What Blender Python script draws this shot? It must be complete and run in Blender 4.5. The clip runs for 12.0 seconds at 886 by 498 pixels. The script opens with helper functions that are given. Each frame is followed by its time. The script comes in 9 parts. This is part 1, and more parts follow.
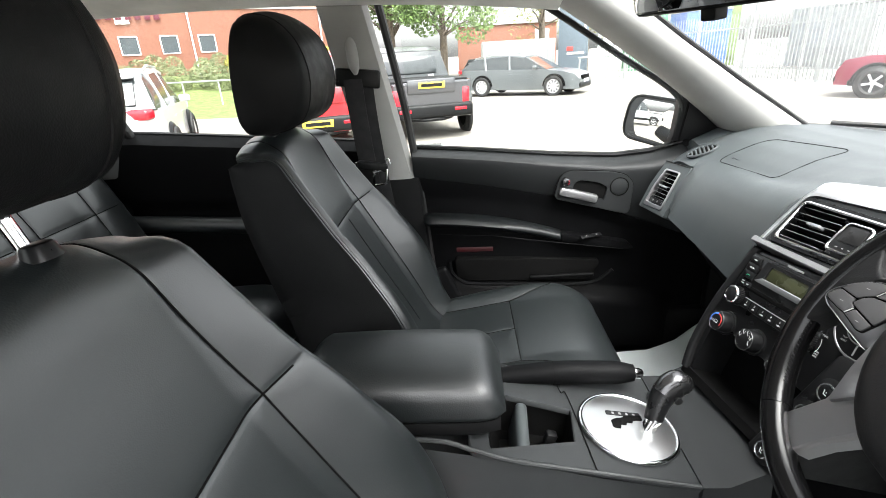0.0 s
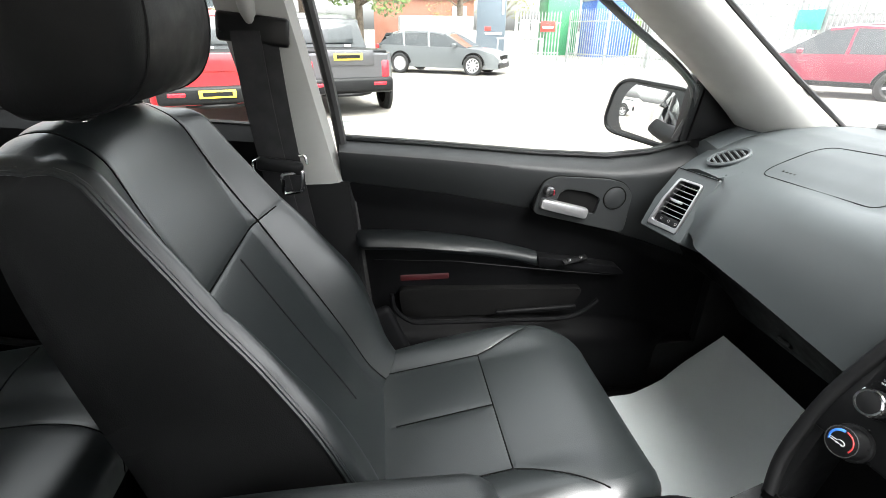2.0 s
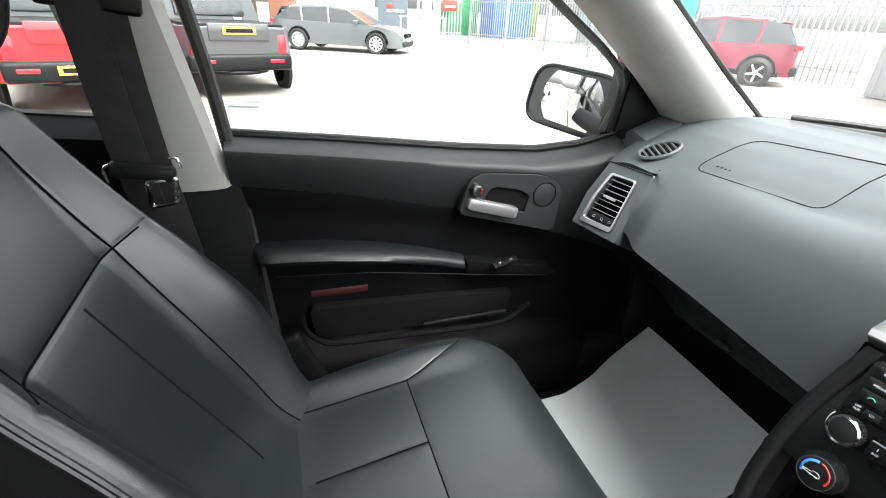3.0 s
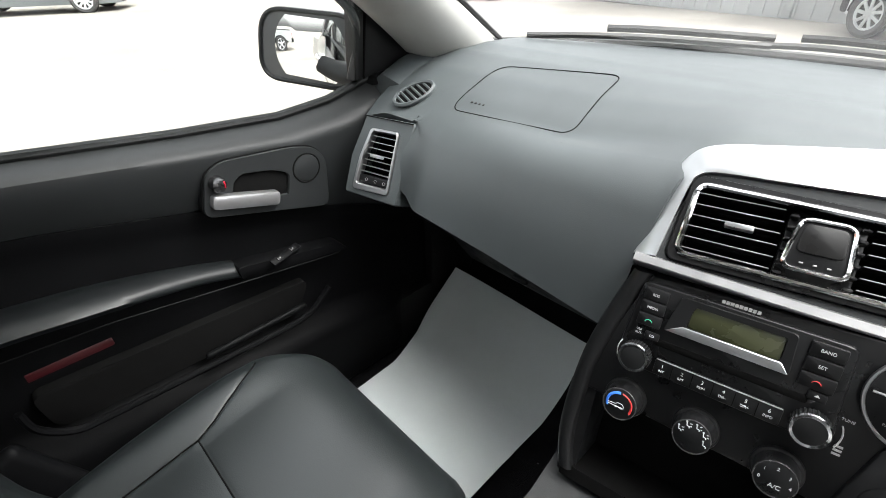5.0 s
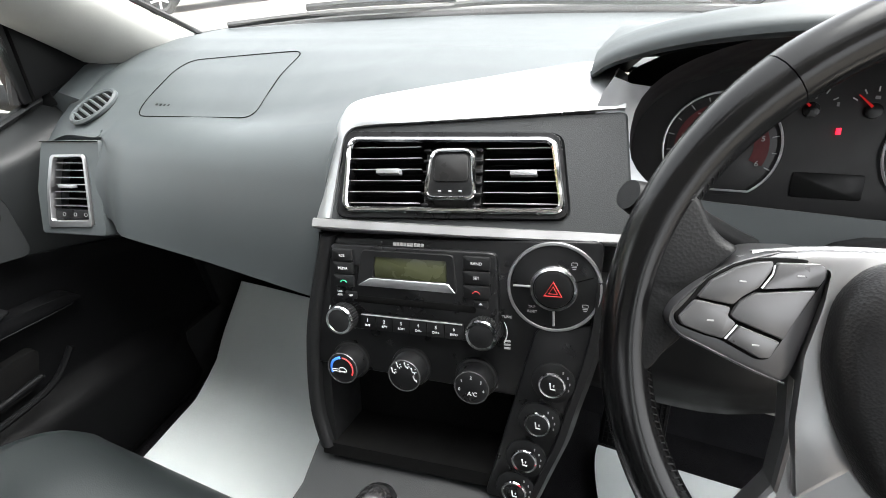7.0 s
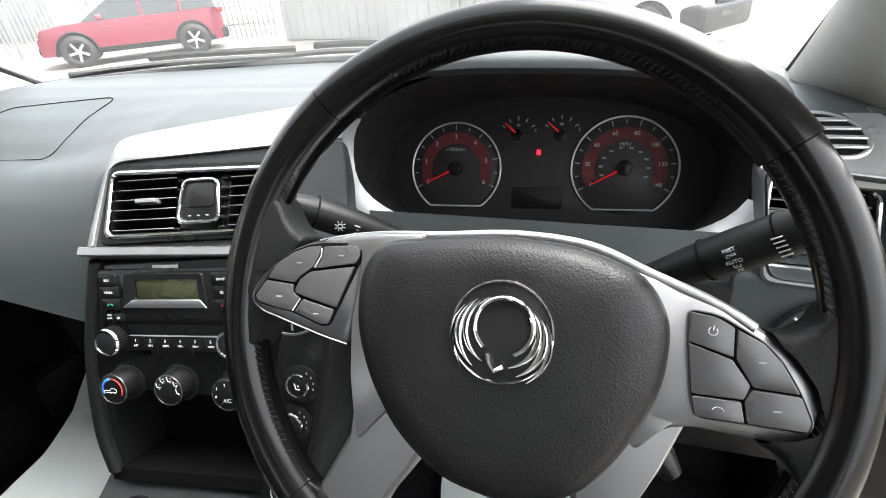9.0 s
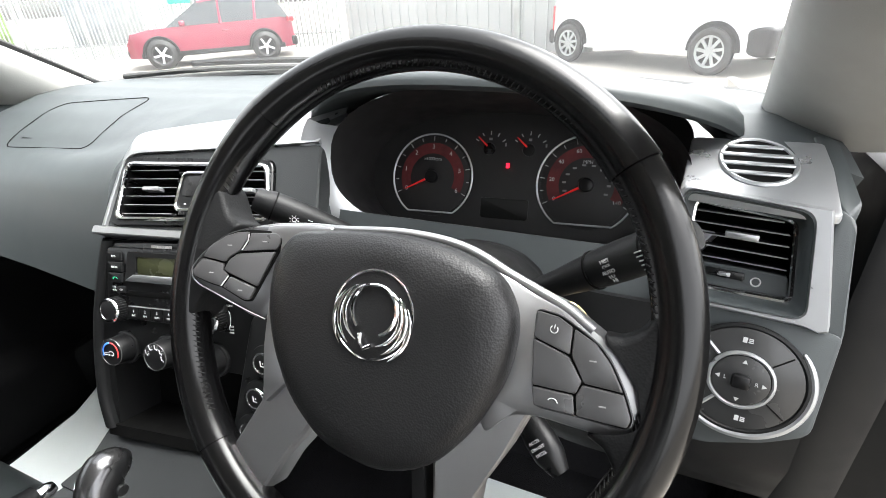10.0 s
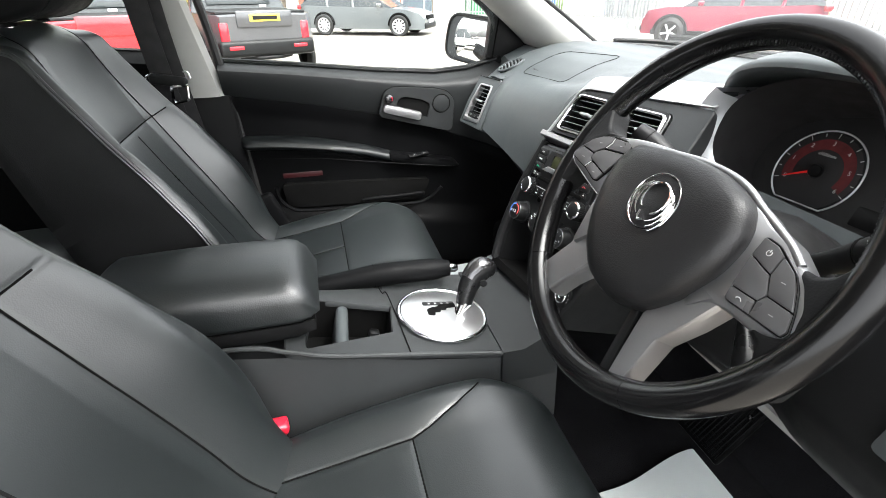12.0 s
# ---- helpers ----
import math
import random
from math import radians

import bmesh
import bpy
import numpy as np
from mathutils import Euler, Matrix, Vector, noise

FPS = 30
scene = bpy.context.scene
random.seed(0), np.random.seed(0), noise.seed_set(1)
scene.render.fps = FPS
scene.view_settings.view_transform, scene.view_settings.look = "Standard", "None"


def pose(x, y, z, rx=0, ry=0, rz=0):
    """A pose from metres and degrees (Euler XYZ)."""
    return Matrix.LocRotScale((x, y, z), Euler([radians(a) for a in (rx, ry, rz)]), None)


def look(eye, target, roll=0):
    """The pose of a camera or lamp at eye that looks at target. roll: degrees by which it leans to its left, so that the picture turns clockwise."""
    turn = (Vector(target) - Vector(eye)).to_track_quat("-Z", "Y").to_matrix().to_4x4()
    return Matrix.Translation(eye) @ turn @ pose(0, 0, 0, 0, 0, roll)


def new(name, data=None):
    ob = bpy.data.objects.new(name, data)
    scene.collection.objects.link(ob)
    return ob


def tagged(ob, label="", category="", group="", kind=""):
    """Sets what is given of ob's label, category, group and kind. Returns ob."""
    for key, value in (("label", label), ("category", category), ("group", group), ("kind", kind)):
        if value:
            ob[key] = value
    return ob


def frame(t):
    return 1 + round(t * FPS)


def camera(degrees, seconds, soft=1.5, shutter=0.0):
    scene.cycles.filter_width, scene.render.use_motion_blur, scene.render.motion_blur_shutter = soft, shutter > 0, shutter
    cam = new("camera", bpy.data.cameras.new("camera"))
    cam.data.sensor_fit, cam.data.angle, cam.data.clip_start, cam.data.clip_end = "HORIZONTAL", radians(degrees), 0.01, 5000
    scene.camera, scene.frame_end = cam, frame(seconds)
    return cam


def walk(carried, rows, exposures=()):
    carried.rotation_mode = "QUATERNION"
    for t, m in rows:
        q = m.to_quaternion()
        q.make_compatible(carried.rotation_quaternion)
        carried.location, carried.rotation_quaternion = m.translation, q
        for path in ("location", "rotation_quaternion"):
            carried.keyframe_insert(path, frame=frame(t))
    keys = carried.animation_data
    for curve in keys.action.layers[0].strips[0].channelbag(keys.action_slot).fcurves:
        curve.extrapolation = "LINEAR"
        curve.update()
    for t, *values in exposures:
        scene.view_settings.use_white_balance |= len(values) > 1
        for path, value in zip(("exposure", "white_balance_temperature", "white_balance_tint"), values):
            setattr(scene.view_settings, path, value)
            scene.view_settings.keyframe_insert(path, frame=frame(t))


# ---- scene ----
cam = camera(85.4, 12.0, soft=0.8)
PATH = [
    (0, (0.06, 0.021, 1.48), (-0.039, 1.871, 0.727), -3.3),
    (0.5, (0.047, 0.126, 1.483), (-0.006, 1.968, 0.707), -3.1),
    (1, (0.035, 0.251, 1.487), (0.037, 2.083, 0.684), -1.9),
    (1.5, (0.007, 0.328, 1.466), (0.105, 2.148, 0.643), -0.8),
    (2, (-0.006, 0.428, 1.44), (0.235, 2.226, 0.599), 0.7),
    (2.5, (-0.005, 0.502, 1.439), (0.399, 2.257, 0.569), 2.2),
    (2.7, (-0.002, 0.528, 1.437), (0.475, 2.259, 0.556), 2.6),
    (4.3, (0.073, 0.662, 1.429), (1.071, 2.062, 0.407), 1.0),
    (4.5, (0.092, 0.659, 1.429), (1.135, 2.008, 0.384), 0.2),
    (5, (0.132, 0.648, 1.433), (1.291, 1.865, 0.349), -1.1),
    (5.5, (0.157, 0.635, 1.425), (1.415, 1.704, 0.296), -2.1),
    (6, (0.184, 0.602, 1.428), (1.532, 1.531, 0.279), -3.4),
    (6.5, (0.216, 0.559, 1.407), (1.643, 1.372, 0.266), -4.2),
    (7, (0.225, 0.505, 1.404), (1.709, 1.225, 0.274), -5.4),
    (7.2, (0.227, 0.486, 1.399), (1.735, 1.178, 0.283), -5.6),
    (8.8, (0.237, 0.309, 1.394), (1.875, 0.859, 0.386), -4.8),
    (9, (0.233, 0.286, 1.396), (1.877, 0.83, 0.395), -4.6),
    (9.5, (0.231, 0.235, 1.397), (1.873, 0.832, 0.423), -4.2),
    (10, (0.231, 0.183, 1.399), (1.831, 0.918, 0.451), -3.5),
    (10.5, (0.199, 0.148, 1.396), (1.643, 1.166, 0.459), -2.7),
    (11, (0.153, 0.127, 1.388), (1.329, 1.442, 0.446), -1.5),
    (11.5, (0.128, 0.072, 1.394), (0.953, 1.626, 0.443), -0.0),
    (12, (0.142, -0.016, 1.4), (0.588, 1.681, 0.441), -0.1),
]
walk(cam, [(t, look(eye, target, roll)) for t, eye, target, roll in PATH], [(0, 2.78), (1, 3.0), (2.5, 2.98), (4.5, 2.56), (5.5, 2.54), (6.5, 2.86), (7, 2.98), (9, 2.94), (10, 3.0), (10.5, 3.0), (11.3, 3.05), (12, 3.06)])

# ---- world and sun: bright overcast day ----
world = bpy.data.worlds.new("overcast_sky")
scene.world = world
world.use_nodes = True
wn, wl = world.node_tree.nodes, world.node_tree.links
wn.clear()
sky = wn.new("ShaderNodeTexSky")
sky.sky_type, sky.sun_disc = "NISHITA", False
sky.sun_elevation, sky.sun_rotation = radians(63), radians(148)
sky.dust_density, sky.ozone_density = 4.0, 0.6
cloud = wn.new("ShaderNodeHueSaturation")
cloud.inputs["Saturation"].default_value = 0.12
back = wn.new("ShaderNodeBackground")
back.inputs["Strength"].default_value = 0.14
wout = wn.new("ShaderNodeOutputWorld")
wl.new(sky.outputs[0], cloud.inputs["Color"])
wl.new(cloud.outputs[0], back.inputs["Color"])
wl.new(back.outputs[0], wout.inputs["Surface"])
sun = new("sun", bpy.data.lights.new("sun", "SUN"))
sun.data.energy, sun.data.angle, sun.data.color = 1.4, radians(60), (1.0, 0.98, 0.95)
sun.matrix_world = look((0, 0, 30), (-8, 13, 0))


# ---- materials ----
def principled(name, color, rough=0.5, metal=0.0, mottle=0.12, mottle_scale=9.0, grain=0.0, grain_scale=500.0,
               cells=False, wear=0.08, spec=0.5, coat=0.0, second=None):
    m = bpy.data.materials.new(name)
    m.use_nodes = True
    n, l = m.node_tree.nodes, m.node_tree.links
    b = n["Principled BSDF"]
    tc = n.new("ShaderNodeTexCoord")
    big = n.new("ShaderNodeTexNoise")
    big.inputs["Scale"].default_value, big.inputs["Detail"].default_value = mottle_scale, 6.0
    l.new(tc.outputs["Object"], big.inputs["Vector"])
    mix = n.new("ShaderNodeMix")
    mix.data_type = "RGBA"
    lo = [c * (1 - mottle) for c in color] if second is None else list(second)
    hi = [min(1.0, c * (1 + mottle)) for c in color]
    mix.inputs[6].default_value, mix.inputs[7].default_value = (*lo, 1), (*hi, 1)
    ramp = n.new("ShaderNodeMapRange")
    ramp.inputs[1].default_value, ramp.inputs[2].default_value = 0.35, 0.65
    l.new(big.outputs[0], ramp.inputs[0])
    l.new(ramp.outputs[0], mix.inputs[0])
    l.new(mix.outputs[2], b.inputs["Base Color"])
    rr = n.new("ShaderNodeMapRange")
    rr.inputs[1].default_value, rr.inputs[2].default_value = 0.3, 0.7
    rr.inputs[3].default_value, rr.inputs[4].default_value = max(0.02, rough - wear), min(1.0, rough + wear)
    fine = n.new("ShaderNodeTexNoise")
    fine.inputs["Scale"].default_value, fine.inputs["Detail"].default_value = mottle_scale * 4.3, 4.0
    l.new(tc.outputs["Object"], fine.inputs["Vector"])
    l.new(fine.outputs[0], rr.inputs[0])
    l.new(rr.outputs[0], b.inputs["Roughness"])
    b.inputs["Metallic"].default_value = metal
    b.inputs["Specular IOR Level"].default_value = spec
    b.inputs["Coat Weight"].default_value = coat
    b.inputs["Coat Roughness"].default_value = 0.08
    if grain > 0:
        tex = n.new("ShaderNodeTexVoronoi" if cells else "ShaderNodeTexNoise")
        tex.inputs["Scale"].default_value = grain_scale
        if not cells:
            tex.inputs["Detail"].default_value = 3.0
        l.new(tc.outputs["Object"], tex.inputs["Vector"])
        bump = n.new("ShaderNodeBump")
        bump.inputs["Strength"].default_value, bump.inputs["Distance"].default_value = grain, (0.35 if cells else 1.0) / grain_scale
        l.new(tex.outputs[0], bump.inputs["Height"])
        l.new(bump.outputs[0], b.inputs["Normal"])
    return m


def clear_glass(name, tint=(1, 1, 1), haze=0.0):
    m = bpy.data.materials.new(name)
    m.use_nodes = True
    n, l = m.node_tree.nodes, m.node_tree.links
    n.remove(n["Principled BSDF"])
    tr, gl, mx, fr = n.new("ShaderNodeBsdfTransparent"), n.new("ShaderNodeBsdfGlossy"), n.new("ShaderNodeMixShader"), n.new("ShaderNodeLayerWeight")
    pw, sc = n.new("ShaderNodeMath"), n.new("ShaderNodeMath")
    pw.operation, sc.operation = "POWER", "MULTIPLY_ADD"
    pw.inputs[1].default_value, sc.inputs[1].default_value, sc.inputs[2].default_value = 4.0, 0.5, 0.025
    tr.inputs["Color"].default_value = (*tint, 1)
    gl.inputs["Roughness"].default_value = 0.02
    l.new(fr.outputs["Facing"], pw.inputs[0])
    l.new(pw.outputs[0], sc.inputs[0])
    l.new(sc.outputs[0], mx.inputs[0])
    l.new(tr.outputs[0], mx.inputs[1])
    l.new(gl.outputs[0], mx.inputs[2])
    last = mx
    # an added translucent film pales the view the way sky glare does
    if haze > 0:
        film, veil, spots = n.new("ShaderNodeMixShader"), n.new("ShaderNodeBsdfTranslucent"), n.new("ShaderNodeTexNoise")
        amount = n.new("ShaderNodeMapRange")
        spots.inputs["Scale"].default_value = 9.0
        amount.inputs[3].default_value, amount.inputs[4].default_value = haze * 0.6, haze * 1.4
        veil.inputs["Color"].default_value = (0.9, 0.9, 0.9, 1)
        l.new(spots.outputs[0], amount.inputs[0])
        l.new(amount.outputs[0], film.inputs[0])
        l.new(mx.outputs[0], film.inputs[1])
        l.new(veil.outputs[0], film.inputs[2])
        last = film
    l.new(last.outputs[0], n["Material Output"].inputs["Surface"])
    return m


def glowing(name, color, strength):
    m = bpy.data.materials.new(name)
    m.use_nodes = True
    b = m.node_tree.nodes["Principled BSDF"]
    b.inputs["Base Color"].default_value = (*color, 1)
    b.inputs["Emission Color"].default_value = (*color, 1)
    b.inputs["Emission Strength"].default_value = strength
    return m


LEATHER = principled("black_leather", (0.0088, 0.0112, 0.0118), 0.35, grain=0.15, grain_scale=600, cells=True, mottle=0.06, mottle_scale=3, spec=0.85, wear=0.015)
ARMLEATHER = principled("grained_black_leather", (0.0088, 0.0108, 0.0114), 0.42, grain=0.22, grain_scale=420, cells=True, mottle=0.08, mottle_scale=4, spec=0.7, wear=0.03)
# vinyl parts, and the darker tone that shades the backrest sides
LEATHER_SIDE = principled("black_vinyl_and_shade", (0.0070, 0.0072, 0.0075), 0.5, grain=0.25, grain_scale=600, cells=True, mottle=0.2, spec=0.12)
RIM_LEATHER = principled("worn_rim_leather", (0.0028, 0.0028, 0.0030), 0.20, grain=0.03, grain_scale=900, cells=True, mottle=0.15, mottle_scale=6, wear=0.05, spec=0.32)
DOORPAD = principled("black_door_leather", (0.0060, 0.0072, 0.0078), 0.40, grain=0.12, grain_scale=700, cells=True, mottle=0.08, spec=0.32, wear=0.03)
THREAD = principled("black_thread", (0.007, 0.007, 0.0075), 0.7, spec=0.2)
DASH = principled("dark_grey_soft_plastic", (0.045, 0.052, 0.054), 0.52, grain=0.14, grain_scale=1100, mottle=0.05, spec=0.4, wear=0.015)
DOOR_TRIM = principled("charcoal_door_plastic", (0.0105, 0.0118, 0.0124), 0.5, grain=0.25, grain_scale=1100, mottle=0.08, spec=0.35, wear=0.02)
BLACK = principled("black_plastic", (0.0075, 0.0078, 0.0082), 0.45, grain=0.12, grain_scale=900, mottle=0.15, spec=0.18)
GLOSS = principled("satin_black_panel", (0.0058, 0.0060, 0.0064), 0.32, mottle=0.10, spec=0.26)
# near-black with the shade of recesses, wells and gaps in its colour
CAVITY = principled("cavity_shade_black", (0.003, 0.003, 0.003), 0.9, spec=0.08)
SILVER = principled("silver_paint", (0.36, 0.37, 0.38), 0.34, metal=0.65, mottle=0.05, grain=0.03, grain_scale=1500)
DARKSILVER = principled("gunmetal_paint", (0.35, 0.35, 0.355), 0.38, metal=1.0, mottle=0.03, wear=0.02)
CHROME = principled("chrome", (0.82, 0.83, 0.84), 0.08, metal=1.0, mottle=0.03, wear=0.03)
BRUSHED = principled("brushed_steel", (0.62, 0.62, 0.62), 0.34, metal=1.0, mottle=0.0, wear=0.0, grain=0.05, grain_scale=600)
PILLAR = principled("light_grey_trim", (0.30, 0.30, 0.285), 0.6, grain=0.2, grain_scale=900, mottle=0.06)
LINING = principled("grey_roof_lining", (0.72, 0.72, 0.69), 0.9, grain=0.3, grain_scale=700)
CARPET = principled("black_carpet", (0.007, 0.007, 0.008), 0.95, grain=0.7, grain_scale=500, mottle=0.3, spec=0.1)
PAPER = principled("grey_paper_mat", (0.58, 0.625, 0.625), 0.75, mottle=0.06, mottle_scale=3, grain=0.06, grain_scale=250)
RUBBER = principled("black_rubber", (0.012, 0.012, 0.012), 0.6, grain=0.1)
WEBBING = principled("black_webbing", (0.012, 0.012, 0.013), 0.8, grain=0.6, grain_scale=800)
REDPLASTIC = principled("red_plastic", (0.45, 0.012, 0.03), 0.3)
WHITEINK = principled("white_ink", (0.50, 0.51, 0.51), 0.6, mottle=0.03)
GREYINK = principled("grey_ink", (0.25, 0.25, 0.25), 0.6, mottle=0.03)
REDINK = principled("red_ink", (0.55, 0.03, 0.03), 0.6, mottle=0.03)
BLUEINK = principled("blue_ink", (0.03, 0.16, 0.6), 0.6, mottle=0.03)
GREENINK = principled("green_ink", (0.03, 0.5, 0.25), 0.6, mottle=0.03)
LCD = principled("green_lcd", (0.055, 0.060, 0.03), 0.25, mottle=0.05)
DARKLCD = principled("dark_display", (0.012, 0.012, 0.012), 0.35, mottle=0.05, spec=0.2)
DIAL = principled("dial_face", (0.018, 0.0175, 0.018), 0.5, mottle=0.1)
DIALRED = principled("dial_red_ring", (0.11, 0.012, 0.014), 0.6, mottle=0.25, mottle_scale=60)
NEEDLE = glowing("lit_red_needle", (0.55, 0.012, 0.012), 0.045)
REDLAMP = glowing("lit_red_lamp", (1.0, 0.01, 0.03), 0.5)
DOORLAMP = principled("red_reflector", (0.032, 0.0015, 0.003), 0.5)
MIRROR = principled("mirror_silver", (0.9, 0.9, 0.9), 0.01, metal=1.0, mottle=0.0, wear=0.0)
GLASS = clear_glass("window_glass", (0.97, 0.99, 0.98))
SCREEN = clear_glass("veiled_windscreen_glass", (0.96, 0.98, 0.975), 0.025)
BRASS = principled("worn_brass", (0.55, 0.42, 0.25), 0.35, metal=0.9)

PADSKIN = principled("grained_airbag_skin", (0.007, 0.007, 0.0075), 0.42, grain=0.34, grain_scale=760, cells=True, mottle=0.08, spec=0.35)
CARPAINT = principled("dark_grey_car_paint", (0.035, 0.038, 0.042), 0.30, metal=0.4, coat=0.6, mottle=0.0, wear=0.0)
GREYPAINT = principled("grey_car_paint", (0.115, 0.125, 0.13), 0.3, metal=0.4, coat=0.8, mottle=0.0, wear=0.0)
DARKPAINT = principled("charcoal_car_paint", (0.07, 0.07, 0.075), 0.3, metal=0.4, coat=0.8, mottle=0.0, wear=0.0)
REDPAINT = principled("red_car_paint", (0.20, 0.010, 0.035), 0.28, metal=0.2, coat=0.9, mottle=0.0, wear=0.0)
BRIGHTRED = principled("bright_red_car_paint", (0.42, 0.012, 0.018), 0.28, coat=0.9, mottle=0.0, wear=0.0)
WHITEPAINT = principled("white_car_paint", (0.50, 0.51, 0.515), 0.3, coat=0.8, mottle=0.0, wear=0.0)
SILVERPAINT = principled("silver_car_paint", (0.33, 0.34, 0.34), 0.3, metal=0.5, coat=0.7, mottle=0.0, wear=0.0)
TINT = principled("dark_car_glass", (0.03, 0.035, 0.037), 0.06, mottle=0.1, spec=0.7)
TAILRED = principled("red_tail_lens", (0.45, 0.01, 0.02), 0.15, coat=0.6)
LENS = principled("clear_lamp_lens", (0.7, 0.72, 0.74), 0.12, coat=0.8)
YELLOW = principled("yellow_plate", (0.75, 0.55, 0.05), 0.5, mottle=0.05)
ASPHALT = principled("pale_worn_tarmac", (0.190, 0.176, 0.155), 0.9, mottle=0.22, mottle_scale=0.35, grain=0.5, grain_scale=60)
BRICK = principled("red_brick_wall", (0.20, 0.086, 0.056), 0.85, mottle=0.10, mottle_scale=6.0, grain=0.4, grain_scale=30)
STONEBAND = principled("grey_stone_band", (0.36, 0.35, 0.34), 0.8)
UPVC = principled("white_window_frame", (0.78, 0.78, 0.77), 0.5, mottle=0.04)
PANE = principled("grey_window_pane", (0.05, 0.06, 0.065), 0.08, mottle=0.2)
GALV = principled("galvanised_steel", (0.34, 0.36, 0.355), 0.55, metal=0.35, mottle=0.15, mottle_scale=3)
CLAD = principled("pale_grey_cladding", (0.36, 0.375, 0.37), 0.6, mottle=0.08, mottle_scale=0.8)
SIGNBLUE = principled("slate_sign_board", (0.10, 0.125, 0.15), 0.5, mottle=0.06)
SIGNRED = principled("red_sign", (0.55, 0.05, 0.04), 0.5)
SIGNGREEN = principled("green_sign", (0.03, 0.45, 0.33), 0.5)
BLUETARP = principled("blue_container", (0.03, 0.10, 0.40), 0.5)
GRASS = principled("lawn", (0.10, 0.13, 0.035), 0.95, mottle=0.35, mottle_scale=4, grain=0.8, grain_scale=60)
LEAF = principled("green_leaves", (0.075, 0.125, 0.028), 0.6, mottle=0.45, mottle_scale=2.5)
LEAFY = principled("yellowing_leaves", (0.13, 0.14, 0.035), 0.6, mottle=0.4, mottle_scale=2.5)
HEDGE = principled("pale_hedge_leaves", (0.13, 0.15, 0.07), 0.7, mottle=0.4, mottle_scale=3)
GORSE = principled("yellow_shrub_leaves", (0.42, 0.36, 0.05), 0.7, mottle=0.3, mottle_scale=3)
BARK = principled("tree_bark", (0.10, 0.08, 0.06), 0.9, mottle=0.3, grain=0.6, grain_scale=40)
KERB = principled("pale_concrete", (0.42, 0.41, 0.39), 0.85, mottle=0.12, grain=0.2, grain_scale=80)
TEAL = principled("green_machine_paint", (0.05, 0.22, 0.10), 0.5)
ORANGE = principled("orange_sign", (0.6, 0.22, 0.12), 0.5)
KEYGREY = principled("dark_grey_keys", (0.032, 0.0325, 0.033), 0.24, mottle=0.08)
BRUSHDARK = principled("brushed_dark_silver", (0.30, 0.30, 0.305), 0.40, metal=0.8, mottle=0.05, mottle_scale=8)
DOORBLACK = principled("black_door_panel", (0.0030, 0.0031, 0.0034), 0.50, grain=0.2, grain_scale=900, mottle=0.15, spec=0.06)
CONSOLE = principled("charcoal_console_plastic", (0.022, 0.0240, 0.0248), 0.5, grain=0.25, grain_scale=1100, mottle=0.1, spec=0.28)
GRAPHITE = principled("graphite_paint", (0.15, 0.15, 0.155), 0.33, metal=0.9, mottle=0.03, wear=0.02)
WHEELKEY = principled("grey_wheel_keys", (0.075, 0.075, 0.077), 0.30, metal=0.35, mottle=0.05, wear=0.03)
TUNNEL = principled("dark_grey_binnacle", (0.024, 0.0235, 0.024), 0.55, grain=0.1, grain_scale=1100, mottle=0.06, spec=0.3)
ALLOY = principled("bright_alloy", (0.62, 0.63, 0.64), 0.35, metal=0.5, mottle=0.0, wear=0.0)
# the light grey trim again, darkened to carry the rear pillar's shade
PILLAR_SHADED = principled("shaded_grey_trim", (0.10, 0.102, 0.10), 0.6, grain=0.2, grain_scale=900, mottle=0.06)
KNOB = principled("dark_chrome_knob", (0.10, 0.10, 0.103), 0.22, metal=0.9, mottle=0.0, wear=0.03)


# ---- building helpers ----
class Plane:
    """A tilted working plane: u to the viewer's right, v up, n towards the viewer, k its scale."""

    def __init__(self, o, n, roll=0.0, k=1.0):
        self.o, self.n, self.k = Vector(o), Vector(n).normalized(), k
        u = Vector((0, 0, 1)).cross(self.n).normalized()
        v = self.n.cross(u)
        c, s = math.cos(radians(roll)), math.sin(radians(roll))
        self.u, self.v = u * c + v * s, v * c - u * s

    def p(self, a, b, d=0.0):
        return self.o + (self.u * a + self.v * b + self.n * d) * self.k

    def matrix(self, a=0.0, b=0.0, d=0.0):
        m = Matrix((self.u, self.v, self.n)).transposed().to_4x4()
        m.translation = self.p(a, b, d)
        return m


WORLD_AT = {}


def thing(name, at, label, category, group="", kind=""):
    ob = new(name)
    ob.empty_display_size = 0.05
    ob.location = at
    WORLD_AT[ob.name] = Matrix.Translation(at)
    return tagged(ob, label, category, group, kind)


def link_mesh(name, bm, material, smooth=True, angle=40):
    bmesh.ops.recalc_face_normals(bm, faces=bm.faces)
    if smooth:
        lim = radians(angle)
        for f in bm.faces:
            f.smooth = True
        for e in bm.edges:
            e.smooth = not (len(e.link_faces) == 2 and e.calc_face_angle(0.0) > lim)
    me = bpy.data.meshes.new(name)
    bm.to_mesh(me)
    bm.free()
    me.materials.append(material)
    return me


def part(name, bm, material, parent, label="", smooth=True, angle=40):
    ob = new(name, link_mesh(name, bm, material, smooth, angle))
    if parent is not None:
        ob.parent = parent
        ob.matrix_parent_inverse = WORLD_AT.get(parent.name, Matrix()).inverted()
    return tagged(ob, label)


def solo(name, bm, material, label, category, group="", kind="", smooth=True, angle=40):
    return tagged(new(name, link_mesh(name, bm, material, smooth, angle)), label, category, group, kind)


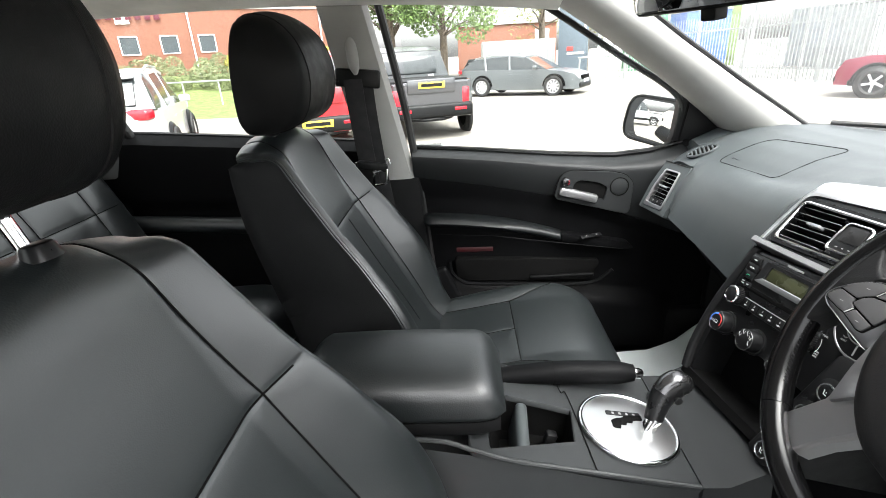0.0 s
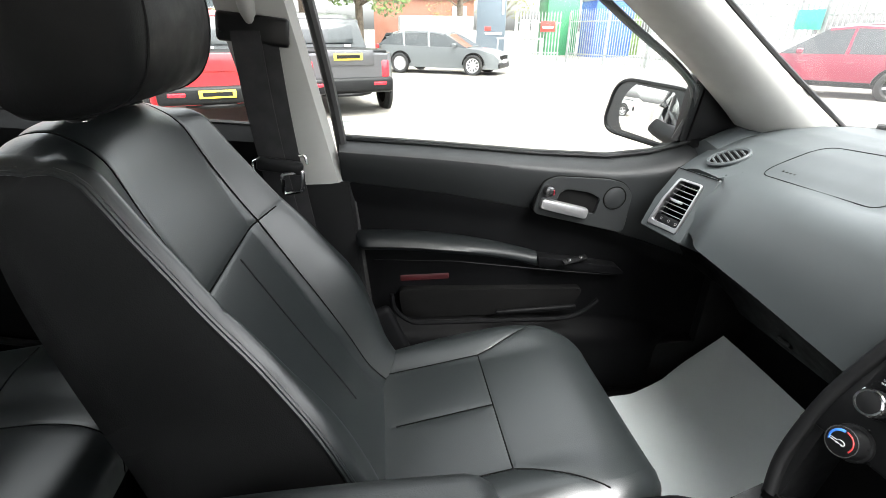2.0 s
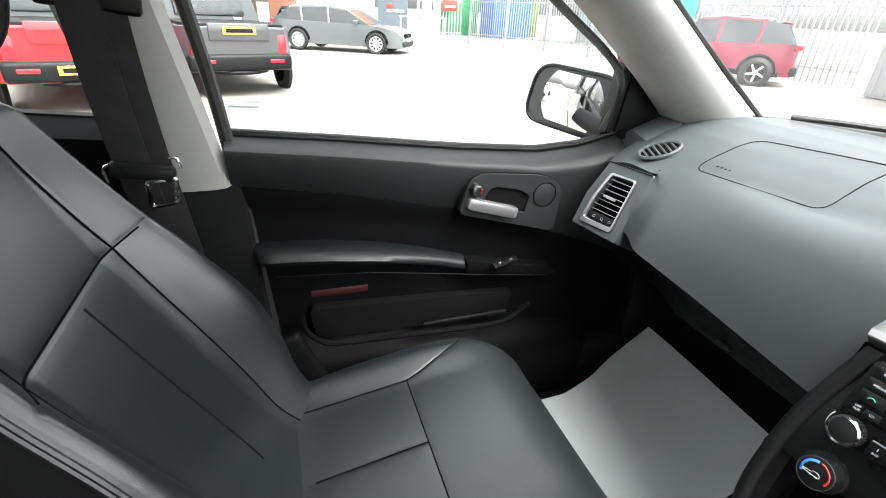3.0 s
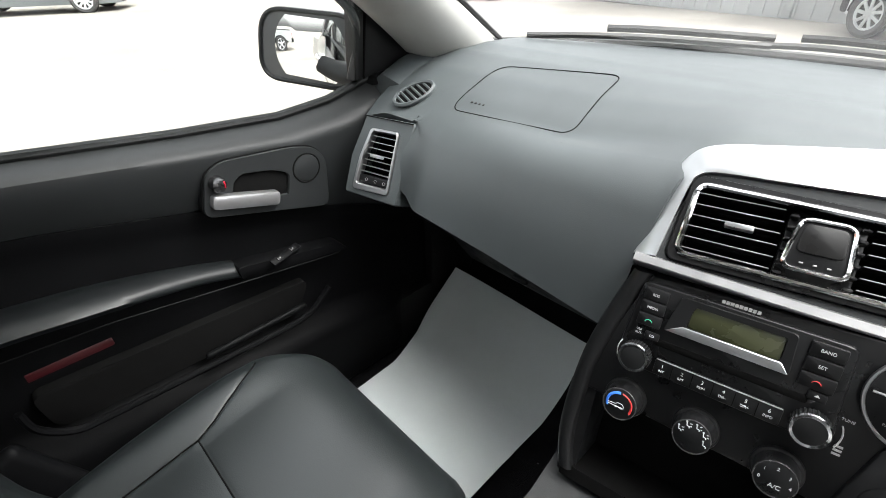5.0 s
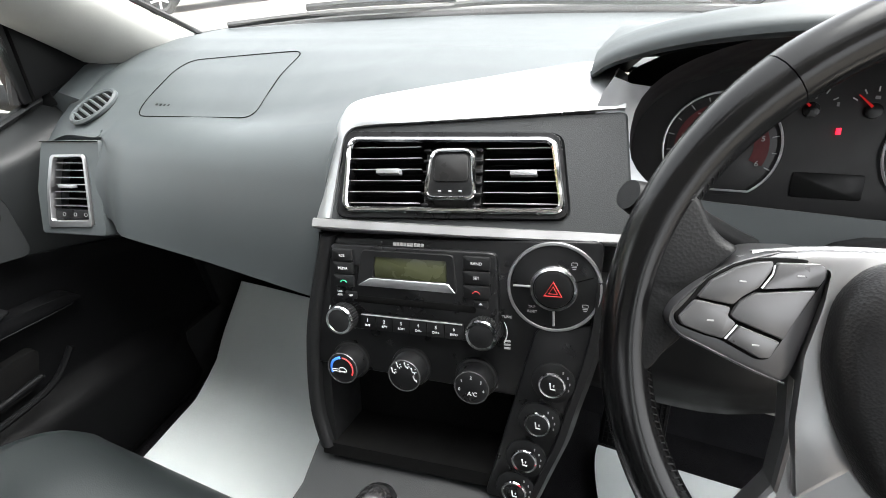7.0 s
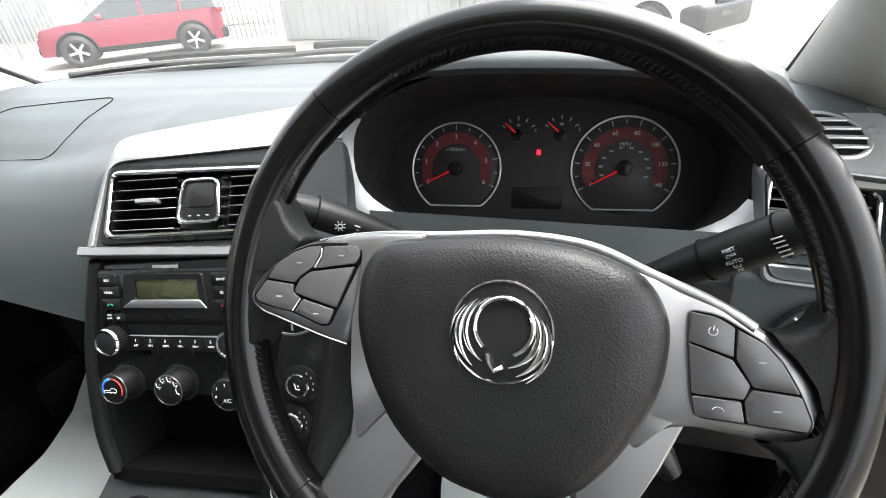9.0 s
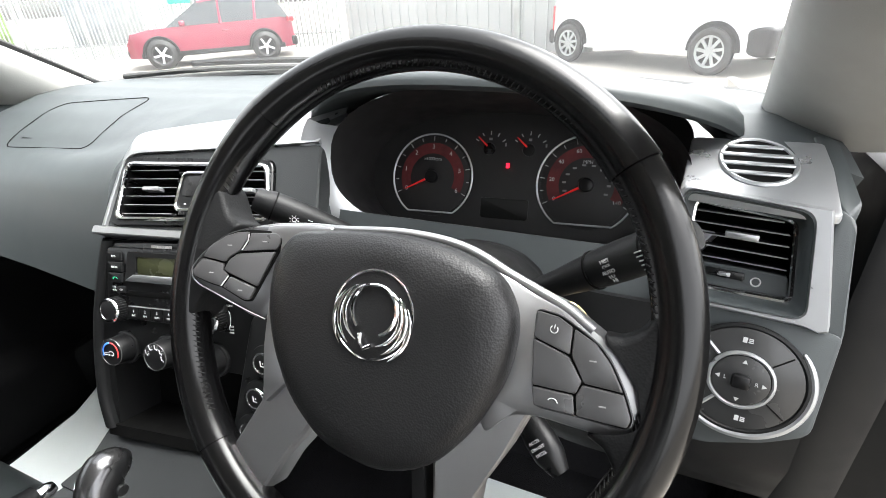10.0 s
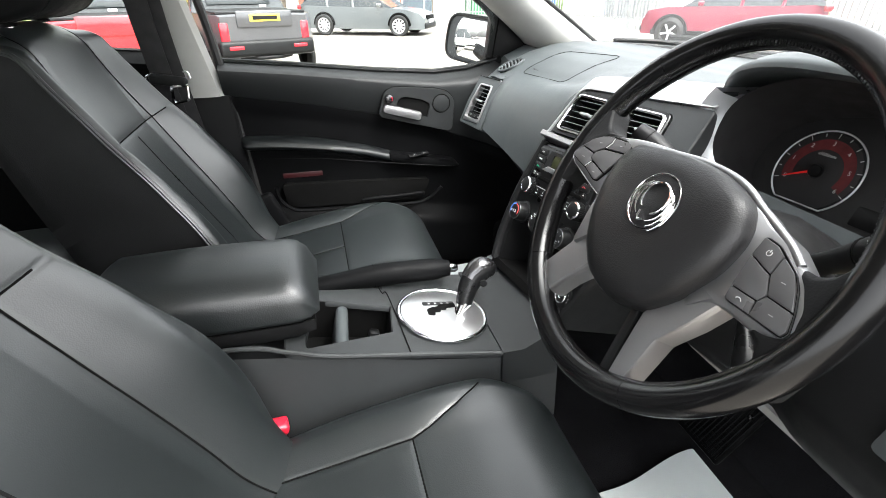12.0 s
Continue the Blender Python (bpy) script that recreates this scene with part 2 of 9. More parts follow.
def share(name, me, parent, m):
    ob = new(name, me)
    ob.parent = parent
    ob.matrix_parent_inverse = WORLD_AT.get(parent.name, Matrix()).inverted()
    ob.matrix_basis = m
    return ob


def moved(bm, m):
    bmesh.ops.transform(bm, matrix=m, verts=bm.verts)
    return bm


def join(*bms):
    out = bmesh.new()
    for b in bms:
        me = bpy.data.meshes.new("tmp")
        b.to_mesh(me)
        b.free()
        out.from_mesh(me)
        bpy.data.meshes.remove(me)
    return out


def rbox(c, s, bevel=0.004, seg=2, m=None):
    bm = bmesh.new()
    bmesh.ops.create_cube(bm, size=1.0)
    bmesh.ops.scale(bm, vec=s, verts=bm.verts)
    if bevel > 0:
        bmesh.ops.bevel(bm, geom=list(bm.edges), offset=min(bevel, min(s) * 0.49), segments=seg, affect="EDGES", profile=0.5)
    bmesh.ops.translate(bm, vec=c, verts=bm.verts)
    return moved(bm, m) if m else bm


def loft(rings, closed=True, cap=True):
    bm = bmesh.new()
    vs = [[bm.verts.new(p) for p in r] for r in rings]
    k = len(rings[0])
    for a, b in zip(vs, vs[1:]):
        for i in range(k if closed else k - 1):
            j = (i + 1) % k
            bm.faces.new((a[i], a[j], b[j], b[i]))
    if cap and closed:
        bm.faces.new(vs[0][::-1])
        bm.faces.new(vs[-1])
    return bm


def tube(pts, r, n=8, closed=False, flat=1.0):
    pts = [Vector(p) for p in pts]
    k = len(pts)
    rad = r if isinstance(r, (list, tuple)) else [r] * k
    rings, side = [], None
    for i, p in enumerate(pts):
        a = pts[(i - 1) % k] if closed or i > 0 else p
        b = pts[(i + 1) % k] if closed or i < k - 1 else p
        t = (b - a).normalized()
        if side is None:
            side = t.orthogonal().normalized()
        side = (side - t * side.dot(t)).normalized()
        up = t.cross(side)
        rings.append([p + (side * math.cos(2 * math.pi * j / n) + up * math.sin(2 * math.pi * j / n) * flat) * rad[i] for j in range(n)])
    if closed:
        rings.append(rings[0])
        bm = loft(rings, True, False)
        bmesh.ops.remove_doubles(bm, verts=bm.verts, dist=1e-6)
        return bm
    return loft(rings)


def cyl(r, h, bevel=0.002, n=32, r2=None, m=None):
    """A disc of height h standing on z = 0 of m."""
    r2 = r if r2 is None else r2
    ring = lambda q, z: [Vector((q * math.cos(2 * math.pi * i / n), q * math.sin(2 * math.pi * i / n), z)) for i in range(n)]
    b = min(bevel, h * 0.45, r2 * 0.45)
    bm = loft([ring(r, 0), ring(r2, h - b), ring(r2 - b * 0.3, h - b * 0.3), ring(r2 - b, h)])
    return moved(bm, m) if m else bm


def roundpoly(pts, r, seg=5):
    out, k = [], len(pts)
    for i in range(k):
        p, a, b = Vector(pts[i]), Vector(pts[i - 1]), Vector(pts[(i + 1) % k])
        da, db = (a - p), (b - p)
        q = min(r, da.length * 0.45, db.length * 0.45)
        s, e = p + da.normalized() * q, p + db.normalized() * q
        for j in range(seg + 1):
            t = j / seg
            out.append(s * (1 - t) ** 2 + p * 2 * t * (1 - t) + e * t * t)
    return out


def prism(pl, poly, d0, d1, bevel=0.002, shrink=None):
    """A slab of outline poly (u, v) between the depths d0 and d1 of a plane, its front edge rounded."""
    poly = [Vector((q[0], q[1])) for q in poly]
    c = sum(poly, Vector((0, 0))) / len(poly)
    b = min(bevel, abs(d1 - d0) * 0.9)

    def inset(k):
        out = []
        for q in poly:
            w = (q - c)
            out.append(c + w * max(0.0, 1 - k / max(w.length, 1e-6)))
        return out
    rings = [(poly, d0), (poly, d1 - b), (inset(b * 0.3), d1 - b * 0.3), (inset(b), d1)]
    return loft([[pl.p(q.x, q.y, d) for q in ps] for ps, d in rings])


def rectpoly(u0, v0, u1, v1, r=0.004, seg=4):
    return roundpoly([(u0, v0), (u1, v0), (u1, v1), (u0, v1)], r, seg)


def circle(cu, cv, r, n=40, ry=None, a0=0.0, a1=360.0):
    ry = r if ry is None else ry
    full = abs(a1 - a0) >= 360
    k = n if full else n + 1
    return [(cu + r * math.cos(radians(a0 + (a1 - a0) * i / n)), cv + ry * math.sin(radians(a0 + (a1 - a0) * i / n))) for i in range(k)]


def line(pl, poly, r, d=0.0, closed=True, n=6, flat=1.0):
    return tube([pl.p(q[0], q[1], d) for q in poly], r, n, closed, flat)


def text(pl, body, a, b, size, d, turn=0.0):
    """Raised lettering in the built-in font, centred at (a, b) of a plane."""
    cu = bpy.data.curves.new("lettering", "FONT")
    cu.body, cu.size, cu.align_x, cu.align_y, cu.extrude = body, size, "CENTER", "CENTER", 0.0002
    ob = new("lettering_tmp", cu)
    me = bpy.data.meshes.new_from_object(ob.evaluated_get(bpy.context.evaluated_depsgraph_get()))
    bpy.data.objects.remove(ob)
    bm = bmesh.new()
    bm.from_mesh(me)
    bpy.data.meshes.remove(me)
    return moved(bm, pl.matrix(a, b, d) @ pose(0, 0, 0, 0, 0, turn))


def bar(pl, a, b, w, h, d, turn=0.0):
    bm = rbox((0, 0, 0), (w, h, 0.0006), 0.0)
    return moved(bm, pl.matrix(a, b, d) @ pose(0, 0, 0, 0, 0, turn))


def interp(x, table):
    """Smooth interpolation in a table of (x, value)."""
    if x <= table[0][0]:
        return table[0][1]
    for (x0, y0), (x1, y1) in zip(table, table[1:]):
        if x <= x1:
            t = (x - x0) / (x1 - x0)
            t = t * t * (3 - 2 * t)
            return y0 + (y1 - y0) * t
    return table[-1][1]


def lerp(x, table):
    if x <= table[0][0]:
        return table[0][1]
    for (x0, y0), (x1, y1) in zip(table, table[1:]):
        if x <= x1:
            return y0 + (y1 - y0) * (x - x0) / (x1 - x0)
    return table[-1][1]


def curve_points(pts, per=8, closed=False):
    """Catmull-Rom through points."""
    pts = [Vector(p) for p in pts]
    k = len(pts)
    out = []
    for i in range(k if closed else k - 1):
        g = lambda q: pts[q % k] if closed else pts[max(0, min(k - 1, q))]
        a, b, c, d = g(i - 1), g(i), g(i + 1), g(i + 2)
        for j in range(per):
            t = j / per
            out.append(0.5 * ((2 * b) + (c - a) * t + (2 * a - 5 * b + 4 * c - d) * t * t + (3 * b - a - 3 * c + d) * t ** 3))
    if not closed:
        out.append(pts[-1])
    return out


def sheet(fn, nu, nv, thick=0.0):
    """A surface from fn(s, t), s and t from 0 to 1."""
    bm = bmesh.new()
    vs = [[bm.verts.new(fn(i / nu, j / nv)) for j in range(nv + 1)] for i in range(nu + 1)]
    for i in range(nu):
        for j in range(nv):
            bm.faces.new((vs[i][j], vs[i + 1][j], vs[i + 1][j + 1], vs[i][j + 1]))
    if thick:
        bmesh.ops.recalc_face_normals(bm, faces=bm.faces)
        bmesh.ops.solidify(bm, geom=list(bm.faces), thickness=thick)
    return bm


# ---- cabin shell ----
MID = 0.69  # centre line of the vehicle


def mirror_y(y):
    return 2 * MID - y


def cabin_shell():
    fl = lambda s, t: Vector((-1.20 + 2.17 * s, -0.04 + 1.50 * t, 0.525 + 0.02 * math.exp(-((t - 0.5) / 0.1) ** 2)))
    solo("floor", sheet(fl, 30, 20, 0.02), CARPET, "black carpeted cabin floor", "floor", kind="structure")

    def toe(s, t):
        x, z = (0.90 + 0.28 * s, 0.545 + 0.55 * s ** 1.2)
        return Vector((x, -0.03 + 1.48 * t, z))
    solo("wall_front", sheet(toe, 12, 16, 0.02), CARPET, "black carpeted toe board under the dashboard", "wall", kind="structure")
    solo("wall_right", join(rbox((-0.35, -0.045, 0.555), (2.2, 0.05, 0.09), 0.015), rbox((0.97, -0.03, 0.88), (0.24, 0.05, 0.66), 0.01)), BLACK, "black plastic door sill beside the driver seat", "wall", kind="structure")

    solo("wall_left", join(rbox((-0.1, 1.44, 0.60), (2.3, 0.08, 0.16), 0.02), rbox((0.98, 1.43, 0.88), (0.34, 0.06, 0.68), 0.01), rbox((-1.10, 1.43, 0.87), (0.26, 0.06, 0.64), 0.01)), BLACK, "black plastic sill along the passenger doors", "wall", kind="structure")
    solo("trim_7", join(rbox((0.90, -0.055, 0.86), (0.30, 0.07, 0.74), 0.012), rbox((0.80, -0.075, 0.90), (0.05, 0.03, 0.60), 0.01)), BLACK, "black hinge pillar beside the driver footwell", "pillar trim", kind="structure")
    # rear bulkhead with an opening for the back window
    back = join(rbox((-1.22, MID, 0.90), (0.06, 1.46, 0.74), 0.01), rbox((-1.16, MID, 1.64), (0.05, 1.36, 0.06), 0.01),
                rbox((-1.18, 0.02, 1.48), (0.05, 0.12, 0.28), 0.01), rbox((-1.18, 1.36, 1.48), (0.05, 0.12, 0.28), 0.01))
    solo("wall_rear", back, PILLAR, "grey trimmed rear wall of the cabin", "wall", kind="structure")

    def roof(s, t):
        x, y = -1.22 + 1.52 * s, MID - 0.62 + 1.24 * t
        return Vector((x, y, 1.70 - 0.05 * (2 * t - 1) ** 4 - 0.06 * s ** 3 - 0.03 * (1 - s) ** 2))
    solo("ceiling", sheet(roof, 16, 16, 0.03), LINING, "pale grey fabric roof lining", "ceiling", kind="structure")


def windscreen_base(t):
    """Front edge of the dashboard from the passenger corner (t=0) to the driver corner (t=1)."""
    y = 1.345 - 1.31 * t
    return Vector((0.94 + 0.235 * (1 - (2 * t - 1) ** 2) ** 0.75, y, 1.248))


def windscreen_top(t):
    y = 1.26 - 1.14 * t
    return Vector((0.28 + 0.10 * (1 - (2 * t - 1) ** 2), y, 1.645))


def windscreen():
    f = lambda s, t: windscreen_base(t) * (1 - s) + windscreen_top(t) * s + Vector((0.018, 0, 0.02)) * math.sin(math.pi * s)
    ob = solo("window_1", sheet(f, 12, 20), SCREEN, "curved windscreen glass with a pale film for glare", "windscreen", kind="structure")
    ob.visible_shadow = False
    base = [windscreen_base(i / 30) + Vector((0.012, 0, 0.004)) for i in range(31)]
    part("seal", tube(base, 0.009, 8), RUBBER, ob, "black rubber windscreen seal")


def pillar_section(a_out, a_in, b_out, b_in, depth, steps=16, bow=0.03):
    """A front pillar cover between its door edge and its glass edge, from base a to top b."""
    rings = []
    for i in range(steps + 1):
        s = i / steps
        o, n = Vector(a_out).lerp(Vector(b_out), s), Vector(a_in).lerp(Vector(b_in), s)
        o += Vector((0.007, 0, 0.009)) * math.sin(math.pi * s)
        n += Vector((0.004, 0, 0.005)) * math.sin(math.pi * s)
        flare = 0.5 * math.exp(-s * 10)
        o, n = o + Vector((-0.05, 0, 0)) * flare * 0.4, n + Vector((0.02, 0, 0)) * flare
        mid = (o + n) / 2
        away = Vector((0, MID - mid.y, 0)).normalized() * depth + Vector((-0.012, 0, -0.012))
        ring = []
        for k in range(9):
            t = k / 8
            ring.append(o.lerp(n, t) + away * (math.sin(math.pi * t) ** 0.7))
        ring += [n - away * 0.9, o - away * 0.9]
        rings.append(ring)
    return loft(rings)


def front_pillars():
    a_out, a_in = (0.775, 1.405, 1.252), (0.938, 1.318, 1.245)
    b_out, b_in = (0.165, 1.315, 1.655), (0.282, 1.215, 1.66)
    flip = lambda p: (p[0], mirror_y(p[1]), p[2])
    solo("trim_1", pillar_section(a_out, a_in, b_out, b_in, 0.035), PILLAR, "pale grey plastic cover on the windscreen pillar", "pillar trim", "pillar trims", "structure")
    solo("trim_2", pillar_section(flip(a_out), flip(a_in), flip(b_out), flip(b_in), 0.035), PILLAR, "pale grey plastic cover on the windscreen pillar", "pillar trim", "pillar trims", "structure")
    for k, side in enumerate((lambda p: p, flip)):
        pts = [Vector(side(q)) for q in ((0.965, 1.328, 1.252), (0.670, 1.288, 1.435), (0.305, 1.216, 1.672))]
        solo("trim_%d" % (3 + k), tube(curve_points(pts, 8), 0.005, 6), RUBBER, "thin black rubber strip along the windscreen edge", "seal", "windscreen seals", "structure")


def middle_pillar():
    """The pillar between the passenger doors, with its grey upper cover and black lower cover."""
    th = thing("middle_pillar", (-0.15, 1.42, 0.55), "grey and black door pillar between the passenger doors", "pillar", kind="structure")
    rings = []
    for i in range(13):
        s = i / 12
        x, z, y = -0.150 - 0.085 * s, 1.145 + 0.50 * s, 1.425 - 0.075 * s
        w = 0.068 - 0.006 * s
        rings.append([Vector((x + w, y + 0.0, z)), Vector((x + w - 0.012, y - 0.022, z)), Vector((x + w - 0.03, y - 0.028, z)), Vector((x - w + 0.03, y - 0.03, z)),
                      Vector((x - w, y - 0.018, z)), Vector((x - w - 0.005, y + 0.02, z)), Vector((x + w - 0.01, y + 0.03, z))])
    part("upper_cover", loft(rings), PILLAR, th, "grey plastic upper cover")
    low = []
    for i in range(7):
        s = i / 6
        x, z, y = -0.135 + 0.03 * s, 1.145 - 0.60 * s, 1.425
        w = 0.072 + 0.01 * s
        low.append([Vector((x + w, y + 0.01, z)), Vector((x + w - 0.012, y - 0.016, z)), Vector((x - w, y - 0.02, z)), Vector((x - w, y + 0.03, z))])
    part("lower_cover", loft(low), BLACK, th, "black plastic lower cover")
    seal = curve_points([(-0.045, 1.432, 0.80), (-0.066, 1.432, 1.05), (-0.078, 1.43, 1.16), (-0.10, 1.418, 1.35), (-0.148, 1.37, 1.64)], 8)
    part("door_seal", tube(seal, 0.011, 8), RUBBER, th, "black rubber door seal")
    return th


def seat_belt():
    th = thing("seat_belt", (-0.19, 1.39, 1.14), "black seat belt hanging from its pillar guide with steel tongue", "seat belt")
    cov = [Vector((-0.218, 1.352, 1.535)), Vector((-0.216, 1.342, 1.51)), Vector((-0.213, 1.338, 1.47)), Vector((-0.210, 1.342, 1.442))]
    part("height_slider", tube(curve_points(cov, 6), [0.008 + 0.007 * math.sin(math.pi * i / 18) for i in range(19)], 12), PILLAR, th, "grey plastic height adjuster")
    part("guide", moved(rbox((0, 0, 0), (0.118, 0.014, 0.046), 0.0068, 3), pose(-0.208, 1.342, 1.432, 0, 6, 0)), GLOSS, th, "glossy black belt guide")
    pts = [(-0.208, 1.332, 1.43), (-0.206, 1.334, 1.37), (-0.203, 1.340, 1.30), (-0.197, 1.352, 1.205), (-0.190, 1.365, 1.12), (-0.18, 1.38, 1.0), (-0.17, 1.385, 0.8)]
    for off, push in ((-0.012, 0.0), (0.014, 0.006)):
        rings = []
        for p in curve_points(pts, 6):
            p = Vector(p) + Vector((off, push, 0))
            rings.append([p + Vector((-0.024, 0.002, 0)), p + Vector((0, -0.002, 0)), p + Vector((0.024, 0.002, 0)), p + Vector((0.024, 0.005, 0)), p + Vector((-0.024, 0.005, 0))])
        part("webbing", loft(rings), WEBBING, th, "black woven webbing")
    part("tongue_cover", moved(rbox((0, 0, 0), (0.085, 0.02, 0.026), 0.008, 3), pose(-0.193, 1.338, 1.200, 0, 10, 0)), BLACK, th, "black plastic tongue grip")
    pl = Plane((-0.190, 1.330, 1.200), (0.1, -1, 0))
    part("tongue", line(pl, roundpoly([(0.000, -0.052), (0.034, -0.048), (0.038, -0.010), (0.000, -0.014)], 0.006, 3), 0.0042, 0, True, 8), CHROME, th, "steel belt tongue")
    part("tongue_bail", line(pl, curve_points([(-0.046, -0.010, 0), (-0.048, 0.010, 0), (-0.040, 0.016, 0)], 4), 0.0026, 0.002, False, 8), CHROME, th, "steel tongue edge")
    part("tongue_bail", line(pl, curve_points([(0.034, 0.020, 0), (0.044, 0.020, 0), (0.048, 0.004, 0)], 4), 0.0026, 0.002, False, 8), CHROME, th, "steel tongue edge")
    return th


# ---- seats ----
def pad(path, half, rear_half, rear, rise, seams, cy, ny=170, edge=0.024, depth=0.0016, puff=0.0012, face=1, swell=0.006):
    """A stitched cushion along a side profile (x, z). half and rear_half: half widths of its front and rear; rear: the rear profile;
    rise: swell of the front; seams: lines (s, y). Returns the mesh and the two edge lines for the piping."""
    pts = [Vector((p[0], 0, p[1])) for p in path]
    arc = [0.0]
    for a, b in zip(pts, pts[1:]):
        arc.append(arc[-1] + (b - a).length)
    segs = [(a, b) for sm in seams for a, b in zip(sm, sm[1:])]
    rings, low, high = [], [], []
    for i, p in enumerate(pts):
        s = arc[i]
        t = (pts[min(i + 1, len(pts) - 1)] - pts[max(i - 1, 0)]).normalized()
        n = Vector((-t.z, 0, t.x)) * face
        w, wr, r = half(s), rear_half(s), rear(s)
        e = min(edge, w * 0.5)
        ys = np.linspace(-(w - e), w - e, ny + 1)
        near = np.full(ny + 1, 1.0)
        for (s0, y0), (s1, y1) in segs:
            ds, dy = s1 - s0, y1 - y0
            u = np.clip(((s - s0) * ds + (ys - y0) * dy) / max(ds * ds + dy * dy, 1e-9), 0.0, 1.0)
            near = np.minimum(near, np.hypot(s - s0 - ds * u, ys - y0 - dy * u))
        dip = depth * np.exp(-(near / 0.0026) ** 2) + puff * np.exp(-(near / 0.014) ** 2)
        at = lambda y, h: Vector((p.x, cy + y, p.z)) + n * h
        front = [at(y, rise(s, y) - d) for y, d in zip(ys, dip)]
        left, right = [], []
        for k in range(1, 5):
            a = math.pi / 2 * k / 4
            left.append(at(-(w - e) - e * math.sin(a), rise(s, -(w - e)) - e * (1 - math.cos(a))))
            right.append(at((w - e) + e * math.sin(a), rise(s, w - e) - e * (1 - math.cos(a))))
        ring = list(front) + right
        back_r, back_l = Vector((r[0], cy + wr, r[1])), Vector((r[0], cy - wr, r[1]))
        out = Vector((0, 1, 0))
        for k in range(1, 5):
            f = k / 5
            ring.append(right[-1].lerp(back_r, f) + out * swell * math.sin(math.pi * f))
        ring += [back_r, back_r - out * 0.012 + (back_r - right[-1]).normalized() * 0.006, back_l + out * 0.012 + (back_l - left[-1]).normalized() * 0.006, back_l]
        for k in range(4, 0, -1):
            f = k / 5
            ring.append(left[-1].lerp(back_l, f) - out * swell * math.sin(math.pi * f))
        ring += left[::-1]
        rings.append(ring)
        low.append((s, left[2], n, left[-1]))
        high.append((s, right[2], n, right[-1]))

    def on(s, y, h=0.0):
        x, z = float(np.interp(s, arc, [p.x for p in pts])), float(np.interp(s, arc, [p.z for p in pts]))
        i = int(np.clip(np.searchsorted(arc, s), 1, len(pts) - 2))
        t = (pts[i + 1] - pts[i - 1]).normalized()
        return Vector((x, cy + y, z)) + Vector((-t.z, 0, t.x)) * face * (rise(s, y) - depth * 0.55 - puff + h)
    return loft(rings), low, high, [(sm, on) for sm in seams]


def vinyl_sides(ob, ring, ny):
    """Paints shade on the sides and the rear of a cushion, its front is leather."""
    ob.data.materials.append(LEATHER_SIDE)
    for f in ob.data.polygons:
        if ny + 3 < f.index % ring < ring - 4:
            f.material_index = 1


def seam_lines(found, parent, limit):
    """Thin dark sewing lines at the bottom of the seams; limit: half width by arc length."""
    for sm, on in found:
        run = []
        for a, b in zip(sm, sm[1:]):
            n = max(2, int(math.hypot(b[0] - a[0], b[1] - a[1]) / 0.012))
            run += [(a[0] + (b[0] - a[0]) * k / n, a[1] + (b[1] - a[1]) * k / n) for k in range(n)]
        run.append(sm[-1])
        pts = [on(q, y) for q, y in run if abs(y) < limit(q) - 0.022]
        if len(pts) > 3:
            part("seam", tube(pts, 0.0013, 5), CAVITY, parent)


def even(path, step):
    """Resample a smooth side profile at even steps."""
    fine = curve_points([(a, 0, b) for a, b in path], 24)
    out, acc = [fine[0]], 0.0
    for a, b in zip(fine, fine[1:]):
        acc += (b - a).length
        if acc >= step:
            out.append(b)
            acc = 0.0
    return [(p.x, p.z) for p in out]


def s_at(path, axis, value):
    acc = 0.0
    for a, b in zip(path, path[1:]):
        if (a[axis] - value) * (b[axis] - value) <= 0:
            return acc
        acc += math.hypot(b[0] - a[0], b[1] - a[1])
    return acc


def along(keys):
    """A smooth line through (s, x, z), looked up by s."""
    fine = curve_points(keys, 16)
    ss, xs, zs = [p.x for p in fine], [p.y for p in fine], [p.z for p in fine]
    return lambda s: (float(np.interp(s, ss, xs)), float(np.interp(s, ss, zs)))


def smooth01(t):
    t = max(0.0, min(1.0, t))
    return t * t * (3 - 2 * t)


def piping(run, parent, start, stop, gap=0.009):
    """Two raised rows of stitched piping along an edge of a cushion."""
    for off in (0.0, gap):
        pts = [q.lerp(last, off / 0.012) + Vector((0, math.copysign(0.0008, last.y - q.y), 0)) for s, q, n, last in run[::3] if start < s < stop]
        part("piping", tube(pts, 0.0026, 6), LEATHER, parent)


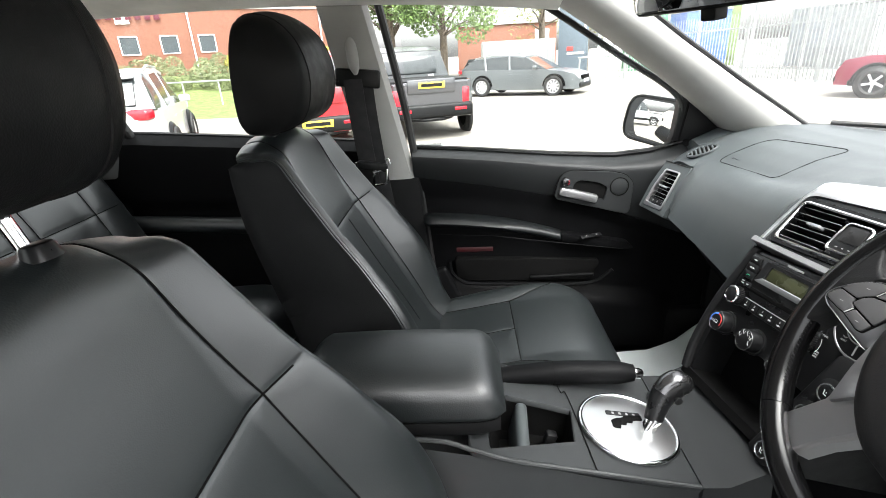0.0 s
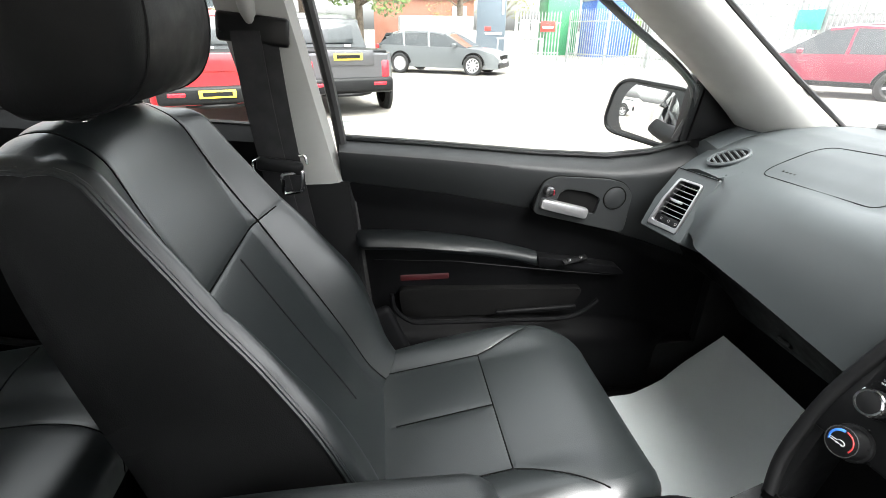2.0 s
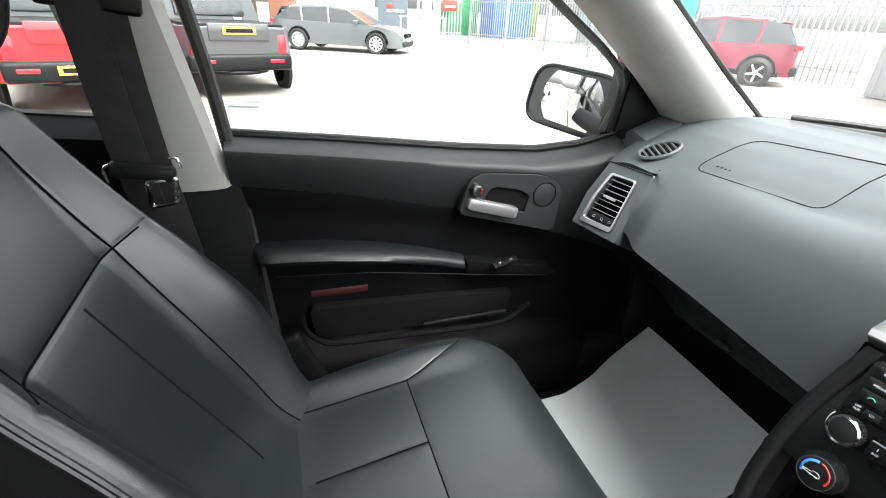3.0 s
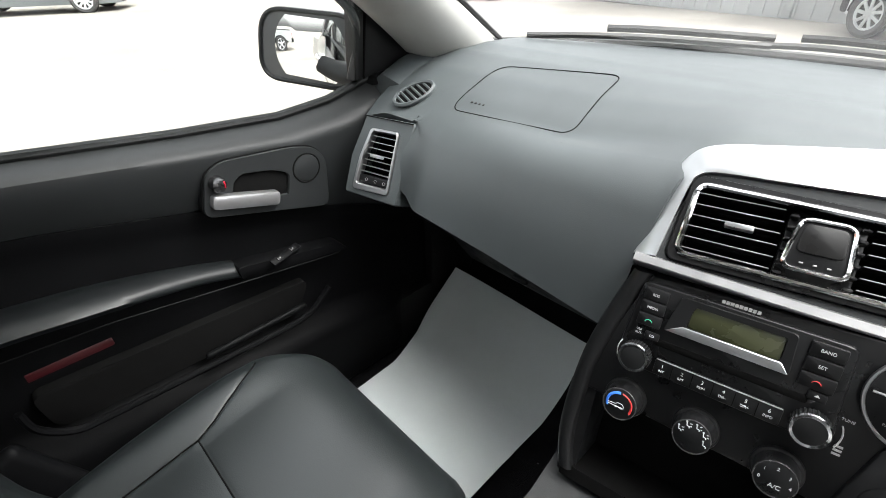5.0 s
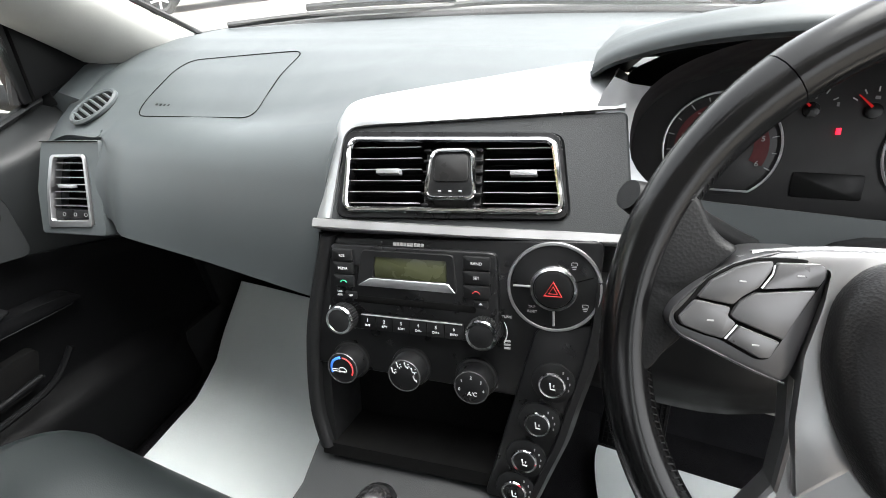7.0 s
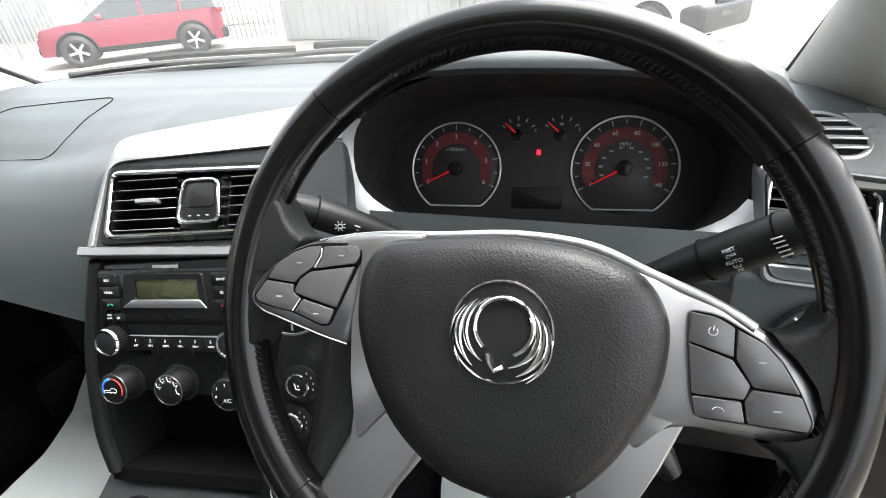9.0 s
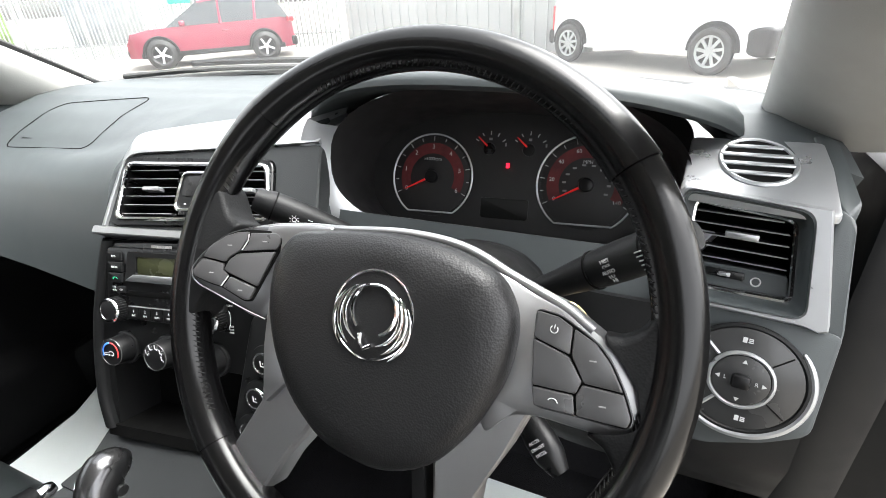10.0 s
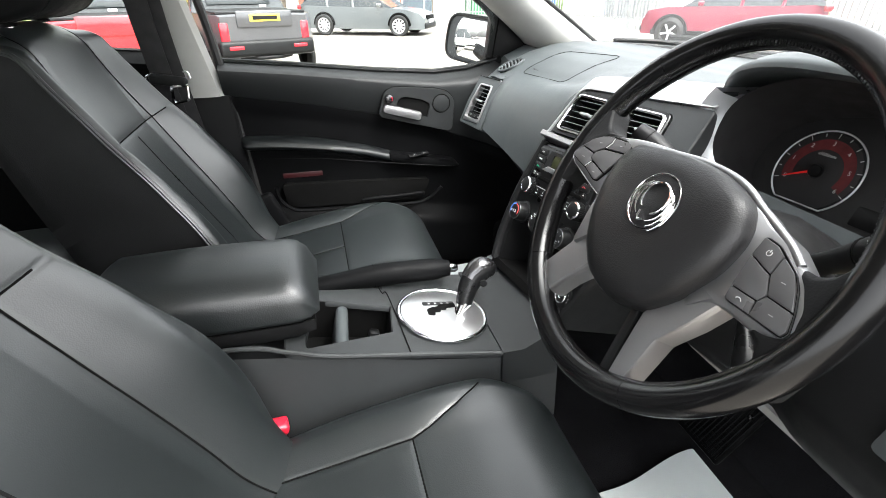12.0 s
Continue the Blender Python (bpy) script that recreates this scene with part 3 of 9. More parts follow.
def front_seat(name, dx, cy, label, inner, head=(0.0, 0.0)):
    """A leather front seat; inner is the side (+1 or -1 in y) of the centre console."""
    th = thing(name, (dx + 0.1, cy, 0.545), label, "car seat", "front seats")
    cush = even([(dx + a, b) for a, b in ((-0.12, 0.79), (0.0, 0.806), (0.09, 0.818), (0.177, 0.832), (0.27, 0.846), (0.335, 0.845), (0.385, 0.826), (0.412, 0.785), (0.412, 0.735), (0.40, 0.70))], 0.0036)
    sx = lambda x: s_at(cush, 0, dx + x)
    x28, x30, x20 = sx(0.28), sx(0.30), sx(0.20)
    cw = lambda s: 0.235 - 0.045 * smooth01((s - x30) / 0.14) - 0.02 * smooth01(1 - s / 0.25)
    crise = lambda s, y: 0.013 * smooth01((abs(y) - 0.12) / 0.075) * (1 - 0.8 * smooth01((s - x20) / 0.16)) - 0.012 * (1 - (y / 0.24) ** 2) * smooth01(1 - s / 0.3)
    sq = sx(0.177)
    seams = [[(0, 0.14), (sq, 0.14), (sq + 0.03, 0.150), (sq + 0.075, 0.172), (sx(0.29), 0.195), (sx(0.34), 0.24)], [(0, -0.14), (sq, -0.14), (sq + 0.03, -0.150), (sq + 0.075, -0.172), (sx(0.29), -0.195), (sx(0.34), -0.24)],
             [(sq, -0.14), (sq, 0.14)], [(0.12, 0.0), (sq, 0.0)]]
    base = lambda s: (interp(s, [(0, dx - 0.10), (x28, dx + 0.24), (x28 + 0.12, dx + 0.36)]), 0.715)
    bm, low, high, lines = pad(cush, cw, lambda s: cw(s) - 0.005, base, crise, seams, cy, edge=0.042, depth=0.0013, puff=0.0010)
    cu = part("cushion", bm, LEATHER, th, "black stitched leather cushion", angle=60)
    seam_lines(lines, cu, cw)
    piping(low, cu, 0.08, 0.44)
    piping(high, cu, 0.08, 0.44)

    back = even([(dx + a, b) for a, b in ((0.0, 0.775), (-0.05, 0.83), (-0.088, 0.90), (-0.135, 0.985), (-0.178, 1.065), (-0.222, 1.15), (-0.262, 1.24), (-0.288, 1.305), (-0.306, 1.332), (-0.332, 1.346), (-0.358, 1.346), (-0.378, 1.340))], 0.0036)
    sz = lambda z: s_at(back, 1, z)
    z95, z106, z115, z122, top = sz(0.95), sz(1.06), sz(1.15), sz(1.22), sz(1.312)
    wide = along([(0, 0.20, 0.21), (z95 - 0.04, 0.234, 0.238), (z106, 0.210, 0.220), (z115 + 0.02, 0.190, 0.200), (z122 + 0.04, 0.179, 0.182), (top, 0.172, 0.174), (top + 0.1, 0.163, 0.168)])
    bw = lambda s: wide(s)[0]
    br = lambda s: wide(s)[1]
    shoulder = lambda s: 0.024 * smooth01((s - top + 0.012) / 0.05)
    crest = along([(0, 0.03, 0), (z95, 0.066, 0), (z106, 0.061, 0), (z115, 0.049, 0), (z122, 0.040, 0), (top, 0.022, 0), (top + 0.05, 0.0, 0), (top + 0.1, 0.0, 0)])
    brise = lambda s, y: smooth01((abs(y) - 0.100) / 0.095) * crest(s)[0] - shoulder(s) * (abs(y) / 0.165) ** 2.5
    rear = along([(0, dx - 0.13, 0.74), (z95, dx - 0.258, 0.905), (z106, dx - 0.303, 1.01), (z122, dx - 0.362, 1.175), (top, dx - 0.379, 1.255), (top + 0.1, dx - 0.383, 1.300)])
    h = sz(1.143)
    bs = [[(0, 0.128), (h, 0.128), (top, 0.108), (top + 0.1, 0.10)], [(0, -0.128), (h, -0.128), (top, -0.108), (top + 0.1, -0.10)], [(h, -0.26), (h, 0.26)]]
    bm, low, high, lines = pad(back, bw, br, rear, brise, bs, cy, edge=0.015, face=-1)
    bk = part("backrest", bm, LEATHER, th, "black stitched leather backrest", angle=60)
    vinyl_sides(bk, 191, 170)
    seam_lines(lines, bk, bw)
    # double stitched piping along both side edges of the backrest, round the shoulders to the rear
    piping(low, bk, 0.05, 9)
    piping(high, bk, 0.05, 9)
    # narrow pleat stitched down the middle of the lower panel
    run, acc = [], 0.0
    for a, b in zip(back, back[1:]):
        acc += math.hypot(b[0] - a[0], b[1] - a[1])
        if 0.10 < acc < h - 0.012:
            run.append(Vector((b[0], cy - 0.012 * inner, b[1])))
    part("pleat", tube(run[::3], 0.0016, 5), LEATHER_SIDE, bk)
    # plastic base under the cushion and hinge cover beside the backrest
    part("seat_base", rbox((dx + 0.13, cy, 0.68), (0.48, 0.42, 0.13), 0.03, 3), BLACK, th, "black plastic seat base")
    for side in (-1, 1):
        part("seat_runner", rbox((dx + 0.12, cy + side * 0.17, 0.58), (0.5, 0.04, 0.07), 0.01), BLACK, th, "black steel seat runner")
    for side in (-inner,):
        part("hinge_cover", moved(rbox((0, 0, 0), (0.15, 0.026, 0.17), 0.012, 3), pose(dx - 0.04, cy + side * 0.232, 0.80, 0, -22, 0)), DOORBLACK, th, "black plastic hinge cover")
    # head restraint on two chromed posts
    prof = [(-0.362, 1.375), (-0.366, 1.45), (-0.358, 1.53), (-0.345, 1.572), (-0.315, 1.585), (-0.275, 1.572), (-0.244, 1.53), (-0.230, 1.47), (-0.240, 1.41), (-0.270, 1.375), (-0.325, 1.362)]
    c = Vector((-0.302, 0, 1.47))
    rings = []
    for k in range(15):
        t = -1 + 2 * k / 14
        y = 0.135 * t
        q = (1 - abs(t) ** 10) ** 0.5 if abs(t) < 1 else 0.0
        f = 0.90 + 0.10 * q
        arch = 0.02 * (1 - t * t)
        ring = []
        for p in curve_points([(a, 0, b) for a, b in prof], 5, True):
            v = c + (Vector((p.x, 0, p.z)) - c) * f
            lift = smooth01((p.z - 1.44) / 0.15)
            ring.append(Vector((dx + head[0] + v.x + 0.012 * (1 - t * t) * smooth01((p.x + 0.30) / 0.06), cy + y, v.z - 0.012 + head[1] + (arch - 0.018) * lift)))
        rings.append(ring)
    hr = part("head_restraint", loft(rings), LEATHER_SIDE, th, "black leather head restraint", angle=70)
    part("stitching", tube([rings[12][i] * 1.0 for i in range(len(rings[12]))], 0.0016, 5, True), THREAD, hr)
    part("stitching", tube([rings[2][i] * 1.0 for i in range(len(rings[2]))], 0.0016, 5, True), THREAD, hr)
    for side in (-1, 1):
        part("post", tube([(dx - 0.328, cy + side * 0.06, 1.30), (dx + head[0] - 0.332, cy + side * 0.06, 1.40 + head[1])], 0.0065, 10), CHROME, th, "chromed head restraint post")
        part("post_guide", cyl(0.016, 0.014, 0.004, 20, 0.013, pose(dx - 0.330, cy + side * 0.06, 1.342, 0, -8, 0)), GLOSS, th, "black post guide")
    return th


def rear_bench():
    th = thing("rear_bench", (-0.85, MID, 0.545), "black leather rear bench seat across the cabin", "bench seat")
    cush = even([(-1.08, 0.795), (-0.95, 0.80), (-0.80, 0.815), (-0.66, 0.832), (-0.56, 0.835), (-0.50, 0.815), (-0.475, 0.77), (-0.48, 0.71)], 0.0065)
    sx = lambda x: s_at(cush, 0, x)
    q = sx(-0.70)
    seams = [[(q, -0.66), (q, 0.66)]]
    for y in (-0.52, -0.32, -0.12, 0.12, 0.32, 0.52):
        seams.append([(0, y), (q, y)])
    for y in (-0.42, 0.42):
        seams.append([(q, y), (sx(-0.48) + 0.08, y * 0.98)])
    bm, low, high, lines = pad(cush, lambda s: 0.66, lambda s: 0.655, lambda s: (interp(s, [(0, -1.07), (sx(-0.6), -0.62), (sx(-0.6) + 0.2, -0.53)]), 0.70), lambda s, y: 0.015 * smooth01((abs(abs(y) - 0.32) - 0.15) / 0.1), seams, MID, ny=360)
    seam_lines(lines, part("cushion", bm, LEATHER, th, "black stitched leather rear cushion", angle=60), lambda s: 0.66)
    back = even([(-0.83, 0.79), (-0.862, 0.92), (-0.898, 1.017), (-0.962, 1.165), (-1.016, 1.258), (-1.055, 1.325), (-1.09, 1.352), (-1.14, 1.345)], 0.0065)
    sz = lambda z: s_at(back, 1, z)
    h = sz(1.13)
    bs = [[(h, -0.66), (h, 0.66)]]
    for y in (-0.54, -0.36, -0.14, 0.14, 0.36, 0.54):
        bs.append([(0, y), (sz(1.34), y)])
    bm, low, high, lines = pad(back, lambda s: 0.655, lambda s: 0.65, lambda s: (interp(s, [(0, -1.04), (sz(1.2), -1.17), (sz(1.2) + 0.2, -1.18)]), interp(s, [(0, 0.76), (sz(1.2), 1.17), (sz(1.2) + 0.12, 1.30)])), lambda s, y: 0.012 * smooth01((abs(abs(y) - 0.35) - 0.14) / 0.1), bs, MID, ny=360, face=-1)
    seam_lines(lines, part("backrest", bm, LEATHER, th, "black stitched leather rear backrest", angle=60), lambda s: 0.655)
    part("base", rbox((-0.80, MID, 0.63), (0.56, 1.28, 0.17), 0.02), CARPET, th, "black carpeted bench base")
    for y in (MID - 0.40, MID + 0.40):
        rs = []
        for k in range(9):
            t = -1 + 2 * k / 8
            f = 0.86 + 0.14 * (1 - abs(t) ** 5)
            rs.append([Vector((-1.125 + 0.045 * f * math.cos(a), y + 0.125 * t, 1.432 + 0.080 * f * math.sin(a))) for a in [2 * math.pi * i / 18 for i in range(18)]])
        part("head_restraint", loft(rs), LEATHER, th, "black leather head restraint")
    return th


# ---- passenger doors ----
DP = Plane((0, 1.422, 0), (0, -1, 0))
BELT = [(-0.09, 1.227), (0.10, 1.211), (0.33, 1.188), (0.50, 1.177), (0.60, 1.185), (0.69, 1.207), (0.75, 1.219), (0.80, 1.235)]
SEAM = [(-0.09, 1.141), (0.125, 1.108), (0.345, 1.062), (0.45, 1.03), (0.60, 0.977), (0.80, 0.90)]


def ringprism(pl, outer, inner, d0, d1, bevel=0.0015):
    rings = [(outer, d0), (outer, d1 - bevel), (outer, d1 - bevel * 0.3), (inner, d1 - bevel * 0.3), (inner, d1 - bevel), (inner, d0)]
    out = []
    for k, (ps, d) in enumerate(rings):
        c = sum((Vector(q) for q in ps), Vector((0, 0))) / len(ps)
        g = bevel * 0.7 if k == 2 else (-bevel * 0.7 if k == 3 else 0.0)
        out.append([pl.p(*(Vector(q) - (Vector(q) - c).normalized() * g), d) for q in ps])
    out.append(out[0])
    bm = loft(out, True, False)
    bmesh.ops.remove_doubles(bm, verts=bm.verts, dist=1e-6)
    return bm


def resample(poly, like):
    """The point of a closed outline in the direction of each point of another one, both seen from the first one's middle."""
    c = sum((Vector(q) for q in poly), Vector((0, 0))) / len(poly)
    out = []
    for q in like:
        d = (Vector(q) - c).normalized()
        best = 0.0
        for a, b in zip(poly, list(poly[1:]) + [poly[0]]):
            a, e = Vector(a) - c, Vector(b) - Vector(a)
            den = d.x * e.y - d.y * e.x
            if abs(den) > 1e-12:
                t, u = (a.x * e.y - a.y * e.x) / den, (a.x * d.y - a.y * d.x) / den
                if t > 0 and -1e-6 <= u <= 1 + 1e-6:
                    best = max(best, t)
        out.append(c + d * best)
    return out


def passenger_door():
    th = thing("passenger_door", (0.3, 1.42, 0.6), "closed passenger door with black trim and silver pull handle", "car door")
    top = 1.42

    def upper(s, t):
        x = -0.088 + 0.86 * s
        z0, z1 = lerp(x, SEAM), lerp(x, BELT)
        z = z0 + (z1 - z0) * t
        y = top - 0.027 * math.sin(math.pi / 2 * min(1.0, t / 0.80)) + 0.056 * max(0.0, (t - 0.80) / 0.20) ** 2
        return Vector((x, y, z))
    part("upper_trim", sheet(upper, 60, 22, 0.006), DOOR_TRIM, th, "charcoal plastic upper door trim")

    def lower(s, t):
        x = -0.085 + 0.92 * s
        z1 = lerp(x, SEAM) + 0.004
        z = 0.56 + (z1 - 0.56) * t
        y = top + 0.012 - 0.012 * smooth01((t - 0.9) / 0.1) - 0.045 * smooth01((0.45 - t) / 0.12) * smooth01((0.50 - abs(x - 0.24)) / 0.10 + 0.1)
        return Vector((x, y, z))
    part("lower_trim", sheet(lower, 60, 40, 0.006), DOORBLACK, th, "black grained lower door trim")
    seam = [Vector((x, top - 0.003, lerp(x, SEAM))) for x in np.linspace(-0.085, 0.66, 40)]
    part("seam_bead", tube(seam, 0.0025, 6), THREAD, th)

    rings = []
    for k in range(27):
        s = k / 26
        x = -0.07 + 0.42 * s
        zt = 1.0225 - 0.055 * x - 0.405 * x * x
        f = (0.45 + 0.55 * smooth01((1 - s) / 0.6)) * min(1.0, ((s + 0.001) / 0.05) ** 0.5)
        d = 0.014 + 0.052 * f
        prof = [(0.0, 0.006), (d * 0.45, 0.003), (d * 0.85, -0.003), (d, -0.012), (d * 0.96, -0.020), (d * 0.6, -0.028), (0.0, -0.036)]
        rings.append([Vector((x, top + 0.014 - a, zt + b)) for a, b in prof] + [Vector((x, top + 0.02, zt - 0.05)), Vector((x, top + 0.02, zt))])
    part("armrest", loft(rings), DOORPAD, th, "black padded armrest", angle=60)
    sw = [(0.345, 0.958), (0.55, 0.920), (0.57, 0.898), (0.35, 0.928)]
    part("switch_panel", prism(DP, roundpoly(sw, 0.01, 3), -0.02, 0.030, 0.004), DOORBLACK, th, "black window switch ledge")
    wp = Plane((0.434, 1.386, 0.9500), (0.18, -0.5, 1.0))
    part("window_switch", prism(wp, rectpoly(-0.035, -0.007, 0.035, 0.007, 0.002), -0.003, 0.001, 0.0008), DOORBLACK, th, "black window switch")
    for a in (-0.016, 0.018):
        part("switch_key", prism(wp, rectpoly(a - 0.007, -0.004, a + 0.007, 0.004, 0.001), 0.0005, 0.0028, 0.001), GLOSS, th)
        part("switch_mark", moved(cyl(0.0016, 0.0006, 0.0002, 10), wp.matrix(a, 0, 0.0026)), GREYINK, th)
    bead = [Vector((x, top - 0.032 + 0.03 * smooth01((x - 0.54) / 0.04), lerp(x, [(-0.03, 0.972), (0.15, 0.959), (0.36, 0.927), (0.57, 0.897)]))) for x in np.linspace(-0.03, 0.565, 30)]
    part("trim_strip", tube(bead, 0.0012, 6), DOORBLACK, th, "thin grey trim strip")

    # handle plate with its cup, pull lever, lock knob and round cover
    outer = roundpoly([(0.318, 1.070), (0.540, 1.012), (0.547, 1.106), (0.526, 1.131), (0.486, 1.142), (0.366, 1.151), (0.338, 1.139)], 0.018, 6)
    cup = roundpoly([(0.366, 1.074), (0.462, 1.056), (0.473, 1.098), (0.447, 1.1125), (0.393, 1.1225), (0.376, 1.112)], 0.010, 6)
    # the cup's shade is painted as a near-black floor
    part("handle_cup", prism(DP, cup, 0.012, 0.0300, 0.0004), CAVITY, th, "recess behind the handle, shade painted black")
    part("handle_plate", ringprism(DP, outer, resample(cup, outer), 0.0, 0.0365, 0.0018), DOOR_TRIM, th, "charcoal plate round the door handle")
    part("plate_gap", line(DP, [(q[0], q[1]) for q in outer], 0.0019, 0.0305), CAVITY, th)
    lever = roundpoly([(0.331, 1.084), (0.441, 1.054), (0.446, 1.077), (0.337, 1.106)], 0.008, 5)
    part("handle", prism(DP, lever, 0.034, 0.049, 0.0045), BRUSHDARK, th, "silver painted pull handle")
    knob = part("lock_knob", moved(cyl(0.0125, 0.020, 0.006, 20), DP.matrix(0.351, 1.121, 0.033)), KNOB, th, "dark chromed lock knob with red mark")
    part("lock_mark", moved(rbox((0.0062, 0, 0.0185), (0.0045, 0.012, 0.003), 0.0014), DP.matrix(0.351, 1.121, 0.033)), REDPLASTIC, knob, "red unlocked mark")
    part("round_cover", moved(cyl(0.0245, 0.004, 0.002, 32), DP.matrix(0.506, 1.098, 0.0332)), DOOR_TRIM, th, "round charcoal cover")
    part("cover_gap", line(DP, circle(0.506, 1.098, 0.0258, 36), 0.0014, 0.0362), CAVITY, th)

    # storage pocket; a near-black slab paints the shade inside it
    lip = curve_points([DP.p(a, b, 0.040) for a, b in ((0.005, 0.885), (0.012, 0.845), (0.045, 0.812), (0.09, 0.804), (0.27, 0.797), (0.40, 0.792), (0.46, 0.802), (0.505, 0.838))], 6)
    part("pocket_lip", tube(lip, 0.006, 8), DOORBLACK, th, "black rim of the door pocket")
    part("pocket_cavity", prism(DP, roundpoly([(0.03, 0.812), (0.09, 0.806), (0.44, 0.797), (0.475, 0.862), (0.02, 0.885)], 0.02, 5), 0.0, 0.020, 0.001), CAVITY, th, "door pocket, its shade painted dark")
    part("pocket_bar", moved(rbox((0, 0, 0), (0.20, 0.012, 0.012), 0.005, 3), DP.matrix(0.35, 0.822, 0.040) @ pose(0, 0, 0, 0, 0, 1)), DOORBLACK, th, "black pocket edge")
    part("reflector", moved(rbox((0, 0, 0), (0.115, 0.016, 0.004), 0.002), DP.matrix(0.085, 0.903, -0.005)), DOORLAMP, th, "dark red door reflector")

    # window surround, corner panel and pane
    belt = [Vector((x, 1.444, lerp(x, BELT) + 0.002)) for x in np.linspace(-0.09, 0.70, 40)]
    part("belt_seal", tube(belt, 0.008, 8), BLACK, th, "black rubber window seal")
    part("corner_panel", prism(DP, roundpoly([(0.655, 1.212), (0.80, 1.235), (0.785, 1.285), (0.668, 1.355)], 0.006, 3), -0.03, 0.0, 0.004), BLACK, th, "black triangular mirror corner panel")
    part("corner_gap", line(DP, [(0.672, 1.215), (0.689, 1.335)], 0.0025, 0.001, False), CAVITY, th)
    fr = curve_points([(0.652, 1.435, 1.215), (0.662, 1.425, 1.328), (0.478, 1.395, 1.452), (0.215, 1.35, 1.610), (0.08, 1.335, 1.645), (-0.10, 1.32, 1.66)], 8)
    part("window_frame", tube(fr, 0.008, 8), RUBBER, th, "black window frame")
    g = part("window_pane", sheet(lambda s, t: Vector((-0.09 + 0.76 * s, 1.445 - 0.10 * t, 1.17 + 0.49 * t)), 4, 4, 0.004), GLASS, th, "clear side window glass")
    g.visible_shadow = False
    part("outer_skin", sheet(lambda s, t: Vector((-0.11 + 0.95 * s, 1.53 - 0.05 * t * t - 0.03 * (1 - t) ** 2, 0.52 + (lerp(-0.11 + 0.95 * s, BELT) - 0.556) * t)), 16, 8, 0.006), SILVERPAINT, th, "silver grey painted outer panel")
    return th


def rear_door():
    th = thing("rear_door", (-0.6, 1.42, 0.6), "closed rear passenger door with black trim", "car door")
    belt = [(-1.02, 1.315), (-0.60, 1.283), (-0.22, 1.252)]

    def trim(s, t):
        x = -1.02 + 0.80 * s
        z1 = lerp(x, belt)
        z = 0.60 + (z1 - 0.60) * t
        y = 1.415 - 0.018 * smooth01((t - 0.68) / 0.05) + 0.045 * smooth01((t - 0.955) / 0.045) ** 2
        return Vector((x, y, z))
    part("door_trim", sheet(trim, 30, 60, 0.006), DOORBLACK, th, "black rear door trim")
    pts = [Vector((x, 1.39, 1.035 - 0.05 * (x + 0.8))) for x in np.linspace(-1.0, -0.28, 16)]
    part("armrest", tube(pts, 0.026, 10), LEATHER, th, "black padded armrest")
    part("pocket_lip", tube(curve_points([(-0.93, 1.395, 0.87), (-0.86, 1.39, 0.83), (-0.7, 1.385, 0.80), (-0.5, 1.385, 0.78)], 6), 0.008, 8), BLACK, th)
    b = [Vector((x, 1.448, lerp(x, belt) + 0.002)) for x in np.linspace(-1.0, -0.22, 20)]
    part("belt_seal", tube(b, 0.006, 6), RUBBER, th, "black rubber window seal")
    part("window_frame", tube(curve_points([(-0.918, 1.437, 1.285), (-0.95, 1.41, 1.40), (-0.985, 1.37, 1.53), (-1.00, 1.345, 1.62), (-0.92, 1.33, 1.65), (-0.6, 1.325, 1.655), (-0.24, 1.325, 1.655)], 8), 0.014, 8), RUBBER, th, "black window frame")
    g = part("window_pane", sheet(lambda s, t: Vector((-0.98 + 0.75 * s, 1.448 - 0.10 * t, 1.24 + 0.42 * t)), 4, 4, 0.004), GLASS, th, "clear side window glass")
    g.visible_shadow = False
    part("outer_skin", sheet(lambda s, t: Vector((-1.02 + 0.90 * s, 1.53 - 0.05 * t * t - 0.03 * (1 - t) ** 2, 0.52 + 0.72 * t)), 10, 8, 0.006), SILVERPAINT, th, "silver grey painted outer panel")
    part("outer_handle", tube(curve_points([(-0.34, 1.50, 1.09), (-0.36, 1.53, 1.095), (-0.48, 1.53, 1.10), (-0.50, 1.50, 1.10)], 6), 0.012, 8), CHROME, th, "chromed outer handle")
    cp = []
    for i in range(9):
        s = i / 8
        z, y, xf = 1.185 + 0.47 * s, 1.43 - 0.085 * s, -0.930 - 0.062 * s
        cp.append([Vector((xf, y, z)), Vector((xf - 0.012, y - 0.022, z)), Vector((xf - 0.04, y - 0.032, z)), Vector((-1.16, y - 0.05, z)), Vector((-1.20, y + 0.03, z)), Vector((xf - 0.01, y + 0.03, z))])
    solo("trim_5", loft(cp), PILLAR_SHADED, "grey plastic cover on the rear pillar, darkened for shade", "pillar trim", "pillar trims", "structure")
    return th


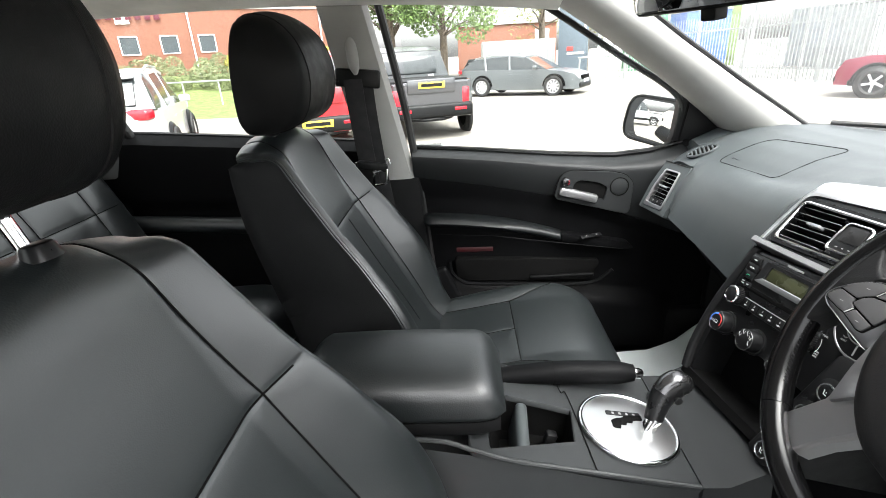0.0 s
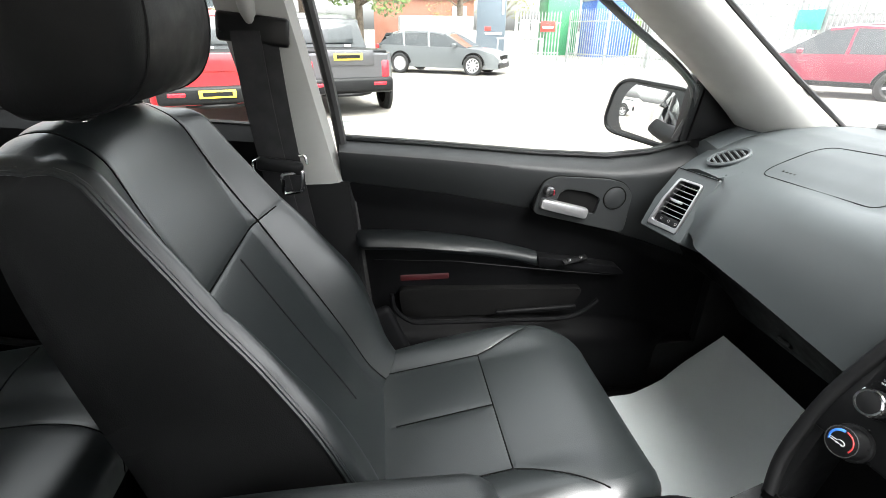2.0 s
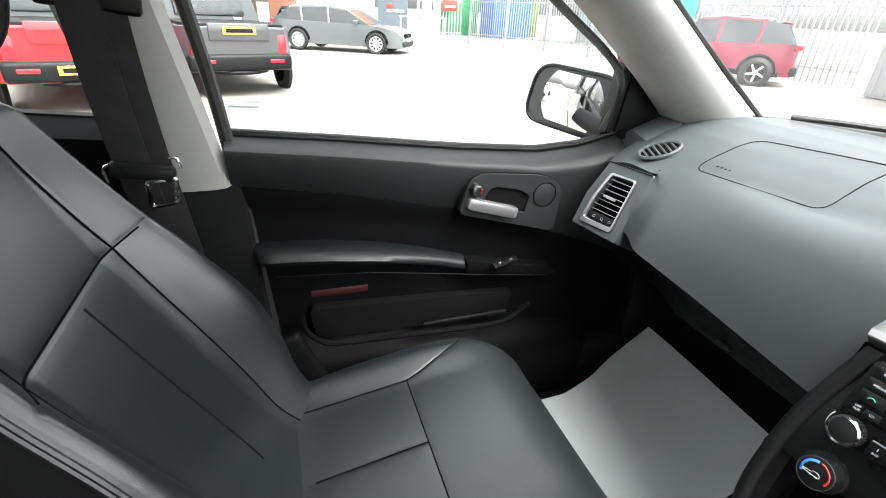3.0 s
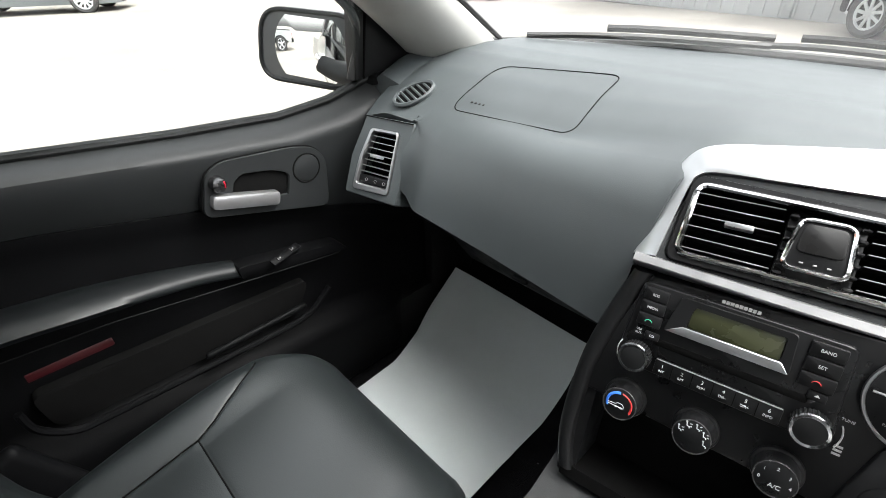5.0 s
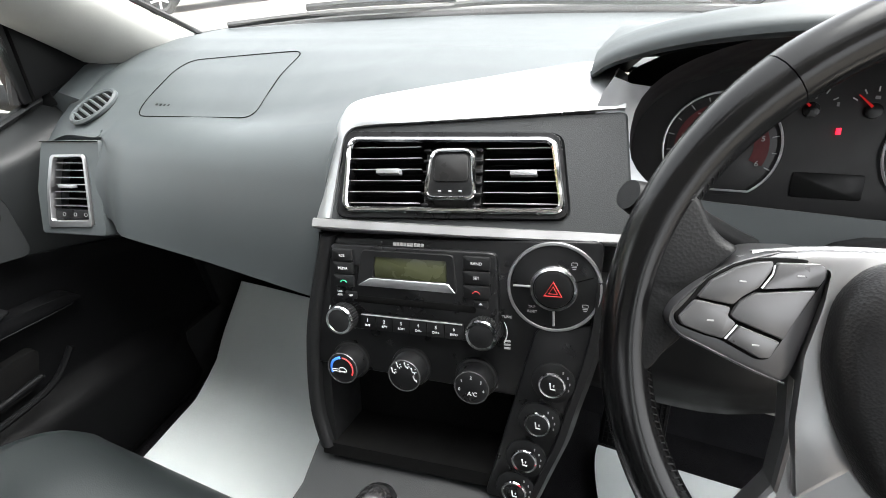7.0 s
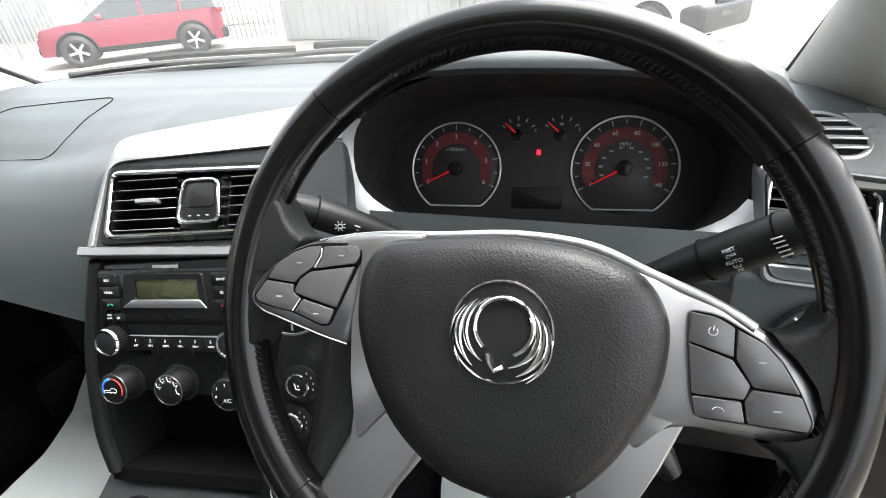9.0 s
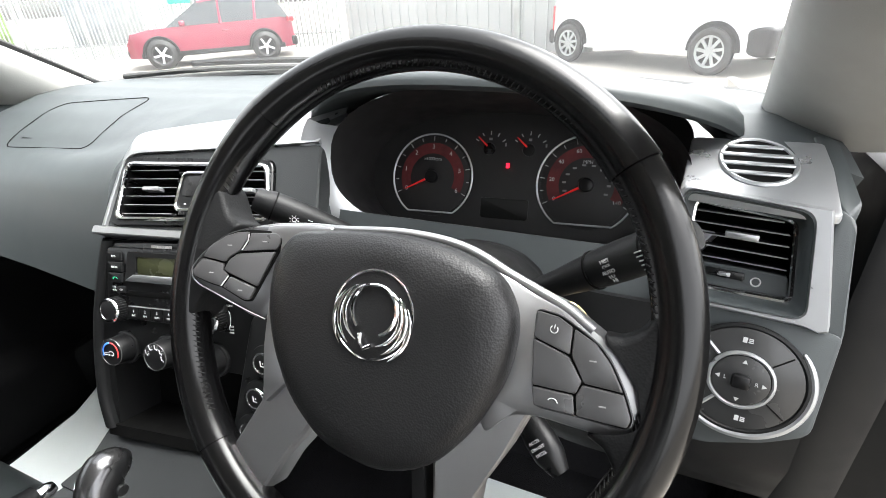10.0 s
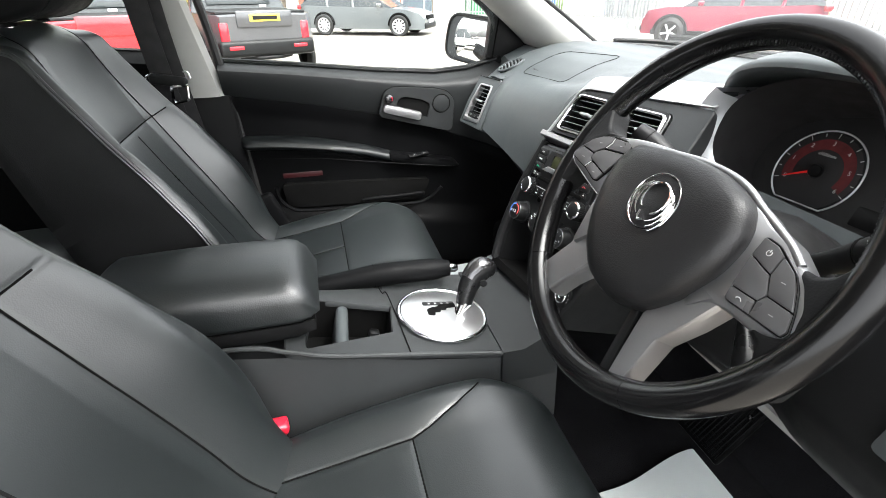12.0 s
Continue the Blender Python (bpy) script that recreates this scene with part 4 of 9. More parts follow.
def right_side():
    """The closed rear door and the door pillar on the driver's side."""
    th = thing("rear_door", (-0.6, mirror_y(1.42), 0.6), "closed rear door behind the driver with black trim", "car door")
    belt = [(-1.02, 1.315), (-0.60, 1.283), (-0.22, 1.252)]

    def trim(s, t):
        x = -1.02 + 0.80 * s
        return Vector((x, mirror_y(1.415 - 0.018 * smooth01((t - 0.68) / 0.05)), 0.60 + (lerp(x, belt) - 0.60) * t))
    part("door_trim", sheet(trim, 20, 30, 0.006), DOORBLACK, th, "black rear door trim")
    part("armrest", tube([Vector((x, mirror_y(1.39), 1.035 - 0.05 * (x + 0.8))) for x in np.linspace(-1.0, -0.28, 12)], 0.026, 10), LEATHER_SIDE, th, "black padded armrest")
    part("window_frame", tube(curve_points([(a, mirror_y(b), c) for a, b, c in ((-0.918, 1.437, 1.285), (-0.95, 1.41, 1.40), (-1.00, 1.345, 1.62), (-0.92, 1.33, 1.65), (-0.6, 1.325, 1.655), (-0.24, 1.325, 1.655))], 8), 0.014, 8), RUBBER, th, "black window frame")
    g = part("window_pane", sheet(lambda s, t: Vector((-0.98 + 0.75 * s, mirror_y(1.448 - 0.10 * t), 1.24 + 0.42 * t)), 4, 4, 0.004), GLASS, th, "clear side window glass")
    g.visible_shadow = False
    part("outer_skin", sheet(lambda s, t: Vector((-1.02 + 0.90 * s, mirror_y(1.53 - 0.05 * t * t - 0.03 * (1 - t) ** 2), 0.52 + 0.72 * t)), 10, 8, 0.006), SILVERPAINT, th, "silver grey painted outer panel")
    pl = thing("middle_pillar", (-0.17, mirror_y(1.42), 0.55), "grey and black door pillar behind the driver", "pillar", kind="structure")
    up, low = [], []
    for i in range(9):
        s = i / 8
        x, z, y = -0.170 - 0.075 * s, 1.145 + 0.52 * s, 1.43 - 0.085 * s
        up.append([Vector((x + 0.06, mirror_y(y), z)), Vector((x + 0.03, mirror_y(y - 0.03), z)), Vector((x - 0.05, mirror_y(y - 0.03), z)), Vector((x - 0.06, mirror_y(y + 0.03), z)), Vector((x + 0.05, mirror_y(y + 0.03), z))])
        x, z = -0.155 - 0.015 * s, 0.56 + 0.585 * s
        low.append([Vector((x + 0.065, mirror_y(1.43), z)), Vector((x + 0.03, mirror_y(1.40), z)), Vector((x - 0.06, mirror_y(1.40), z)), Vector((x - 0.07, mirror_y(1.46), z)), Vector((x + 0.06, mirror_y(1.46), z))])
    part("upper_cover", loft(up), PILLAR, pl, "grey plastic upper cover")
    part("lower_cover", loft(low), BLACK, pl, "black plastic lower cover")
    rp = []
    for i in range(7):
        s = i / 6
        z, y, xf = 0.60 + 1.05 * s, 1.43 - 0.085 * smooth01((s - 0.5) / 0.5), -0.96 - 0.08 * s
        rp.append([Vector((xf, mirror_y(y), z)), Vector((xf - 0.04, mirror_y(y - 0.03), z)), Vector((-1.18, mirror_y(y - 0.05), z)), Vector((-1.20, mirror_y(y + 0.03), z)), Vector((xf - 0.01, mirror_y(y + 0.03), z))])
    solo("trim_8", loft(rp), PILLAR, "grey plastic cover on the rear pillar", "pillar trim", "pillar trims", "structure")
    return th


def driver_door():
    """The driver's door, standing open past the front pillar."""
    th = thing("driver_door", (0.84, -0.12, 0.6), "open driver door with black trim", "car door")
    a = Vector((0.86, -0.085, 0))
    along, out = Vector((-0.28, -0.96, 0)), Vector((-0.96, 0.28, 0))

    def trim(s, t):
        z = 0.56 + 0.66 * t
        p = a + along * (1.0 * s) + out * (0.02 + 0.03 * math.sin(math.pi * t))
        return Vector((p.x, p.y, z))
    part("door_trim", sheet(trim, 12, 14, 0.03), BLACK, th, "black door trim")
    part("window_frame", tube([a + along * s + Vector((0, 0, z)) for s, z in ((0.02, 1.2), (0.12, 1.32), (0.55, 1.60), (0.98, 1.62), (1.0, 1.22))], 0.014, 8), RUBBER, th, "black window frame")
    part("armrest", tube([a + along * s + out * 0.07 + Vector((0, 0, 0.97)) for s in (0.45, 0.6, 0.8, 0.95)], 0.03, 10), LEATHER, th, "black padded armrest")
    part("door_check", rbox((0.90, -0.09, 0.86), (0.06, 0.10, 0.03), 0.008), BLACK, th, "black door check strap")
    return th


def door_mirror():
    th = thing("door_mirror", (0.70, 1.47, 1.19), "black door mirror on the passenger side", "mirror")
    pl = Plane((0.668, 1.590, 1.246), (-0.86, -0.50, 0.04), -2)
    shape = roundpoly([(-0.116, -0.054), (0.100, -0.068), (0.104, 0.062), (-0.095, 0.069)], 0.045, 8)
    big = [(q[0] * 1.07, q[1] * 1.10) for q in shape]
    rings = [([(q[0] * k, q[1] * k) for q in big], d) for k, d in ((1.0, 0.006), (1.03, 0.0), (1.03, -0.03), (0.92, -0.065), (0.65, -0.09), (0.2, -0.10))]
    part("housing", loft([[pl.p(q[0], q[1], d) for q in ps] for ps, d in rings]), CARPAINT, th, "dark mirror housing")
    part("rim", line(pl, big, 0.005, 0.006), BLACK, th, "black mirror rim")
    bulge = lambda k: [pl.p(q[0] * k, q[1] * k, 0.0085 - ((q[0] * k) ** 2 + (q[1] * k) ** 2) / 2.6) for q in shape]
    part("mirror_glass", loft([[pl.p(q[0], q[1], -0.004) for q in shape]] + [bulge(1.0 - 0.05 * k) for k in range(20)]), MIRROR, th, "silvered convex mirror glass", angle=30)
    part("arm", tube(curve_points([(0.715, 1.425, 1.215), (0.70, 1.47, 1.205), (0.69, 1.53, 1.21), (0.68, 1.57, 1.225)], 6), [0.022] * 7 + [0.024] * 12, 10, flat=0.7), BLACK, th, "black mirror arm")
    return th


def rear_view_mirror():
    th = thing("rear_view_mirror", (0.42, MID, 1.60), "black rear-view mirror hanging from the windscreen", "mirror")
    pl = Plane((0.345, MID - 0.02, 1.545), (-0.93, -0.32, -0.12), 0)
    shape = rectpoly(-0.125, -0.034, 0.125, 0.034, 0.016, 5)
    part("housing", prism(pl, shape, -0.035, 0.0, 0.008), BLACK, th, "black plastic mirror housing")
    part("mirror_glass", prism(pl, [(q[0] * 0.955, q[1] * 0.87) for q in shape], 0.0, 0.002, 0.0005), MIRROR, th, "silvered mirror glass")
    part("dip_tab", prism(pl, rectpoly(-0.012, -0.048, 0.012, -0.03, 0.004), -0.03, -0.012, 0.003), BLACK, th, "black dipping tab")
    part("stalk", tube([pl.p(0, 0, -0.03), pl.p(0, 0.04, -0.07), Vector((0.45, MID, 1.615))], 0.010, 8), BLACK, th, "black mirror stalk")
    return th


def wipers():
    for k, (a, b, c) in enumerate((((0.985, 1.285, 1.268), (1.075, 1.10, 1.272), (1.19, 0.90, 1.262)), ((1.18, 0.98, 1.258), (1.205, 0.80, 1.266), (1.17, 0.45, 1.262)))):
        th = thing("wiper", b, "black windscreen wiper lying along the glass", "wiper", "windscreen wipers")
        pts = curve_points([a, b, c], 8)
        part("blade", tube(pts, 0.006, 6), RUBBER, th, "black rubber blade")
        part("arm", tube([p + Vector((0.012, 0, 0.012)) for p in pts[6:]], 0.007, 6), BLACK, th, "black steel arm")


# ---- dashboard ----
def dash_z(x, y):
    z = lerp(x, [(0.58, 1.150), (0.64, 1.186), (0.67, 1.205), (0.70, 1.222), (0.75, 1.244), (0.816, 1.261), (0.88, 1.266), (0.98, 1.261), (1.10, 1.252), (1.25, 1.245)])
    xe = dash_edge(y)
    if x < 0.67 and y > 0.79:
        ze = lerp(y, [(0.80, 1.226), (1.24, 1.183), (1.40, 1.180)])
        z = ze + (lerp(y, [(0.79, 1.250), (0.90, 1.226), (0.97, 1.215), (1.24, 1.205)]) - ze) * max(0.0, (x - xe) / (0.67 - xe))
        return z - 0.02 * smooth01((y - 1.30) / 0.10)
    z += lerp(y, [(0.79, 0.045), (0.90, 0.021), (0.97, 0.010), (1.24, 0.0)]) * lerp(x, [(0.60, 1.25), (0.67, 1.0), (0.75, 0.5), (0.86, 0.0)])
    z -= 0.02 * smooth01((y - 1.30) / 0.10) + 0.02 * smooth01((0.08 - y) / 0.10)
    return z


def dash_edge(y):
    """The crease between the top of the dashboard and its face."""
    x = lerp(y, [(0.80, 0.598), (1.24, 0.634), (1.40, 0.640)])
    return x


SV = Plane((0.588, 1.285, 1.113), (-0.883, -0.19, 0.428))
VN = Plane((0.598, 0.69, 1.197), (-0.765, -0.10, 0.636), 3)
ST = Plane((0.549, 0.695, 1.105), (-0.933, -0.093, 0.346), 3)
GA = Plane((0.7694, 0.3404, 1.1859), (-0.9089, -0.0273, 0.4162), 1.5, 1.088)
RV = Plane((0.607, 0.10, 1.19), (-0.93, 0.13, 0.31))
RT = Plane((0.693, 0.098, 1.2565), (-0.17, 0, 0.985))
WH = Plane((0.4506, 0.3276, 1.2169), (-0.8586, 0.0084, 0.5126), -5.9, 1.039)


def air_vent(pl, poly, parent, slats, tabs, label="black air vent with flat slats", rim=True):
    """A framed vent: well with its shade painted near-black, flat slats, chrome rim and thumb tabs."""
    poly = roundpoly(poly, 0.008, 4)
    vs = [q[1] for q in poly]
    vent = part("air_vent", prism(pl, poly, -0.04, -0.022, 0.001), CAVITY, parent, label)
    if rim:
        part("vent_rim", line(pl, poly, 0.0032, 0.003, True, 8), CHROME, vent, "chrome vent rim")
    v0, v1 = min(vs), max(vs)
    for k in range(slats):
        v = v0 + (v1 - v0) * (k + 0.5) / slats
        cross = []
        for a, b in zip(poly, poly[1:] + poly[:1]):
            if (a[1] - v) * (b[1] - v) < 0:
                cross.append(a[0] + (b[0] - a[0]) * (v - a[1]) / (b[1] - a[1]))
        if len(cross) < 2:
            continue
        a, b = min(cross), max(cross)
        part("slat", moved(rbox(((a + b) / 2, v, -0.0095), (b - a, 0.0013, 0.017), 0.0004, 1), pl.matrix(0, 0, 0)), BLACK, vent)
        # silver bar paints the sky highlight along the slat's front edge
        part("slat_edge", moved(rbox(((a + b) / 2, v, -0.0007), (b - a, 0.0012, 0.0012), 0.0003, 1), pl.matrix(0, 0, 0)), DARKSILVER, vent, "thin slat edge, silver for a sky highlight")
    for a, b in tabs:
        part("tab", prism(pl, rectpoly(a - 0.012, b - 0.0024, a + 0.012, b + 0.0024, 0.001), -0.004, 0.006, 0.0012), SILVER, vent, "silver vent tab")
    return vent


def dashboard():
    th = thing("dashboard", (0.9, MID, 0.9), "dark grey moulded dashboard under the windscreen", "dashboard")

    def rear_x(y):
        return lerp(y, [(0.0, 0.70), (0.10, 0.715), (0.125, 0.745), (0.145, 0.86), (0.525, 0.86), (0.545, 0.745), (0.56, 0.735), (0.58, 0.71), (0.79, 0.655), (0.805, 0.60)]) if y < 0.805 else dash_edge(y)

    def fillet(y):
        return 0.035 * smooth01((y - 0.796) / 0.010) * smooth01((1.24 - y) / 0.03)

    def top(s, t):
        y = 0.02 + 1.36 * t
        w = windscreen_base((1.345 - max(0.035, min(1.345, y))) / 1.31)
        x = (rear_x(y) + fillet(y)) * (1 - s) + (w.x + 0.004) * s
        return Vector((x, y, dash_z(x, y)))
    part("top_pad", sheet(top, 46, 110, 0.012), DASH, th, "dark grey grained top pad")

    def face_low(s, y):
        xe = dash_edge(y)
        ze = dash_z(xe, y)
        s2 = s * s * 0.25 + s * 0.75
        xb, zb = lerp(y, [(0.795, 0.540), (1.0, 0.552), (1.19, 0.557), (1.40, 0.552)]), lerp(y, [(0.795, 1.062), (1.19, 1.078), (1.40, 1.084)])
        x, z = xe + (xb - xe) * s2, ze + (zb - ze) * s
        x -= 0.010 * math.sin(math.pi * s)
        z += 0.006 * math.sin(math.pi * s)
        return Vector((x + (0.006 + 0.024 * s) * smooth01((y - 1.15) / 0.08), y, z))

    def face(s, t):
        y0 = 0.800 + 0.016 * s
        y = y0 + (1.24 - y0) * t
        f = fillet(y)
        xe = dash_edge(y)
        if s < 0.25:
            q = s / 0.25
            a, c = Vector((xe + f, y, dash_z(xe + f, y))), face_low(0.22 * f / 0.035, y)
            return a.lerp(Vector((xe, y, dash_z(xe, y))), q).lerp(Vector((xe, y, dash_z(xe, y))).lerp(c, q), q)
        lo = 0.22 * f / 0.035
        return face_low(lo + (1 - lo) * (s - 0.25) / 0.75, y)
    part("glovebox_face", sheet(face, 40, 50, 0.01), DASH, th, "dark grey glovebox face")

    def under(s, t):
        y = 0.795 + 0.59 * t
        pr = [(0, 0.572, 1.078), (0.12, 0.590, 1.058), (0.25, 0.62, 1.035), (0.6, 0.69, 0.94), (1.0, 0.80, 0.86)]
        return Vector((lerp(s, [(a, b) for a, b, c in pr]) + 0.035 * smooth01((y - 1.17) / 0.06), y, lerp(s, [(a, c) for a, b, c in pr])))
    part("corner_filler", loft([[Vector((x, y, z)) for y, z in ((1.32, 1.20), (1.345, z1 - 0.012), (1.40, z1), (1.425, z1 - 0.012), (1.425, 1.16), (1.32, 1.16))] for x, z1 in ((0.70, 1.222), (0.76, 1.248), (0.86, 1.262), (0.99, 1.258))]), DASH, th, "dark grey filler at the pillar foot")
    part("knee_panel", sheet(under, 20, 10, 0.01), DOORBLACK, th, "black lower panel under the glovebox")
    part("glovebox_latch", moved(rbox((0, 0, 0), (0.012, 0.03, 0.008), 0.003), pose(0.66, 1.02, 0.96, 0, 40, 0)), BLACK, th)

    # airbag cover outline on the top pad
    ab = roundpoly([(0.672, 0.968), (0.668, 1.189), (0.785, 1.180), (0.818, 0.983)], 0.022, 6)
    ab = [p for a, b in zip(ab, ab[1:] + ab[:1]) for p in (Vector(a), Vector(a).lerp(Vector(b), 0.25), Vector(a).lerp(Vector(b), 0.5), Vector(a).lerp(Vector(b), 0.75))]
    part("airbag_cover_gap", tube([Vector((q.x, q.y, dash_z(q.x, q.y) + 0.0002)) for q in ab], 0.0009, 5, True), CAVITY, th, "thin gap round the airbag cover")
    for k in range(4):
        part("embossed_mark", moved(rbox((0, 0, 0), (0.0035, 0.004, 0.0008), 0.0003), pose(0.688, 1.160 - 0.008 * k, dash_z(0.688, 1.16) + 0.0005, 0, -30, 0)), BLACK, th)

    # side air vent by the passenger door
    surround = roundpoly([(-0.0600, -0.0640), (0.0560, -0.0655), (0.0560, 0.0229), (0.0605, 0.0752), (-0.0430, 0.0742), (-0.0610, 0.0018)], 0.005, 4)
    frame_o = roundpoly([(-0.0430, -0.0545), (0.0360, -0.0515), (0.0340, 0.0555), (-0.0255, 0.0545), (-0.0395, 0.0023)], 0.007, 5)
    frame_i = roundpoly([(-0.0362, -0.0440), (0.0318, -0.0415), (0.0306, 0.0512), (-0.0200, 0.0502), (-0.0330, 0.0023)], 0.006, 5)
    part("vent_surround", ringprism(SV, surround, resample(frame_o, surround), -0.09, 0.002, 0.003), DASH, th, "dark grey vent surround")
    part("surround_gap", line(SV, [(-0.0440, 0.0728), (0.0588, 0.0735)], 0.0009, 0.002, False), CAVITY, th)
    v = air_vent(SV, [(-0.0335, -0.0265), (0.0335, -0.0245), (0.0285, 0.0480), (-0.0205, 0.0455)], th, 7, [(-0.004, 0.008)], label="black side air vent with silver frame", rim=False)
    part("vent_frame", ringprism(SV, frame_o, resample(frame_i, frame_o), -0.012, 0.0050, 0.0015), DARKSILVER, v, "satin silver vent frame")
    part("flow_slider", prism(SV, rectpoly(-0.0355, -0.0410, 0.0340, -0.0265, 0.003), -0.02, -0.002, 0.001), GLOSS, v, "black airflow slider")
    for a in (-0.019, 0.001, 0.020):
        part("slider_mark", line(SV, circle(a, -0.034, 0.0026, 14), 0.0004, -0.0018), GREYINK, v)

    # round demister vent near the pillar
    rd = Plane((0.677, 1.285, dash_z(0.677, 1.285) + 0.002), (-0.46, 0.02, 0.88), -38)
    o = circle(0, 0, 0.026, 32, 0.037)
    dv = part("demister_vent", prism(rd, o, -0.01, 0.001, 0.0005), CAVITY, th, "oval black demister vent")
    part("vent_rim", line(rd, o, 0.004, 0.001), DASH, dv)
    for k in range(6):
        a = -0.026 + 0.0105 * k
        h = 0.0245 * math.sqrt(max(0.05, 1 - (a / 0.037) ** 2))
        part("vane", moved(rbox((0, 0, 0), (2 * h, 0.0035, 0.006), 0.001), rd.matrix(0, a, 0.001) @ pose(0, 0, 0, 35, 0, 20)), DASH, dv)
    return th


def centre_vents(th):
    """The silver framed pair of centre vents with the small clock between them."""
    plate = [(-0.110, -0.041), (0.182, -0.046), (0.174, 0.064), (-0.094, 0.056)]
    outer = roundpoly([(-0.098, -0.036), (0.128, -0.034), (0.118, 0.045), (-0.095, 0.052)], 0.012, 5)
    well = roundpoly([(-0.089, -0.028), (0.122, -0.027), (0.112, 0.038), (-0.088, 0.043)], 0.010, 5)
    unit = part("vent_console", ringprism(VN, roundpoly(plate, 0.006, 5), outer, -0.10, 0.0, 0.003), CONSOLE, th, "dark grey centre vent console")
    # silver upper cover from the dashboard top down to the vents
    far = [(0.742, 0.536, 1.264), (0.764, 0.566, 1.270), (0.731, 0.622, 1.270), (0.695, 0.676, 1.268), (0.664, 0.736, 1.264), (0.642, 0.788, 1.257)]
    far = [Vector(q) for q in far] + [VN.p(a, b, d) for a, b, d in ((-0.109, 0.074, -0.014), (-0.1188, 0.044, -0.014), (-0.1243, 0.0077, -0.014), (-0.1290, -0.037, -0.014))]
    near = [VN.p(a, b, 0.003) for a, b in ((0.172, 0.0655), (0.165, 0.0652), (0.110, 0.0632), (0.045, 0.0610), (-0.022, 0.0590), (-0.076, 0.0572), (-0.0925, 0.0510), (-0.0970, 0.0380), (-0.1008, 0.0045), (-0.1048, -0.037))]
    rings = []
    for p, q in zip(curve_points(far, 8), curve_points(near, 8)):
        wide = (p - q).length
        rings.append([p - VN.n * 0.03, p] + [p.lerp(q, f) + VN.n * (0.03 * wide + 0.002) * math.sin(math.pi * f) ** 0.8 for f in (0.08, 0.2, 0.4, 0.6, 0.8, 0.92)] + [q, q - VN.n * 0.02])
    part("silver_cover", loft(rings), SILVER, unit, "silver painted cover over and beside the vents", angle=50)
    low = [VN.p(-0.124, -0.042, 0.0), VN.p(0.03, -0.047, 0.0), VN.p(0.185, -0.049, -0.004)]
    part("silver_sill", loft([[p + VN.v * a + VN.n * b for a, b in ((-0.005, -0.05), (-0.005, 0.0015), (-0.0035, 0.0030), (0.0040, 0.0024), (0.0055, 0.0), (0.0055, -0.05))] for p in low]), BRUSHDARK, unit, "silver lower strip")
    part("vent_bezel", ringprism(VN, outer, well, -0.05, 0.004, 0.002), GLOSS, unit, "black vent bezel")
    part("vent_rim", line(VN, well, 0.0030, 0.004, True, 8), CHROME, unit, "chrome rim round both vents")
    pl = Plane(VN.p(0, 0, 0.0), VN.n, 3)
    air_vent(pl, [(-0.087, -0.026), (-0.012, -0.026), (-0.013, 0.0385), (-0.086, 0.041)], unit, 6, [(-0.045, 0.010)], rim=False)
    air_vent(pl, [(0.049, -0.025), (0.120, -0.025), (0.111, 0.036), (0.050, 0.0375)], unit, 6, [(0.086, 0.008)], rim=False)
    clock = part("clock", prism(pl, rectpoly(-0.010, -0.026, 0.047, 0.037, 0.004), -0.03, -0.006, 0.002), GLOSS, unit, "black clock panel")
    for k in range(6):
        v = -0.022 + 0.0105 * k
        for u0 in (-0.0095, 0.041):
            part("rib", moved(rbox((u0 + 0.003, v, -0.002), (0.007, 0.003, 0.010), 0.001, 1), pl.matrix()), GLOSS, clock)
    part("clock_frame", line(pl, roundpoly([(-0.006, -0.016), (0.042, -0.016), (0.038, 0.030), (-0.001, 0.030)], 0.009, 5), 0.0021, 0.004, True, 8), CHROME, clock, "chrome clock frame")
    part("clock_body", prism(pl, roundpoly([(-0.006, -0.016), (0.042, -0.016), (0.038, 0.030), (-0.001, 0.030)], 0.009, 5), -0.008, 0.003, 0.002), BLACK, clock, "black clock fascia")
    part("clock_display", prism(pl, roundpoly([(0.001, 0.0), (0.036, 0.0), (0.034, 0.026), (0.003, 0.026)], 0.006, 4), 0.0, 0.0045, 0.001), DARKLCD, clock, "dark clock display")
    for a in (0.008, 0.018, 0.028):
        part("clock_button", prism(pl, rectpoly(a - 0.0015, -0.0098, a + 0.0015, -0.0084, 0.0004), 0.002, 0.0042, 0.0003), GREYINK, clock)
    return unit


def knob(pl, a, b, r, h, parent, name, rim, label, ribs=True):
    base = part(name, moved(cyl(r * 1.16, 0.004, 0.002, 36), pl.matrix(a, b, 0.0)), GLOSS, parent, label)
    part("cap", moved(cyl(r, h, r * 0.14, 36, r * 0.93), pl.matrix(a, b, 0.003)), BLACK if ribs else GLOSS, base)
    if not ribs:
        part("cap_edge", line(pl, circle(a, b, r * 0.90, 36), 0.0007, h + 0.0022), KEYGREY, base, "dark grey cap edge")
    if rim:
        part("chrome_ring", line(pl, circle(a, b, r * 0.88, 36), 0.0023, h + 0.0012), CHROME, base, "chrome ring")
    if ribs:
        teeth = []
        for k in range(30):
            q = 2 * math.pi * k / 30
            teeth.append(rbox((r * 0.985 * math.cos(q), r * 0.985 * math.sin(q), h * 0.5), (0.0012, 0.0012, h * 0.7), 0.0))
        part("ribs", moved(join(*teeth), pl.matrix(a, b, 0.003)), BLACK, base)
    return base


def arc_bars(pl, cu, cv, r, a0, a1, w, d, n=14):
    return line(pl, circle(cu, cv, r, n, None, a0, a1), w, d, False, 5, 0.4)


